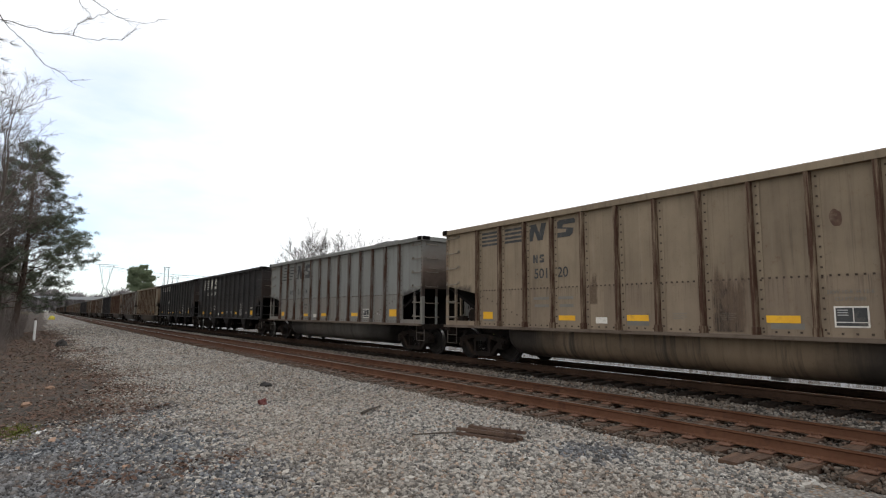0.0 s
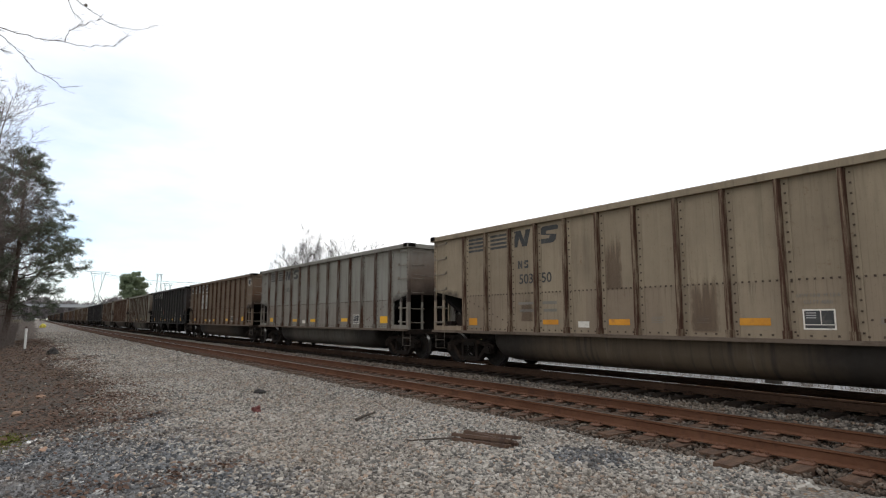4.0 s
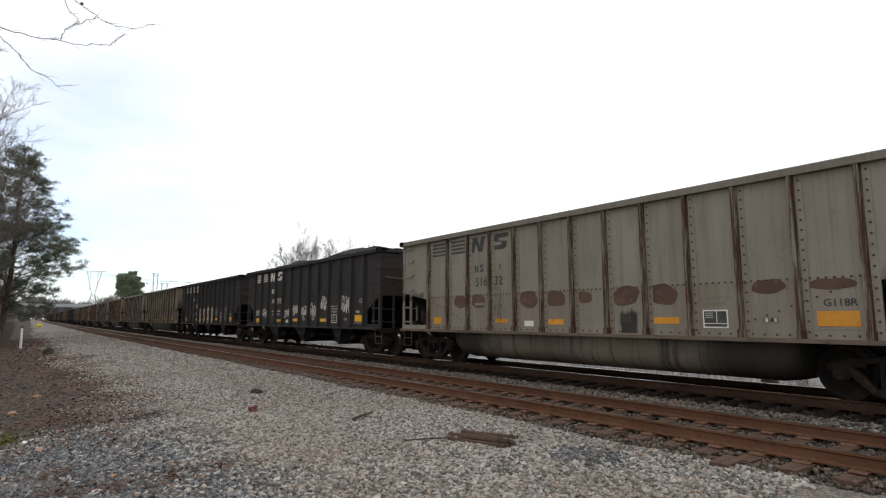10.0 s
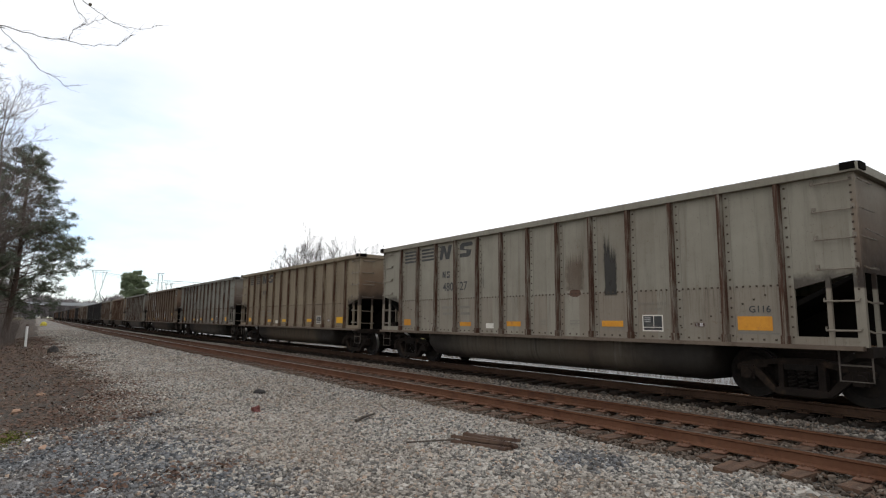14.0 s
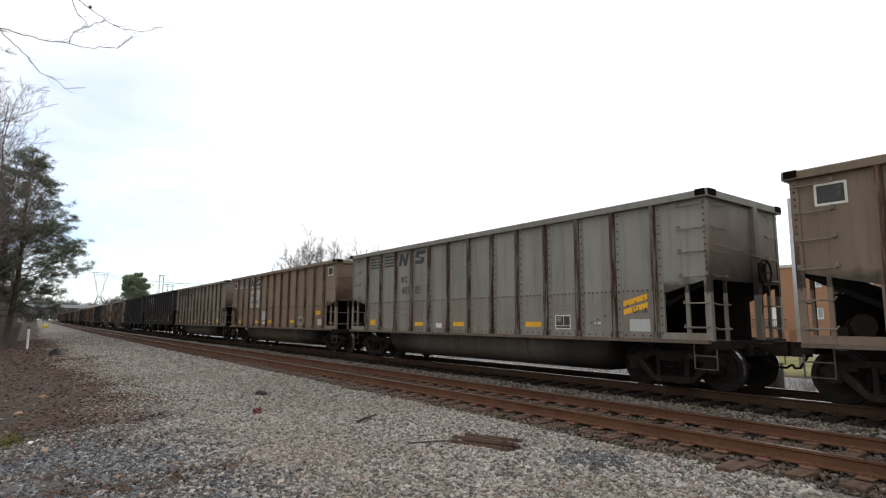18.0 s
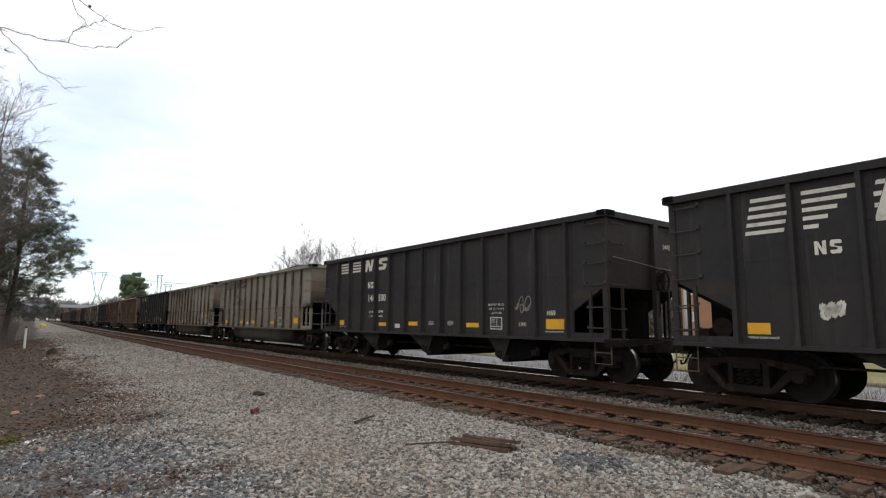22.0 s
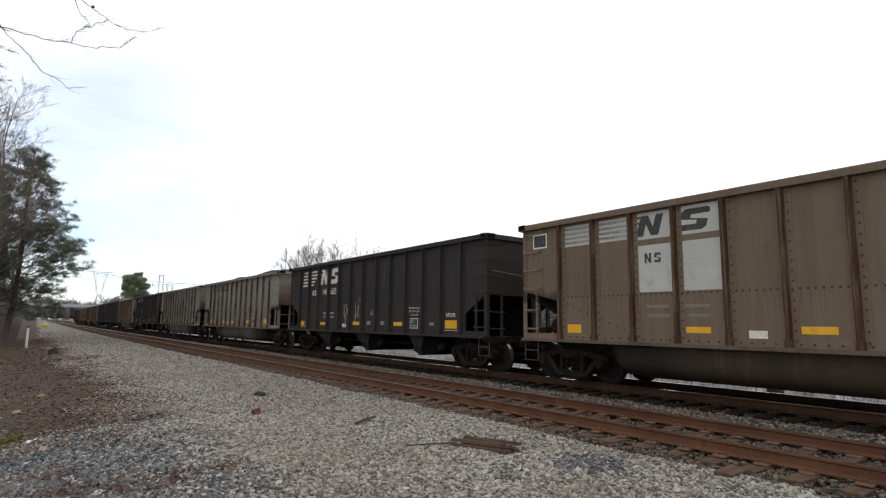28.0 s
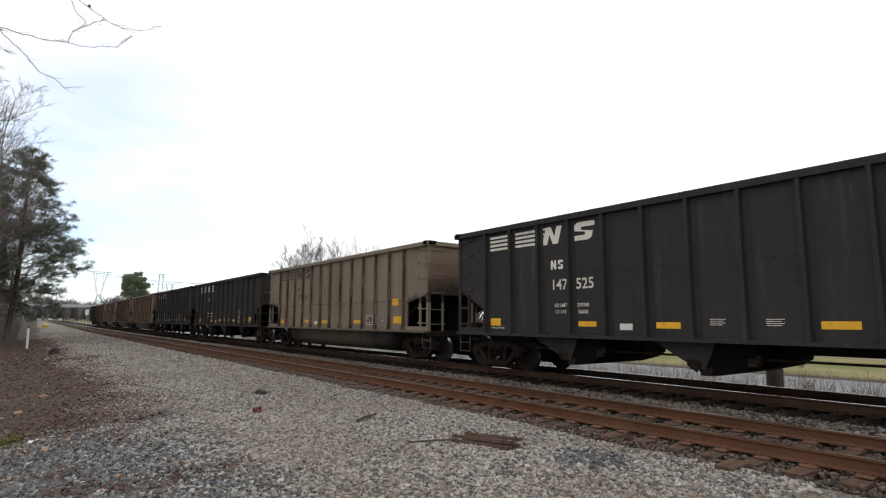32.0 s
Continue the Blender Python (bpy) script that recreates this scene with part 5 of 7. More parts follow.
def build_track(name, x0, top, bright, label):
    track = tagged(thing(name, label, "railway track"), kind="structure")
    for s in (-1, 1):
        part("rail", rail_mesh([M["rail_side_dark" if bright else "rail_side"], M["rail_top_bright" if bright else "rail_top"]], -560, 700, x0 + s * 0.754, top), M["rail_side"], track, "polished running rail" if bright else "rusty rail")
    rng = random.Random(name)
    shapes = []
    for k in range(5):
        bm = B()
        box(bm, -1.3, 1.3, -0.115, 0.115, -0.18, 0.0)
        bmesh.ops.subdivide_edges(bm, edges=[e for e in bm.edges if abs(e.verts[0].co.x - e.verts[1].co.x) > 1], cuts=3)
        for v in bm.verts:
            v.co += Vector((rng.uniform(-0.03, 0.03) if abs(v.co.x) > 1.2 else 0, rng.uniform(-0.012, 0.012), rng.uniform(-0.012, 0.0)))
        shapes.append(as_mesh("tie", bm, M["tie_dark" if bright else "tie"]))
    pl = B()
    for s in (-1, 1):
        for a in (-1, 1):
            prism(pl, [(s * 0.754 + a * 0.07, 0.022), (s * 0.754 + a * 0.19, 0.012), (s * 0.754 + a * 0.19, 0.0), (s * 0.754 + a * 0.07, 0.0)], "y", -0.09, 0.09)
            for q in (-0.05, 0.05):
                box(pl, s * 0.754 + a * 0.095 - 0.015, s * 0.754 + a * 0.095 + 0.015, q - 0.012, q + 0.012, 0.01, 0.05)
        box(pl, s * 0.754 - 0.07, s * 0.754 + 0.07, -0.09, 0.09, 0.0, 0.018)
    plates = as_mesh("tie_plate", pl, M["rail_side_dark" if bright else "plate"])
    rest = B()
    z = top - 0.188
    y = -60.0
    while y < 420:
        yaw = rng.uniform(-0.8, 0.8)
        dx, dz = rng.uniform(-0.07, 0.07), rng.uniform(-0.012, 0.004)
        if -2 < y < 110:
            ob = part("tie", shapes[rng.randrange(5)], M["tie"], track, m=pose(x0 + bend(y) + dx, y, z + dz, 0, 0, yaw))
            if y < 60:
                part("tie_plate", plates, M["plate"], ob, m=pose(-dx, 0, -dz, 0, 0, 0))
        else:
            box(rest, x0 + bend(y) - 1.3 + dx, x0 + bend(y) + 1.3 + dx, y - 0.11, y + 0.11, z - 0.15, z)
        y += 0.53 + rng.uniform(-0.035, 0.035)
    tagged(part("far_ties", rest, M["tie_dark" if bright else "tie"], track), kind="stuff")
    return track


build_track("track_1", TRACK_NEAR, 0.19, False, "rusty unused-looking railway track on wooden ties")
build_track("track_2", TRACK_FAR, RAIL_TOP, True, "railway track with polished rail tops on wooden ties")

# ---- beyond the far track: ditch weeds, road, field, building ----
M["asphalt"] = grained("pale_wet_road_surface", (0.17, 0.17, 0.175), (0.225, 0.225, 0.23), 1.2, 0.8, 0.1, 0.004, c=(0.25, 0.25, 0.26), spec=0.2)
M["concrete"] = grained("pale_concrete", (0.5, 0.49, 0.46), (0.6, 0.59, 0.56), 3, 0.85, 0.15, 0.005)
M["brick"] = grained("tan_brown_brick", (0.30, 0.155, 0.088), (0.38, 0.21, 0.125), 3, 0.9, 0.1)
M["mortar"] = grained("brick_mortar", (0.30, 0.19, 0.13), (0.35, 0.23, 0.16), 3, 0.95)
M["white_frame"] = grained("white_window_frame", (0.7, 0.7, 0.68), (0.78, 0.78, 0.76), 4, 0.6)
M["glass"] = Nodes("window_glass").done((0.30, 0.36, 0.38), 0.08, 0.0, 0.8)
M["galvanised"] = grained("galvanised_pole", (0.36, 0.37, 0.38), (0.45, 0.46, 0.47), 6, 0.5, 0.05, metal=0.3)
M["old_wood"] = grained("weathered_post_wood", (0.05, 0.044, 0.038), (0.1, 0.088, 0.075), 4, 0.95, 0.5, 0.01, (6, 6, 1))
M["bark"] = grained("grey_brown_bark", (0.09, 0.074, 0.063), (0.16, 0.136, 0.117), 5, 0.95, 0.5, 0.01, (4, 4, 1))
M["twig"] = grained("bare_twigs", (0.115, 0.094, 0.084), (0.175, 0.145, 0.13), 5, 0.95)
M["far_twig"] = grained("distant_bare_twigs", (0.12, 0.1, 0.092), (0.17, 0.145, 0.132), 2, 0.95)
M["pine_bark"] = grained("pine_bark", (0.06, 0.042, 0.034), (0.11, 0.075, 0.058), 6, 0.95, 0.5, 0.02, (4, 4, 1))
M["stem"] = grained("dry_weed_stems", (0.11, 0.082, 0.054), (0.22, 0.17, 0.115), 6, 0.95)
M["leaf_litter"] = grained("fallen_brown_leaves", (0.075, 0.046, 0.034), (0.15, 0.085, 0.057), 6, 0.9)


def needles(name, a, b):
    m = Nodes(name)
    g = m.n("NewGeometry")
    col = m.mix(g.outputs["Random Per Island"], a, b)
    return m.done(col, 0.7, 0.0, 0.25)


M["needle"] = needles("pine_needles", (0.062, 0.077, 0.056), (0.19, 0.21, 0.15))
M["needle_far"] = needles("far_pine_needles", (0.12, 0.16, 0.095), (0.22, 0.26, 0.16))


def stone_material(name, lo, hi, warm, pale=(0.55, 0.53, 0.5)):
    m = Nodes(name)
    g, v = m.n("NewGeometry").outputs["Random Per Island"], m.coord("Object")
    oi = m.info()["Random"]
    r = m.math("FRACT", m.math("ADD", g, oi), 0)
    col = m.mix(m.span(r, 0.12, 0.88), lo, hi)
    r2 = m.math("FRACT", m.math("MULTIPLY", r, 17.3), 0)
    col = m.mix(m.span(r2, 0.8, 0.97, 0.0, 0.7), col, warm)
    col = m.mix(m.span(m.math("FRACT", m.math("MULTIPLY", r, 53.1), 0), 0.95, 0.97), col, pale)
    col = m.mix(m.span(m.noise(v, 0.45, 4), 0.42, 0.68, 0.0, 0.6), col, m.mix(0.6, col, (0.2, 0.145, 0.1)))
    col = m.mix(m.span(m.noise(v, 60, 3), 0.4, 0.7, 0.0, 0.4), col, tuple(x * 0.7 for x in lo))
    return m.done(col, 0.9, 0.0, 0.25)


M["ballast"] = stone_material("crushed_grey_ballast", (0.085, 0.083, 0.08), (0.47, 0.435, 0.385), (0.4, 0.27, 0.185), (0.52, 0.5, 0.46))
M["ballast_old"] = stone_material("old_blue_grey_gravel", (0.04, 0.043, 0.048), (0.225, 0.23, 0.238), (0.14, 0.11, 0.09), (0.42, 0.42, 0.41))
# stones under the cars, coloured dark to carry the train's shade
M["ballast_dark"] = stone_material("shade_darkened_ballast", (0.014, 0.013, 0.012), (0.06, 0.054, 0.049), (0.05, 0.035, 0.025), (0.09, 0.08, 0.07))
M["ballast_rust"] = stone_material("rust_stained_ballast", (0.025, 0.02, 0.017), (0.17, 0.135, 0.11), (0.12, 0.064, 0.042), (0.22, 0.19, 0.16))
M["ballast_mid"] = stone_material("dusty_ballast_between_tracks", (0.035, 0.032, 0.029), (0.27, 0.235, 0.2), (0.2, 0.12, 0.075), (0.33, 0.3, 0.26))


def simple(name, bm, mat, label, category, kind="", m=None, bevel=0.0, group=""):
    ob = new(name, as_mesh(name, bm, mat, bevel))
    if m is not None:
        ob.matrix_world = m
    return tagged(ob, label, category, group, kind)


def strip(name, x0, x1, y0, y1, lift, mat, label, category):
    """A paved or planted band along the line, on the ground."""
    ys, xs = spread([(y0, -20, 40), (-20, 120, 5), (120, y1, 25)]), [x0 + (x1 - x0) * i / 4 for i in range(5)]
    vs = [(x + bend(y), y, ground_z(x + bend(y), y) * 0 - 0.78 + lift) for y in ys for x in xs]
    fs = [(j * 5 + i, j * 5 + i + 1, (j + 1) * 5 + i + 1, (j + 1) * 5 + i) for j in range(len(ys) - 1) for i in range(4)]
    return tagged(new(name, from_lists(name, vs, fs, mat)), label, category, kind="structure")


strip("road", 19.6, 27.0, -300, 500, 0.10, M["asphalt"], "pale grey wet road beside the line", "road")
kerb = B()
box(kerb, 44.0, 44.25, -200, 300, -0.85, -0.50)
simple("kerb", kerb, M["concrete"], "long white concrete kerb beyond the grass", "kerb", "structure")


def building():
    """A two-storey brick block with white windows."""
    b = thing("brick_building", "two-storey tan brick building with small white windows", "building", m=pose(56, 0, -0.8))
    y0, y1, h, depth = -34.0, 33.2, 7.5, 14.0
    cols = [31.05 - 3.75 * k for k in range(17)]
    holes = [(y, z) for y in cols for z in (2.86, 5.66) if (y, z) != (cols[2], 2.86)]
    wall = B()
    ys = sorted({y0, y1, *(y - 0.46 for y in cols), *(y + 0.46 for y in cols)})
    zs = [0, 2.86, 3.8, 5.66, 6.6, h]
    for a, c in zip(ys, ys[1:]):
        for d, e in zip(zs, zs[1:]):
            if any(abs((a + c) / 2 - y) < 0.44 and z <= (d + e) / 2 <= z + 0.94 for y, z in holes):
                continue
            box(wall, 0, 0.3, a, c, d, e)
    box(wall, 0.3, depth, y0, y0 + 0.3, 0, h)
    box(wall, 0.3, depth, y1 - 0.3, y1, 0, h)
    box(wall, depth, depth + 0.3, y0, y1, 0, h)
    part("wall", wall, M["brick"], b)
    roof = B()
    box(roof, -0.15, depth + 0.45, y0 - 0.15, y1 + 0.15, h, h + 0.25)
    part("roof", roof, M["concrete"], b, "flat pale roof edge")
    for y, z in holes:
        fr = B()
        for q in ((-0.46, -0.39), (-0.03, 0.03), (0.39, 0.46)):
            box(fr, 0.04, 0.14, y + q[0], y + q[1], z, z + 0.94)
        for q in ((0, 0.07), (0.87, 0.94)):
            box(fr, 0.05, 0.13, y - 0.39, y + 0.39, z + q[0], z + q[1])
        w = part("window", fr, M["white_frame"], b)
        pane = B()
        box(pane, 0.08, 0.10, y - 0.43, y + 0.43, z + 0.03, z + 0.91)
        part("pane", pane, M["glass"], w)
        sill = B()
        box(sill, -0.06, 0.2, y - 0.5, y + 0.5, z - 0.09, z)
        part("sill", sill, M["concrete"], w)
    # courses of brick on the part of the front that shows
    course = B()
    box(course, -0.012, 0.0, -8.0, 33.1, 0, 0.06)
    me = as_mesh("brick_course", course, M["mortar"])
    for k in range(1, 28):
        if any(z - 0.1 <= 0.25 * k <= z + 1.05 for z in (2.86, 5.66)):
            continue
        part("brick_course", me, M["mortar"], b, m=pose(0, 0, 0.25 * k))
    pipe = tube(B(), [(-0.12, 9.0, 0), (-0.12, 9.0, h)], 0.07, 8)
    part("downpipe", pipe, M["white_frame"], b, "white downpipe")
    landing = B()
    box(landing, -1.6, 0.0, 21.6, 27.2, 0, 1.85)
    part("landing", landing, M["brick"], b, "brick landing before the door")
    door = B()
    box(door, -0.05, 0.0, 22.62, 23.86, 1.85, 3.9)
    dr = part("door", door, M["white_frame"], b)
    pane = B()
    box(pane, -0.065, -0.052, 22.78, 23.1, 2.9, 3.6)
    part("pane", pane, M["glass"], dr)
    rail = B()
    for k in range(36):
        box(rail, -1.58, -1.54, 21.7 + 0.155 * k, 21.73 + 0.155 * k, 1.85, 2.75)
    box(rail, -1.6, -1.52, 21.65, 27.2, 2.72, 2.78)
    tagged(part("railing", rail, M["old_wood"], b, "dark iron railing"), kind="stuff")
    return b


building()


def pole(name, x, y, h, r, mat, label, z=-0.8, arm=False, category="pole"):
    p = thing(name, label, category, m=pose(x, y, z))
    part("shaft", tube(B(), [(0, 0, 0), (0, 0, h)], r, 10, r * 0.75), mat, p, smooth=True)
    if arm:
        part("lamp_arm", tube(B(), [(0, 0, h - 0.1), (-0.25, 0, h + 0.05), (-0.7, 0, h + 0.08)], r * 0.5, 6), mat, p)
        head = B()
        box(head, -0.95, -0.6, -0.12, 0.12, h + 0.0, h + 0.12)
        part("lamp_head", head, mat, p, bevel=0.02)
    return p


pole("utility_pole", 33.0, 18.7, 5.4, 0.16, M["galvanised"], "short pale galvanised pole beside the road")
pole("utility_pole", 33.0, 12.6, 9.2, 0.12, M["galvanised"], "pale galvanised pole beside the road")
pole("street_lamp", 40.0, 8.5, 4.0, 0.05, M["galvanised"], "thin grey lamp post on the grass", arm=True, category="street lamp")
sig = pole("utility_pole", 31.0, 96.0, 10.2, 0.12, M["old_wood"], "dark wooden utility pole with a short cross-arm")
arm = B()
box(arm, -0.9, 0.9, -0.05, 0.05, 9.7, 9.82)
box(arm, -0.75, -0.65, -0.04, 0.04, 9.82, 10.1)
box(arm, 0.6, 0.7, -0.04, 0.04, 9.82, 10.0)
part("cross_arm", arm, M["old_wood"], sig)
stub = B()
prism(stub, [(0.22 * math.cos(a * math.pi / 6), 0.22 * math.sin(a * math.pi / 6)) for a in range(12)], "z", -0.5, 1.0)
simple("post_stub", stub, M["old_wood"], "short thick grey wooden post by the track", "post", m=pose(17.3, 7.31, -0.45), bevel=0.02)


def weeds(name, count, area, h0, h1, mat, label, seed, branchy=0.4, thick=0.004):
    """Dry upright stems with side twigs."""
    rng = random.Random(seed)
    vs, fs = [], []

    def stem(p, d, length, w):
        q = p + d * length
        side = d.cross(Vector((rng.uniform(-1, 1), rng.uniform(-1, 1), 0.2))).normalized() * w
        k = len(vs)
        up = d.cross(side).normalized() * w
        vs.extend([tuple(p - side), tuple(p + side), tuple(p + up), tuple(q)])
        fs.extend([(k, k + 1, k + 3), (k + 1, k + 2, k + 3), (k + 2, k, k + 3)])
        return q

    for _ in range(count):
        x, y = area(rng)
        p = Vector((x, y, ground_z(x, y) - 0.03))
        d = Vector((rng.gauss(0, 0.16), rng.gauss(0, 0.16), 1)).normalized()
        h = rng.uniform(h0, h1)
        stem(p, d, h, thick)
        for _ in range(6):
            if rng.random() < branchy:
                t = rng.uniform(0.3, 0.9)
                dd = (d + Vector((rng.gauss(0, 0.5), rng.gauss(0, 0.5), 0.1))).normalized()
                stem(p + d * h * t, dd, h * rng.uniform(0.15, 0.4), thick * 0.6)
    return tagged(new(name, from_lists(name, vs, fs, mat)), label, "weeds", kind="stuff")


def clumped(x0, x1, y0, y1, thresh, s=0.35):
    def area(rng):
        while True:
            x, y = rng.uniform(x0, x1), rng.uniform(y0, y1)
            if noise.noise(Vector((x * s, y * s, 11))) > thresh - rng.random() * 0.25:
                return x, y
    return area


weeds("dry_weeds", 6500, clumped(16.2, 19.8, -2, 60, 0.0), 0.3, 1.15, M["stem"], "thin dry weed stems between track and road", 3, 0.5, 0.006)
weeds("dry_bush", 340, lambda rng: (17.6 + rng.gauss(0, 0.16), 8.6 + rng.gauss(0, 0.16)), 0.25, 0.62, M["stem"], "small round dry bush beyond the far track", 17, 0.9, 0.005)
weeds("dry_shrub", 170, lambda rng: (17.8 + rng.gauss(0, 0.2), rng.choice((6.65, 6.5, 5.4)) + rng.gauss(0, 0.22)), 0.5, 1.1, M["stem"], "loose leafless shrubs beyond the far track", 18, 0.9, 0.005)
weeds("dry_brush", 7000, clumped(-7.0, -0.2, 46, 100, 0.0), 0.4, 2.4, M["twig"], "dry brush at the edge of the woods", 4, 0.7, 0.006)
weeds("dry_undergrowth", 9000, clumped(-8.0, -0.7, 31, 75, -0.1), 0.1, 0.7, M["twig"], "low dry undergrowth on the brown bank", 14, 0.6, 0.006)
weeds("dry_tufts", 5200, clumped(-4.0, 1.8, 15, 62, 0.05), 0.05, 0.26, M["stem"], "short dry grass tufts on brown earth", 6, 0.3, 0.004)


# ---- trees ----
def bare_tree(name, x, y, h, r, seed, label, mat_trunk, mat_twig, z=None, lean=(0, 0), levels=4, spread_a=0.55, first=0.35, dens=1.0, sides=5, tip=0.003, crook=0.1):
    """A leafless tree: a tapered trunk, limbs, and twigs to the tips."""
    rng = random.Random(seed)
    t = thing(name, label, "tree", "bare trees", m=pose(x, y, (ground_z(x, y) if z is None else z) - 0.1))
    trunk, limbs = B(), B()

    def grow(p, d, length, rad, level):
        n = (5, 4, 3, 2, 2)[level]
        rad = max(rad, tip)
        pts, q, dd = [p], p, d.copy()
        for _ in range(n):
            dd = (dd + Vector((rng.gauss(0, crook), rng.gauss(0, crook), rng.gauss(0.03, 0.06)))).normalized()
            q = q + dd * (length / n)
            pts.append(q)
        tube(trunk if level == 0 else limbs, pts, rad, 8 if level == 0 else (sides if level == 1 else 3), max(rad * (0.35 if level == 0 else 0.3), tip * 0.6), cap=False)
        if level >= levels:
            return
        kids = max(2, round((7 if level == 0 else 5) * dens * rng.uniform(0.8, 1.2)))
        for i in range(kids):
            f = first + (1 - first) * (i + rng.random()) / kids if level == 0 else 0.25 + 0.72 * (i + rng.random()) / kids
            k = min(n - 1, int(f * n))
            start = pts[k].lerp(pts[k + 1], f * n - k)
            axis = Vector((rng.gauss(0, 1), rng.gauss(0, 1), rng.gauss(0.1, 0.4))).normalized()
            dirn = (dd * rng.uniform(0.5, 0.9) + axis * spread_a * rng.uniform(0.8, 1.5)).normalized()
            grow(start, dirn, length * rng.uniform(0.38, 0.62) * (1.15 - 0.45 * f), rad * (0.5 - 0.2 * f) * rng.uniform(0.7, 1), level + 1)

    grow(Vector((0, 0, 0)), Vector((lean[0], lean[1], 1)).normalized(), h * 0.8, r, 0)
    part("trunk", trunk, mat_trunk, t, smooth=True)
    tagged(part("branchwork", limbs, mat_twig, t), kind="stuff")
    return t


M["dark_twig"] = grained("dark_bare_twigs", (0.045, 0.036, 0.032), (0.075, 0.06, 0.052), 5, 0.95)
for x, y, h, r, sd in ((32.4, 82, 12.9, 0.15, 21), (33.5, 82, 13.8, 0.16, 24), (34.7, 83, 13.2, 0.15, 22), (37.0, 83, 13.4, 0.15, 23), (42.2, 84, 14.8, 0.15, 29), (44.6, 83, 14.6, 0.14, 31)):
    bare_tree("bare_tree", x, y, h, r, sd, "leafless grey tree with fine upright branches", M["bark"], M["dark_twig"], z=-0.8, levels=4, spread_a=0.3, first=0.3, dens=1.55, tip=0.0036, crook=0.055)
wood_rng = random.Random(9)
masters = [bare_tree("bare_tree", x, y, h, r, sd, "leafless slender tree at the edge of the woods", M["bark"], M["twig"], levels=4, spread_a=0.5, first=0.2, dens=1.1, tip=0.009)
           for x, y, h, r, sd in ((-5.6, 46, 13, 0.15, 41), (-4.4, 50, 11.5, 0.12, 42), (-6.5, 54, 15, 0.18, 43), (-4.8, 60, 14, 0.15, 44), (-4.0, 70, 13, 0.14, 45), (-7.5, 36, 12, 0.13, 53))]
for k in range(64):
    y = 30 + 120 * wood_rng.random() ** 1.3
    x = -3.4 - 0.016 * y - abs(wood_rng.gauss(0, 2.6)) - (2.0 if y < 44 else 0)
    copy_thing(masters[k % 6], pose(x, y, ground_z(x, y) - 0.1, wood_rng.uniform(-5, 5), wood_rng.uniform(-3, 7), wood_rng.uniform(0, 360)))


for k, (x, y, yaw) in enumerate(((-2.6, 58, 40), (-1.9, 63, 150), (-3.2, 51, 260), (-1.2, 74, 90), (-2.9, 47, 10), (-3.6, 56, 120), (-2.8, 66, 200), (-1.8, 54, 330))):
    copy_thing(masters[(0, 3, 1, 2, 4, 5, 3, 1)[k]], pose(x, y, ground_z(x, y) - 0.1, 0, 0, yaw))


def tuft(vs, fs, c, size, rng, n=16, long=0.22, wide=0.16):
    """A brush of needles round a point."""
    for _ in range(n):
        d = Vector((rng.gauss(0, 1), rng.gauss(0, 1), rng.gauss(0.25, 0.8))).normalized()
        o = c + Vector((rng.gauss(0, 1), rng.gauss(0, 1), rng.gauss(0, 0.55))) * size * 0.4
        side = d.cross(Vector((rng.random(), rng.random(), rng.random() - 0.5))).normalized() * long * wide
        k = len(vs)
        q = o + d * long * rng.uniform(0.7, 1.3)
        vs.extend([tuple(o - side), tuple(o + side), tuple(q)])
        fs.append((k, k + 1, k + 2))


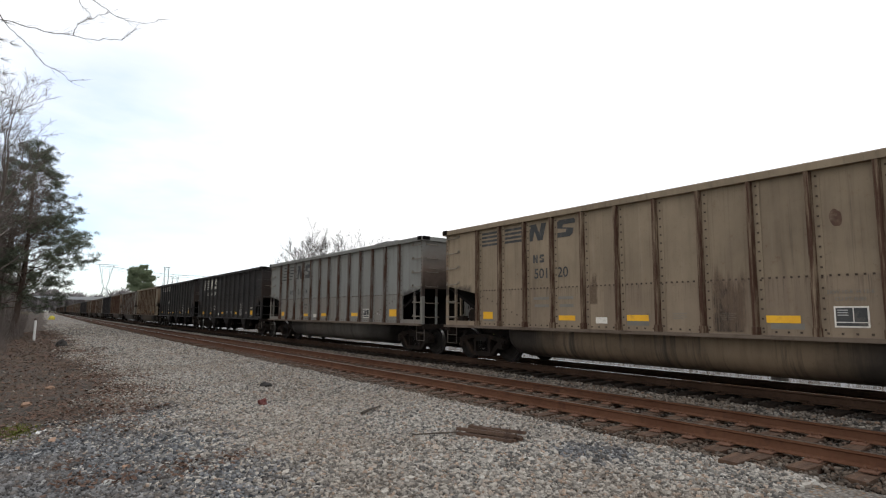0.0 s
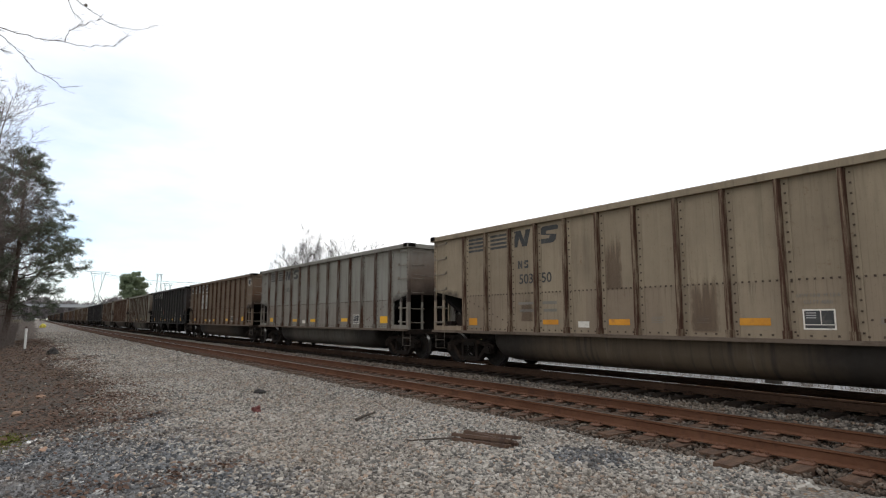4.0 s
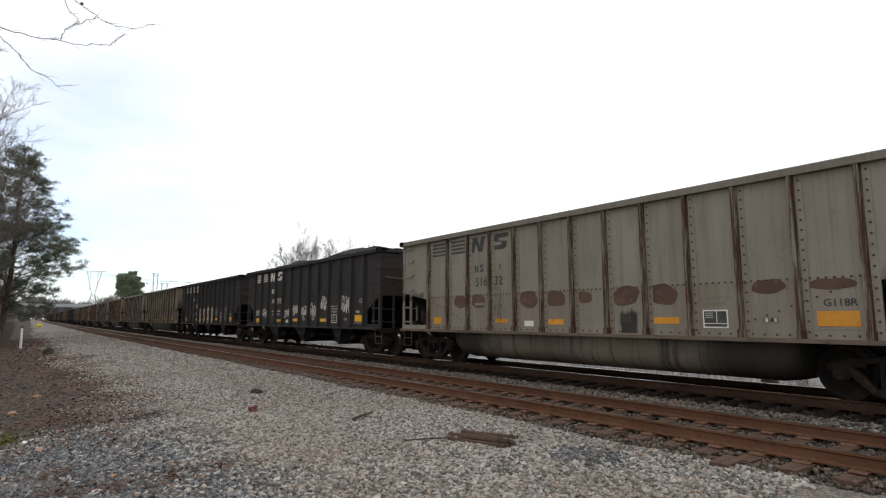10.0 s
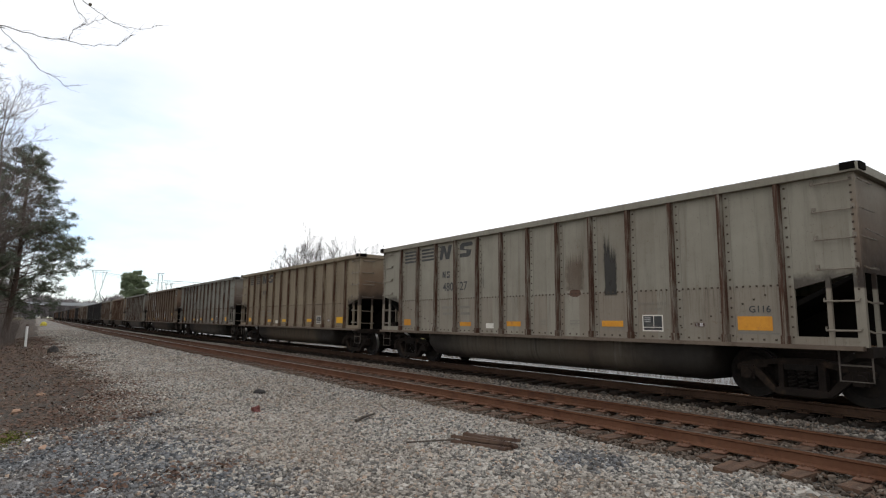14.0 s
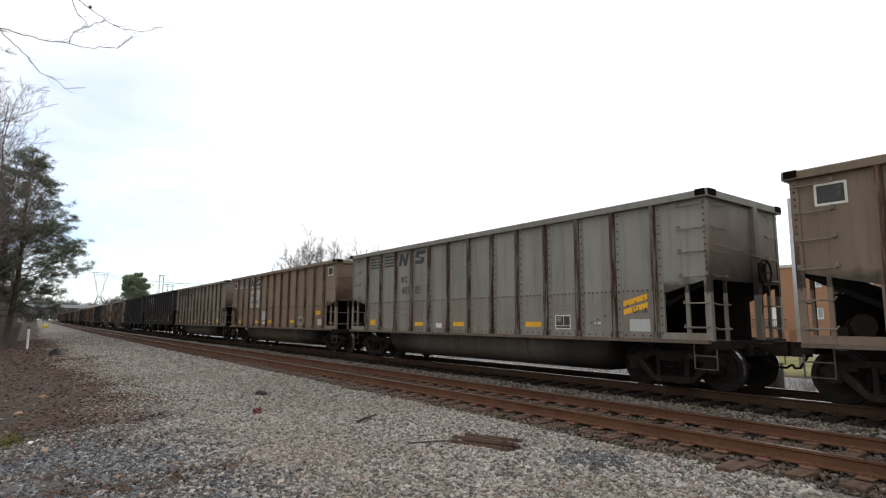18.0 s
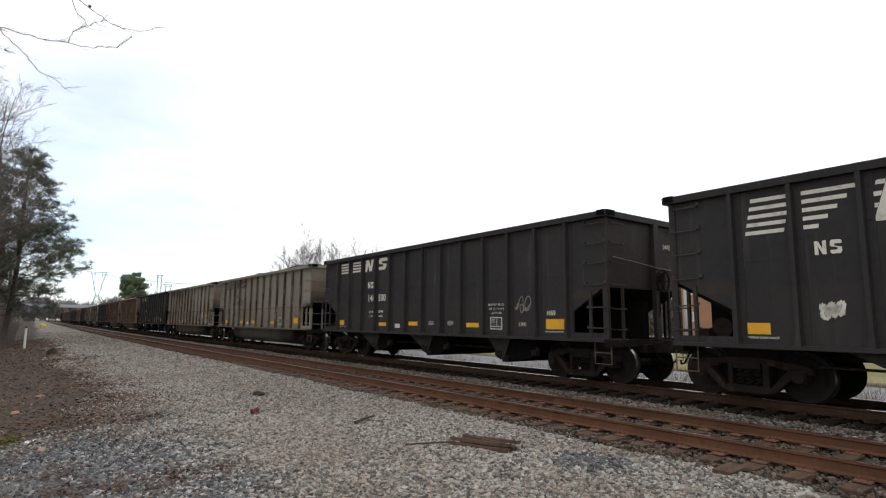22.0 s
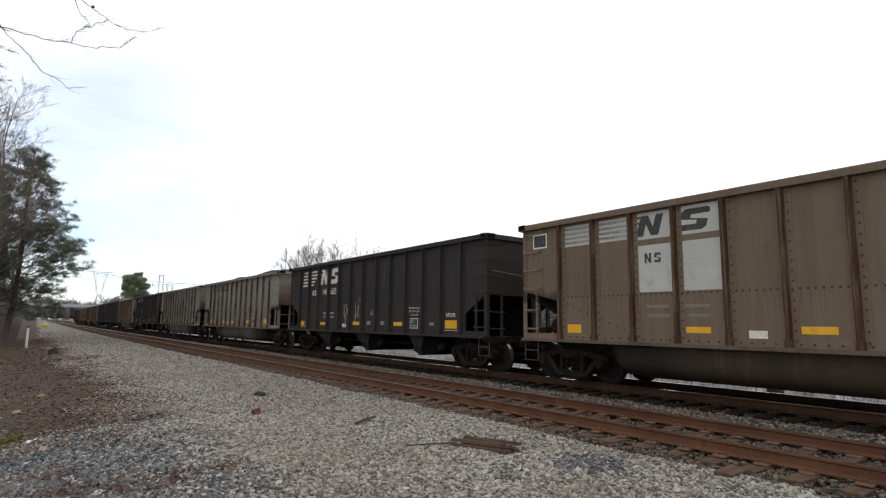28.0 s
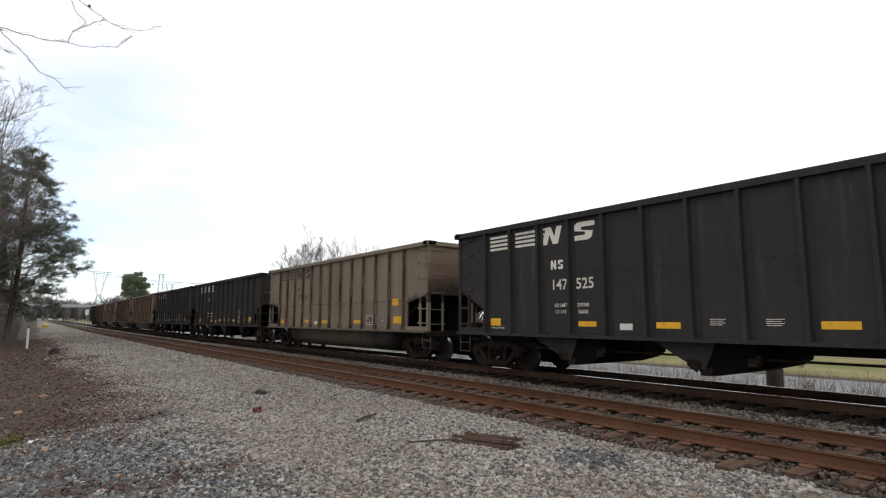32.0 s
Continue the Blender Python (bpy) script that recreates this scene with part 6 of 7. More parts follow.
def pine(name, x, y, h, r, seed, label, lean=(0, 0), reach=4.6, low=0.28, mat="needle", tufts=1.0, long=0.26, z=None, top_round=False):
    """A pine: a tall trunk, drooping limbs in loose tiers, brushes of needles towards their ends."""
    rng = random.Random(seed)
    t = thing(name, label, "tree", m=pose(x, y, (ground_z(x, y) if z is None else z) - 0.1))
    tr, lb, vs, fs = B(), B(), [], []
    axis = [Vector((lean[0] * f * h + 0.15 * math.sin(f * 5), lean[1] * f * h, f * h)) for f in [i / 8 for i in range(9)]]
    tube(tr, axis, r, 9, r * 0.18, cap=False)
    count = 46 if top_round else 92
    for i in range(count):
        f = low + (0.985 - low) * (i + rng.random() * 0.7) / count
        k = min(7, int(f * 8))
        p = axis[k].lerp(axis[k + 1], f * 8 - k)
        a = i * 2.4 + rng.uniform(-0.4, 0.4)
        if top_round:
            shape = math.sqrt(max(0.02, 1 - (2 * (f - low) / (1 - low) - 0.9) ** 2))
        else:
            shape = min(1.0, (1.04 - f) / 0.7) ** 0.75 * (0.38 + 0.62 * min(1.0, (f - low) / 0.24))
        length = reach * max(0.16, shape) * rng.uniform(0.65, 1.0)
        d = Vector((math.cos(a), math.sin(a), rng.uniform(-0.2, 0.55) + 0.5 * max(0, f - 0.7)))
        pts = [p]
        for s in range(1, 6):
            q = p + d * length * s / 5
            q.z += -0.05 * length * (s / 5) ** 2 + 0.22 * length * max(0, s / 5 - 0.6) + rng.gauss(0, 0.06)
            pts.append(q)
        tube(lb, pts, r * 0.26 * (1.1 - f), 4, 0.012, cap=False)
        for s in range(int((16 if top_round else 8) * tufts * max(0.35, length / reach))):
            g = rng.uniform(0.3 if top_round else 0.42, 1.0) ** 0.7
            j = min(4, int(g * 5))
            c = pts[j].lerp(pts[j + 1], g * 5 - j) + Vector((rng.gauss(0, 0.3), rng.gauss(0, 0.3), rng.gauss(0.0 if top_round else 0.12, 0.3 if top_round else 0.26))) * (0.5 + 0.16 * length)
            tuft(vs, fs, c, 0.42 if top_round else 0.3, rng, 18 if top_round else 36, long, 0.16 if top_round else 0.06)
            if rng.random() < 0.5:
                tube(lb, [pts[j], pts[j].lerp(c, 0.6), c], 0.016, 3, 0.006, cap=False)
    part("trunk", tr, M["pine_bark"], t, smooth=True)
    tagged(part("branchwork", lb, M["pine_bark"], t), kind="stuff")
    part("crown", from_lists("crown", vs, fs, M[mat]), M[mat], t, "tiers of dark green needle brushes")
    return t


pine("pine_tree", -0.9, 53.0, 14.9, 0.24, 61, "tall pine with dark green tiers of needles", lean=(0.05, 0), reach=5.7, low=0.15, tufts=4.2, long=0.27)
pine("pine_tree", -5.0, 66.0, 16.0, 0.24, 62, "tall pine behind the leafless trees", reach=4.2, low=0.45, tufts=1.6)
pine("pine_tree", -4.6, 47.0, 12.0, 0.2, 64, "pine among the leafless trees", reach=4.4, low=0.3, tufts=1.6)
pine("pine_tree", 26.6, 190.0, 16.2, 0.35, 63, "far round-topped pine beyond the train", reach=4.3, low=0.40, mat="needle_far", tufts=6.0, long=0.42, z=-0.8, top_round=True)


def overhang():
    """A tree beside the camera's place; its long twigs reach into the sky."""
    t = thing("overhanging_tree", "leafless tree with long thin overhanging branches", "tree", "bare trees", m=pose(-4.6, 11.5, -0.4))
    o = Vector((-4.6, 11.5, -0.4))
    rng = random.Random(8)
    part("trunk", tube(B(), [(0, 0, 0), (0.1, 0, 3), (0.0, 0.1, 6), (0.15, 0, 9.5), (0.1, 0.1, 12)], 0.2, 10, 0.09), M["bark"], t, smooth=True)

    def limb(pts, r, twigs):
        bm = B()
        pts = [Vector(p) - o for p in pts]
        fine = []
        for a, b in zip(pts, pts[1:]):
            for s in range(4):
                fine.append(a.lerp(b, s / 4) + Vector((rng.gauss(0, 0.012), rng.gauss(0, 0.012), rng.gauss(0, 0.012))))
        fine.append(pts[-1])
        tube(bm, fine, r * 0.72, 5, 0.003, cap=False)
        for i in range(twigs):
            k = rng.randrange(len(fine) // 4, len(fine) - 1)
            d = (fine[k + 1] - fine[k]).normalized()
            side = Vector((rng.gauss(0.2, 0.4), rng.gauss(0, 0.4), rng.gauss(0.1, 0.6)))
            q, e, ln = fine[k], (d + side * 0.8).normalized(), rng.uniform(0.06, 0.26)
            tube(bm, [q, q + e * ln * 0.5, q + (e + Vector((0.1, 0, 0.12))) * ln], 0.003, 3, 0.001, cap=False)
        part("limb", bm, M["twig"], t)

    limb([(-4.5, 11.5, 6.9), (-2.5, 11.2, 6.5), (-1.0, 11.0, 6.3), (-0.59, 11.0, 6.33), (-0.15, 11.0, 6.32), (0.23, 11.0, 6.36), (0.64, 11.0, 6.4), (0.97, 11.0, 6.51), (1.2, 11.0, 6.79)], 0.015, 36)
    limb([(0.25, 11.0, 6.37), (0.31, 11.0, 6.57), (0.46, 11.0, 6.73), (0.77, 11.0, 6.97)], 0.009, 24)
    limb([(-4.5, 11.5, 7.4), (-2.2, 11.2, 6.95), (-0.89, 11.0, 6.53), (-0.58, 11.0, 6.25), (-0.35, 11.0, 6.04), (-0.1, 11.0, 5.77), (0.09, 11.0, 5.68), (0.3, 11.0, 5.56), (0.47, 11.0, 5.64)], 0.011, 26)
    limb([(-4.5, 11.5, 9.0), (-2.0, 11.2, 8.4), (-0.25, 11.0, 7.57), (0.33, 11.0, 7.18), (0.63, 11.0, 7.03), (0.94, 11.0, 6.89), (1.3, 11.0, 6.92), (1.66, 11.0, 7.12)], 0.012, 24)
    limb([(0.2, 11.0, 7.25), (0.35, 11.0, 6.95), (0.52, 11.0, 6.75)], 0.01, 6)
    for x, z in ((0.52, 7.12), (0.02, 7.12), (1.06, 7.5)):
        bud = B()
        bmesh.ops.create_icosphere(bud, subdivisions=2, radius=0.028, matrix=pose(x + 4.6, 11.0 - 11.5, z + 0.4))
        for v in bud.verts:
            v.co += 0.006 * noise.noise_vector(v.co * 60)
        part("seed_ball", bud, M["bark"], t, "small dark seed ball")
    for k in range(11):
        y = rng.uniform(14, 24)
        f = y / 11.0
        z = 1.71 + rng.uniform(2.4, 4.6) * f
        x1 = rng.uniform(-0.72, -0.36) * f + 0.05 * (4.6 - (z - 1.71) / f)
        limb([(-4.4, 11.6, min(11.5, z * 0.9)), (-2.6 * f, y - 0.6, z + 0.1), (x1 - 0.8, y, z + 0.1), (x1, y, z + rng.uniform(-0.25, 0.15))], 0.006, 110)
    return t


overhang()

# ---- the distance ----
M["lattice"] = grained("hazy_grey_lattice_steel", (0.26, 0.28, 0.31), (0.33, 0.35, 0.38), 1, 0.8)
M["haze_wood"] = grained("hazy_far_woods", (0.20, 0.185, 0.19), (0.27, 0.25, 0.25), 0.08, 1.0)
M["haze_green"] = needles("hazy_evergreen", (0.1, 0.13, 0.09), (0.15, 0.19, 0.11))
M["haze_deck"] = grained("pale_far_concrete", (0.38, 0.4, 0.43), (0.45, 0.47, 0.5), 0.4, 0.9)


def tower(x, y, h, arms):
    """A lattice transmission tower with a V-shaped head."""
    t = thing("transmission_tower", "pale grey lattice power line tower far off", "tower", "power line", m=pose(x, y, -0.8))
    legs, web, head = B(), B(), B()
    w = h * 0.13
    waist = h * 0.55
    for sx in (-1, 1):
        for sy in (-1, 1):
            tube(legs, [(sx * w, sy * w, 0), (sx * w * 0.22, sy * w * 0.22, waist)], 0.22, 4)
    for i in range(6):
        z0, z1 = waist * i / 6, waist * (i + 1) / 6
        a, b = w * (1 - 0.78 * i / 6), w * (1 - 0.78 * (i + 1) / 6)
        for sy in (-1, 1):
            tube(web, [(-a, sy * a, z0), (b, sy * b, z1)], 0.12, 3)
            tube(web, [(a, sy * a, z0), (-b, sy * b, z1)], 0.12, 3)
    for s in (-1, 1):
        tube(head, [(s * w * 0.2, 0, waist), (s * arms * 0.62, 0, h)], 0.26, 4)
        tube(head, [(s * w * 0.5, 0, waist + 2.5), (s * arms * 0.3, 0, h)], 0.14, 3)
    tube(head, [(-arms, 0, h), (arms, 0, h)], 0.26, 4)
    tube(head, [(-arms * 0.7, 0, h - 1.4), (arms * 0.7, 0, h - 1.4)], 0.14, 3)
    part("leg_frame", legs, M["lattice"], t)
    tagged(part("bracing", web, M["lattice"], t), kind="stuff")
    part("head", head, M["lattice"], t)
    return t


tower(50, 545, 41.5, 8.5)
tower(86, 487, 37.5, 2.6)
tower(95, 500, 31, 4.0)
for i, (dx, z) in enumerate(((-7, 40), (0, 40.3), (7, 40), (-5, 38.6))):
    pts = [(50 + dx * 0.7 + (150 + dx) * s / 12, 545 - 150 * s / 12, z - 0.8 - 9 * (1 - (2 * s / 12 - 1) ** 2)) for s in range(13)]
    simple("power_line", tube(B(), pts, 0.09, 3), M["lattice"], "thin power line wire between far towers", "wire", group="power line")


def woods(name, runs, h, seed, mat, label, step=1.6, n=26):
    """A far belt of trees: trunks with sprays of fine branches."""
    rng = random.Random(seed)
    vs, fs = [], []
    for (x0, y0), (x1, y1), depth in runs:
        count = int(math.hypot(x1 - x0, y1 - y0) / step)
        for i in range(count):
            f = i / count
            x, y = x0 + (x1 - x0) * f + rng.uniform(-1, 1) * depth, y0 + (y1 - y0) * f + rng.uniform(-1, 1) * depth
            hh = h * rng.uniform(0.65, 1.15) * (0.85 + 0.3 * noise.noise(Vector((x * 0.03, y * 0.03, 2))))
            for _ in range(n):
                a, e = rng.uniform(0, 6.28), rng.uniform(0.15, 0.95)
                p = Vector((x + rng.gauss(0, 0.5), y + rng.gauss(0, 0.5), hh * e * 0.75 - 1))
                q = p + Vector((math.cos(a) * hh * 0.16, math.sin(a) * hh * 0.16, hh * rng.uniform(0.08, 0.28)))
                s = Vector((-math.sin(a + 1), math.cos(a + 1), 0.15)) * hh * 0.03
                k = len(vs)
                vs.extend([tuple(p - s), tuple(p + s), tuple(q)])
                fs.append((k, k + 1, k + 2))
            k = len(vs)
            vs.extend([(x - 0.2, y, -1), (x + 0.2, y, -1), (x, y, hh * 0.9)])
            fs.append((k, k + 1, k + 2))
    return tagged(new(name, from_lists(name, vs, fs, mat)), label, "woods", kind="stuff")


woods("far_woods", [((-70, 640), (190, 600), 14), ((-12, 400), (-30, 640), 8), ((70, 430), (150, 600), 14)], 27, 71, M["haze_wood"], "hazy leafless woods on the horizon", 0.5, 60)
woods("edge_woods", [((-8, 120), (-9, 420), 3.5)], 13, 72, M["far_twig"], "leafless woods along the line", 0.5, 60)
woods("near_edge_woods", [((-3.8, 84), (-7, 210), 1.2)], 5, 76, M["twig"], "low leafless thicket along the line", 0.35, 40)
woods("side_woods", [((80, -40), (95, 330), 12)], 11, 73, M["far_twig"], "leafless woods behind the field", 0.8, 60)
woods("far_evergreens", [((66, 560), (150, 590), 10)], 17, 74, M["haze_green"], "far evergreen trees on the horizon", 2.5, 40)
woods("green_shrub", [((27.5, 205), (33, 222), 2.0)], 6, 75, M["haze_green"], "light green shrub beside the far track", 0.3, 60)

bridge = thing("road_overpass", "pale concrete road overpass across the line", "bridge", m=pose(20, 405, 0))
deck = B()
box(deck, -20, 60, -4, 4, 8.6, 9.6)
part("deck", deck, M["haze_deck"], bridge)
for s in (-1, 1):
    par = B()
    box(par, -20, 60, s * 4 - 0.15, s * 4 + 0.15, 9.6, 10.3)
    part("parapet", par, M["haze_deck"], bridge)
for x in (-16, 34):
    pier = B()
    box(pier, x - 0.5, x + 0.5, -3, 3, -1, 8.6)
    part("pier", pier, M["haze_wood"], bridge)
cab = thing("signal_mast", "small white trackside signal far ahead", "signal", m=pose(20.5, 262, 0))
part("mast", tube(B(), [(0, 0, 0), (0, 0, 5)], 0.12, 8), M["galvanised"], cab)
hd = B()
box(hd, -0.6, 0.6, -0.3, 0.3, 3.2, 5.4)
part("signal_head", hd, M["white_frame"], cab, bevel=0.05)

# ---- things on the gravel ----
def grounded(x, y, lift=0.0):
    return ground_z(x, y) + lift


M["marker_white"] = grained("white_plastic_marker", (0.66, 0.66, 0.64), (0.76, 0.76, 0.74), 5, 0.5)
M["dark_cap"] = grained("dark_marker_cap", (0.05, 0.03, 0.025), (0.08, 0.05, 0.04), 5, 0.7)
M["yellow_plain"] = grained("yellow_plastic", (0.5, 0.42, 0.04), (0.6, 0.5, 0.07), 4, 0.6)
M["red_plain"] = grained("faded_red_plastic", (0.085, 0.018, 0.015), (0.15, 0.03, 0.024), 9, 0.6, c=(0.05, 0.03, 0.03))
M["dark_stone"] = grained("dark_stone", (0.022, 0.02, 0.019), (0.05, 0.045, 0.042), 7, 0.95, 0.5, 0.02)
M["bar_rust"] = grained("rusty_splice_bar", (0.06, 0.036, 0.025), (0.13, 0.078, 0.052), 7, 0.85, 0.3, 0.004, c=(0.04, 0.022, 0.016))
M["driftwood"] = grained("weathered_grey_stick", (0.05, 0.04, 0.032), (0.1, 0.082, 0.068), 6, 0.95, 0.5, 0.006)

post = thing("marker_post", "thin white marker post with a dark top", "post", m=pose(0.40, 43.7, grounded(0.4, 43.7, -0.1)))
part("post", tube(B(), [(0, 0, 0), (0, 0, 1.36)], 0.07, 10, 0.065), M["marker_white"], post)
part("cap", tube(B(), [(0, 0, 1.36), (0, 0, 1.48)], 0.085, 10, 0.06), M["dark_cap"], post)


def lump(name, x, y, sx, sy, sz, mat, label, category, seed, rough=0.35, sub=3):
    bm = B()
    bmesh.ops.create_icosphere(bm, subdivisions=sub, radius=1.0)
    for v in bm.verts:
        k = 1 + rough * noise.noise(v.co * 1.3 + Vector((seed, 0, 0))) + 0.4 * rough * noise.noise(v.co * 3.5 + Vector((0, seed, 0)))
        v.co = Vector((v.co.x * sx * k, v.co.y * sy * k, max(v.co.z, -0.45) * sz * k))
    return simple(name, bm, mat, label, category, m=pose(x, y, grounded(x, y, sz * 0.35), 0, 0, seed * 40 % 360))


lump("dark_rock", 1.45, 34.0, 0.26, 0.22, 0.26, M["dark_stone"], "dark angular rock on the gravel edge", "rock", 1)
lump("red_scrap", 3.73, 10.84, 0.1, 0.08, 0.11, M["red_plain"], "crumpled dark red scrap on the gravel", "scrap", 2, 0.6)
lump("dark_rock", 4.7, 13.5, 0.18, 0.1, 0.08, M["dark_stone"], "flat dark stone on the gravel", "rock", 3)
lump("pale_rock", 0.83, 7.12, 0.085, 0.06, 0.03, M["patch"], "pale flat stone among the gravel", "rock", 9)
lump("dark_rock", 1.14, 11.65, 0.07, 0.06, 0.06, M["dark_stone"], "small dark stone at the edge of the earth", "rock", 10)
lump("pale_rock", 0.42, 10.05, 0.13, 0.06, 0.03, M["mortar"], "flat tan stone among the gravel", "rock", 11)
lump("pale_rock", 0.55, 16.6, 0.09, 0.07, 0.05, M["mortar"], "pale stone on brown earth", "rock", 4)
lump("pale_rock", 0.1, 14.2, 0.1, 0.08, 0.06, M["mortar"], "tan stone on brown earth", "rock", 5)
lump("white_scrap", 0.3, 10.9, 0.12, 0.05, 0.02, M["marker_white"], "flat white scrap on the gravel", "scrap", 6)
lump("pale_rock", 1.05, 7.6, 0.06, 0.05, 0.03, M["mortar"], "pale flat stone among the gravel", "rock", 7)
yel = lump("yellow_marker", 3.9, 140, 0.6, 0.5, 0.55, M["yellow_plain"], "small yellow object far along the line", "marker", 8)

M["moss"] = needles("yellow_green_moss", (0.07, 0.08, 0.012), (0.15, 0.15, 0.03))
mv, mf, rngm = [], [], random.Random(5)
for _ in range(500):
    x, y = -0.1 + rngm.gauss(0, 0.16), 11.25 + rngm.gauss(0, 0.3)
    tuft(mv, mf, Vector((x, y, ground_z(x, y) + 0.02)), 0.05, rngm, 3, 0.04, 0.2)
tagged(new("moss_patch", from_lists("moss_patch", mv, mf, M["moss"])), "yellow-green moss on the earth beside the gravel", "moss", kind="stuff")


def heap_spot(x0, y0, rx, ry, turn):
    """A low drift of dark twigs and bark on the gravel."""
    def area(rng):
        a, q = rng.gauss(0, rx), rng.gauss(0, ry)
        return x0 + a * math.cos(turn) - q * math.sin(turn), y0 + a * math.sin(turn) + q * math.cos(turn)
    return area


for k, (x, y, rx, ry, turn) in enumerate(((1.85, 11.3, 0.28, 0.07, 0.75), (1.95, 9.6, 0.3, 0.06, 0.4), (1.35, 21.5, 0.35, 0.3, 0.5), (0.9, 26.5, 0.4, 0.8, 0.0))):
    weeds("twig_drift", 260, heap_spot(x, y, rx, ry, turn), 0.02, 0.09, M["dark_twig"], "low drift of dark twigs on the gravel", 90 + k, 0.8, 0.006)

# the stack of rusty splice bars
pile = thing("splice_bar_stack", "stack of rusty steel splice bars on the gravel", "scrap metal", m=pose(5.47, 6.16, grounded(5.47, 6.16, 0.02), 0, 0, -78))
rngp = random.Random(12)
for i, (u, z, yaw, mat) in enumerate(((-0.24, 0.0, 7, "bar_rust"), (-0.12, 0.0, -3, "bar_rust"), (0.0, 0.0, 2, "bar_rust"), (0.13, 0.0, -6, "bar_rust"), (-0.17, 0.052, 9, "bar_rust"), (-0.04, 0.056, -9, "bar_rust"), (0.09, 0.052, 12, "bar_rust"))):
    bm = B()
    prism(bm, [(-0.042, 0.0), (0.042, 0.0), (0.046, 0.016), (0.016, 0.026), (0.018, 0.038), (-0.036, 0.042)], "x", -0.44, 0.44)
    for k in range(6):
        prism(bm, [(0.012 * math.cos(a) - 0.01, 0.012 * math.sin(a) + 0.047) for a in [j * math.pi / 3 for j in range(6)]], "x", -0.4 + 0.15 * k, -0.385 + 0.15 * k)
    part("splice_bar", bm, M[mat], pile, m=pose(rngp.uniform(-0.05, 0.05), u, z + 0.005, 0, 0, yaw), bevel=0.004)

stick = tube(B(), [(4.72, 8.72, grounded(4.72, 8.72, 0.06)), (4.95, 8.9, grounded(4.95, 8.9, 0.075)), (5.36, 9.2, grounded(5.36, 9.2, 0.06))], 0.03, 6, 0.016)
simple("stick", stick, M["driftwood"], "dark broken stick on the gravel", "stick")
stick = tube(B(), [(4.45, 6.75, grounded(4.45, 6.75, 0.05)), (4.8, 6.62, grounded(4.8, 6.62, 0.055)), (5.12, 6.5, grounded(5.12, 6.5, 0.06))], 0.011, 6, 0.015)
simple("stick", stick, M["driftwood"], "thin dark stick beside the splice bars", "stick")
slab = B()
box(slab, -0.3, 0.3, -0.11, 0.11, -0.04, 0.03)
simple("timber_offcut", slab, M["tie"], "grey-brown timber offcut beside the ties", "timber", m=pose(7.0, 3.5, grounded(7.0, 3.5, 0.03), 3, 2, 8), bevel=0.008)


# ---- loose ballast ----
def stones(name, spots, label, parent=None, mat="ballast", small=False):
    """Crushed stones, each a jittered block that lies rather flat, joined into one mesh; small: eight-sided ones."""
    rng = np.random.default_rng(len(spots))
    n = len(spots)
    if small:
        base = np.array([(1, 0, 0), (-1, 0, 0), (0, 1, 0), (0, -1, 0), (0, 0, 1), (0, 0, -1)], float) * 1.15
        sides = np.array([(0, 2, 4), (2, 1, 4), (1, 3, 4), (3, 0, 4), (2, 0, 5), (1, 2, 5), (3, 1, 5), (0, 3, 5)])
        v = base[None] * rng.uniform(0.7, 1.1, (n, 6, 1)) + rng.uniform(-0.3, 0.3, (n, 6, 3))
    else:
        base = np.array([(x, y, z) for x in (-1, 1) for y in (-1, 1) for z in (-1, 1)], float)
        sides = np.array([(0, 1, 3, 2), (4, 6, 7, 5), (0, 4, 5, 1), (2, 3, 7, 6), (0, 2, 6, 4), (1, 5, 7, 3)])
        v = base[None] * rng.uniform(0.45, 1.0, (n, 8, 3))
    v *= (spots[:, 3:4] * rng.uniform(0.65, 1.35, (n, 3)) * np.array([1.2, 1.0, 0.62]))[:, None, :]
    yaw, tip = rng.uniform(0, 2 * math.pi, n), rng.normal(0, 0.45, (n, 2))
    q = np.stack([np.cos(yaw / 2), tip[:, 0] * 0.5, tip[:, 1] * 0.5, np.sin(yaw / 2)], 1)
    q /= np.linalg.norm(q, axis=1)[:, None]
    w, x, y, z = q.T
    rot = np.stack([np.stack([1 - 2 * (y * y + z * z), 2 * (x * y - w * z), 2 * (x * z + w * y)], -1),
                    np.stack([2 * (x * y + w * z), 1 - 2 * (x * x + z * z), 2 * (y * z - w * x)], -1),
                    np.stack([2 * (x * z - w * y), 2 * (y * z + w * x), 1 - 2 * (x * x + y * y)], -1)], 1)
    v = np.einsum("nij,nkj->nki", rot, v) + spots[:, None, :3]
    k, corners = len(base), sides.size
    me = bpy.data.meshes.new(name)
    me.vertices.add(n * k)
    me.vertices.foreach_set("co", v.astype(np.float32).ravel())
    me.loops.add(n * corners)
    me.loops.foreach_set("vertex_index", (sides[None] + k * np.arange(n)[:, None, None]).astype(np.int32).ravel())
    me.polygons.add(n * len(sides))
    me.polygons.foreach_set("loop_start", np.arange(0, n * corners, sides.shape[1], dtype=np.int32))
    me.update(calc_edges=True)
    me.materials.append(M[mat])
    ob = new(name, me)
    if parent:
        ob.parent = parent
    return tagged(ob, label, "gravel", kind="stuff")


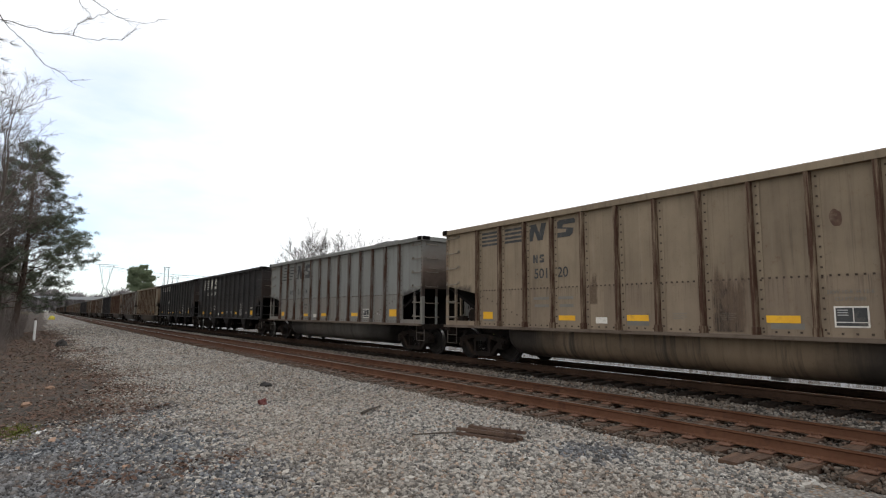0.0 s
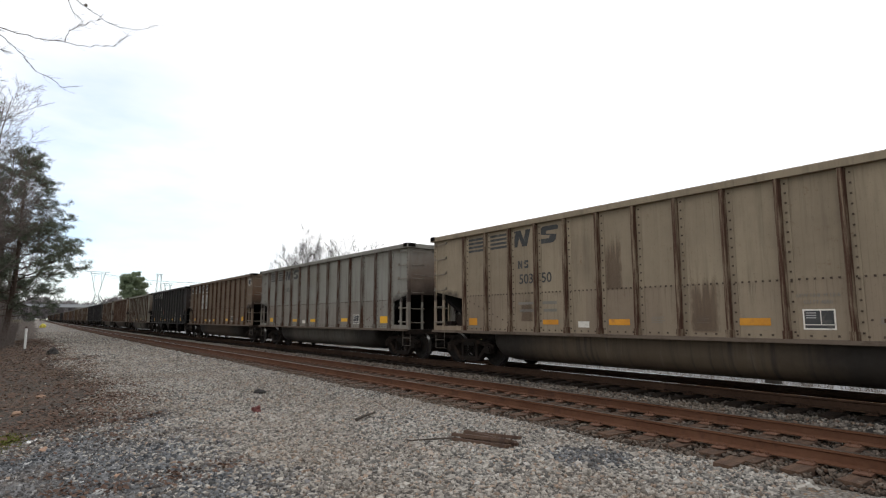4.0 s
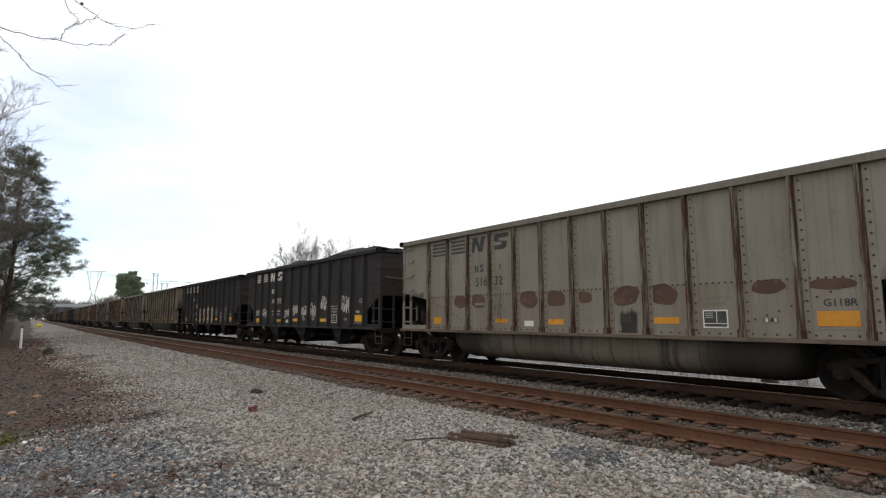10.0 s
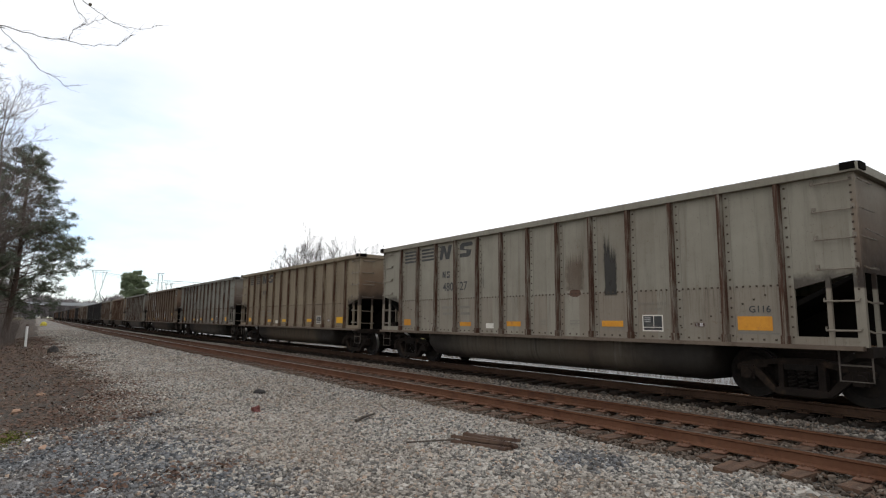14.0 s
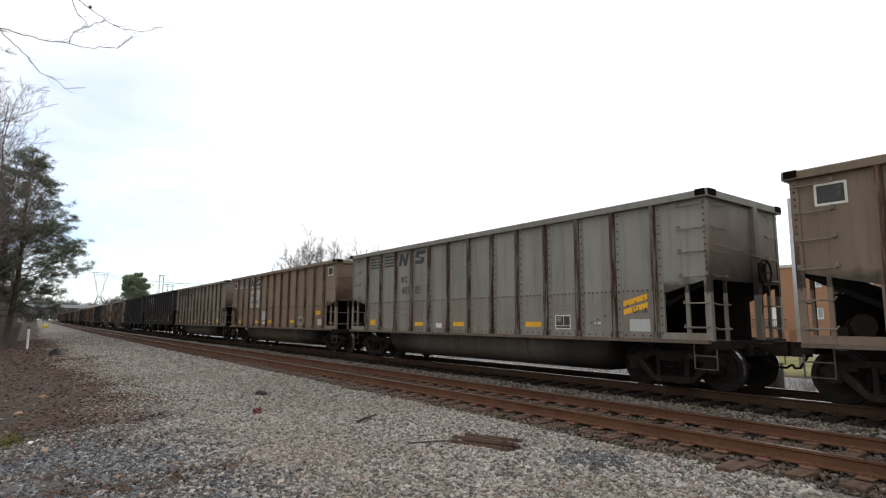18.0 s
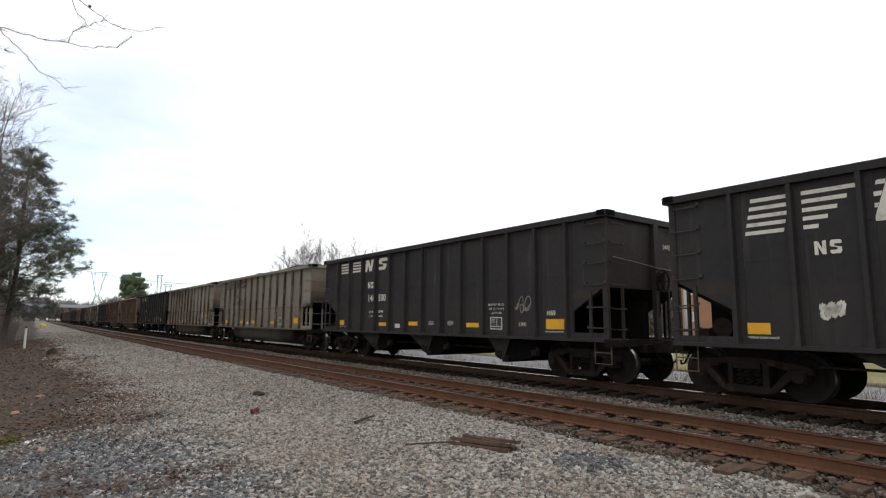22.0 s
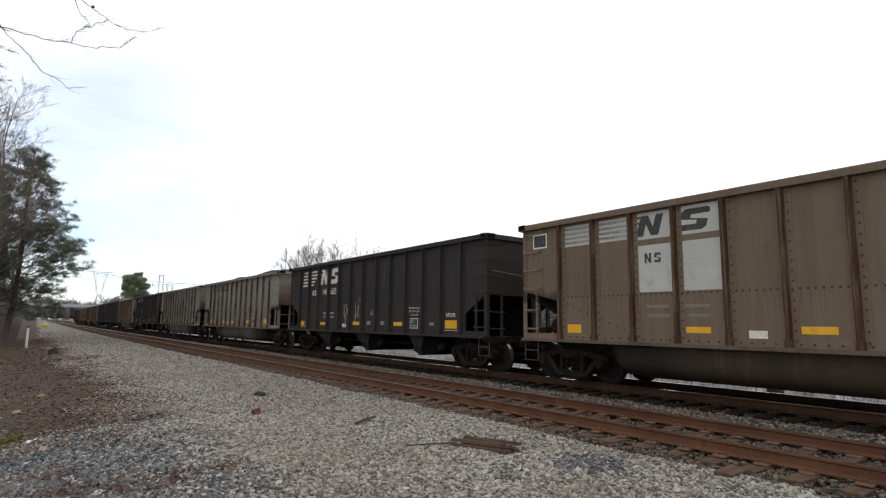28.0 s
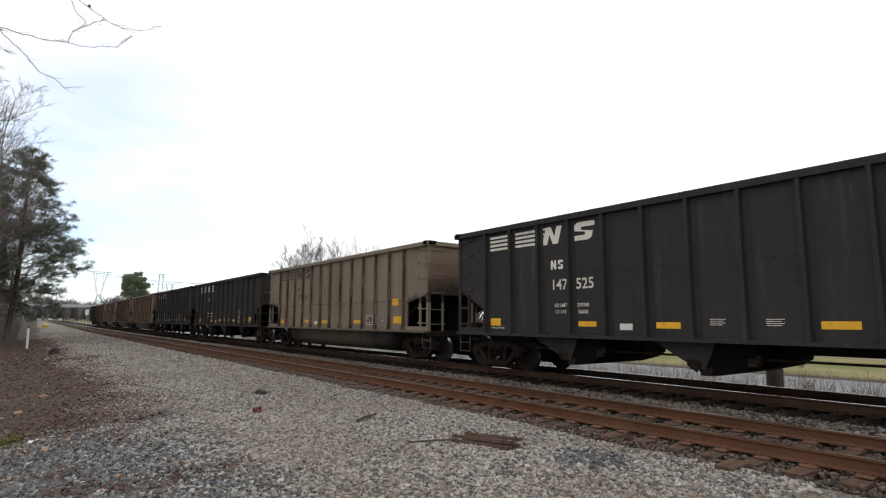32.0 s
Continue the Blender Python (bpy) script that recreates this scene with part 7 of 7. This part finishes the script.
def scatter(x0, x1, y0, y1, per_m2, size, seed, keep=None, top=None):
    rng = np.random.default_rng(seed)
    n = int((x1 - x0) * (y1 - y0) * per_m2)
    xy = np.stack([rng.uniform(x0, x1, n), rng.uniform(y0, y1, n)], 1)
    out = []
    for x, y in xy:
        if keep and not keep(x, y):
            continue
        r = size * rng.uniform(0.55, 1.3)
        z = ground_z(x, y) if top is None else top
        out.append((x, y, z + r * rng.uniform(-0.1, 0.55), r))
    return np.array(out)


def in_view(x, y):
    return x > -0.12 * y - 0.6 and y > 1.3 * (3.0 - x * 0.42) and x < 4.0 + y * 4


def bare(x, y):
    d = dirt_at(x, y)
    return in_view(x, y) and random.random() > min(1.0, d * 1.1) * 0.994


def old_at(x, y):
    """Where older, darker gravel lies: beside the earth, towards the path."""
    k = noise.noise(Vector((x * 0.7, y * 0.7, 5)))
    oily = smooth(0.75, 0.25, math.hypot((x - 5.95) / 0.9, y - 4.75) + 0.3 * k)
    return max(0.9 * oily, smooth(3.1, 0.5, x + 0.8 * k) * smooth(14.5, 8.0, y + 1.6 * k))


def old(x, y):
    return bare(x, y) and random.random() < old_at(x, y)


def fresh(x, y):
    return bare(x, y) and random.random() > old_at(x, y)


stones("gravel_near", scatter(-1.0, 7.0, 2.6, 11, 1450, 0.0225, 1, fresh), "loose crushed grey stones near the path")
stones("gravel_old", scatter(-1.0, 7.0, 4.0, 15, 1350, 0.022, 7, old), "older blue-grey gravel beside the earth", mat="ballast_old")
stones("gravel_middle", scatter(-1.5, 7.0, 11, 24, 760, 0.026, 2, fresh), "loose crushed grey stones further along", small=True)
stones("gravel_far", scatter(0.5, 7.0, 24, 46, 260, 0.036, 3, bare), "loose crushed grey stones far along", small=True)
stones("gravel_distant", scatter(1.5, 7.2, 46, 90, 50, 0.05, 8, bare), "loose crushed grey stones in the distance", small=True)
stones("gravel_between_tracks", scatter(9.75, 10.75, 2, 36, 460, 0.029, 4, None), "crushed stones between the tracks", mat="ballast_mid")
stones("gravel_in_near_track", scatter(6.95, 9.75, 2, 24, 340, 0.025, 5, None, -0.045), "rust-stained crushed stones between the ties of the near track", mat="ballast_rust")
stones("gravel_in_far_track", scatter(10.75, 13.4, 2, 26, 200, 0.026, 6, None, 0.075), "dark crushed stones between the ties of the far track, train shade painted in", mat="ballast_dark")

# fallen leaves on the earth and at its edge
lv, lf = [], []
rngl = random.Random(31)
while len(lf) < 32000:
    x, y = rngl.uniform(-4, 3.4), 5 + 57 * rngl.random() ** 1.5
    d = dirt_at(x, y)
    near = noise.noise(Vector((x * 0.9, y * 0.9, 21)))
    if not in_view(x, y) or rngl.random() > (0.12 * d + 2.6 * d * (1 - d) * max(0.0, near + 0.1) if d > 0.05 else 0.0):
        continue
    s, a, z = rngl.uniform(0.022, 0.045) * (1 + y / 40), rngl.uniform(0, 6.28), ground_z(x, y) + rngl.uniform(0.015, 0.05)
    c, q = math.cos(a) * s, math.sin(a) * s
    k = len(lv)
    lv += [(x - c, y - q, z), (x + q * 0.5, y - c * 0.5, z + rngl.uniform(0, 0.03)), (x + c, y + q, z + rngl.uniform(0, 0.03)), (x - q * 0.5, y + c * 0.5, z)]
    lf += [(k, k + 1, k + 2), (k, k + 2, k + 3)]
for x0, y0, size, count in ((1.49, 7.03, 0.17, 110), (0.57, 8.24, 0.15, 50), (0.59, 7.34, 0.2, 110), (2.12, 7.13, 0.16, 60), (1.22, 9.76, 0.22, 40), (0.98, 7.13, 0.12, 50),
                            (1.08, 12.5, 0.5, 200), (1.63, 13.4, 0.5, 240), (2.2, 14.3, 0.5, 240), (2.3, 17.3, 0.7, 260), (2.0, 19.2, 0.6, 180), (0.87, 12.0, 0.4, 120)):
    for _ in range(count):
        x, y, s, a = x0 + rngl.gauss(0, size), y0 + rngl.gauss(0, size * 1.2), rngl.uniform(0.018, 0.042), rngl.uniform(0, 6.28)
        c, q, z, k = math.cos(a) * s, math.sin(a) * s, ground_z(x, y) + rngl.uniform(0.02, 0.05), len(lv)
        lv += [(x - c, y - q, z), (x + q * 0.5, y - c * 0.5, z + rngl.uniform(0, 0.03)), (x + c, y + q, z + rngl.uniform(0, 0.03)), (x - q * 0.5, y + c * 0.5, z)]
        lf += [(k, k + 1, k + 2), (k, k + 2, k + 3)]
tagged(new("leaf_litter", from_lists("leaf_litter", lv, lf, M["leaf_litter"])), "fallen brown leaves on the earth", "leaves", kind="stuff")

# the nearest stones one by one, as pieces of the ground
rngs = random.Random(77)
shapes = []
for k in range(8):
    bm = B()
    box(bm, -1, 1, -1, 1, -1, 1)
    for v in bm.verts:
        v.co = Vector((v.co.x * rngs.uniform(0.5, 1.0), v.co.y * rngs.uniform(0.45, 0.9), v.co.z * rngs.uniform(0.35, 0.7)))
    shapes.append(as_mesh("stone", bm, M["ballast"]))
for k in range(280):
    while True:
        x, y = rngs.uniform(2.0, 7.0), rngs.uniform(2.4, 7.5)
        if in_view(x, y):
            break
    r = rngs.uniform(0.028, 0.046)
    ob = part("stone", shapes[k % 8], M["ballast"], ground, m=pose(x, y, ground_z(x, y) + r * 0.35, rngs.uniform(-30, 30), rngs.uniform(-30, 30), rngs.uniform(0, 360)))
    ob.scale = (r, r, r)


# ---- motion ----
def motions():
    """The train rolls past; every wheelset turns with the road that it covers."""
    for n, car in enumerate(TRAIN):
        walk(car, [(t, place(n, t)) for t in range(0, 33)])
    sets = [o for car in TRAIN for o in car.children_recursive if o.name.split(".")[0] == "wheelset"]
    rows = [(k / FPS, pose(0, 0, 0, math.degrees(travelled(k / FPS) / AXLE) % 360)) for k in range(0, 32 * FPS + 1)]
    walk(sets[0], rows)
    turning = sets[0].animation_data
    for o in sets[1:]:
        o.rotation_mode = "QUATERNION"
        keys = o.animation_data_create()
        keys.action = turning.action
        keys.action_slot = turning.action_slot


motions()
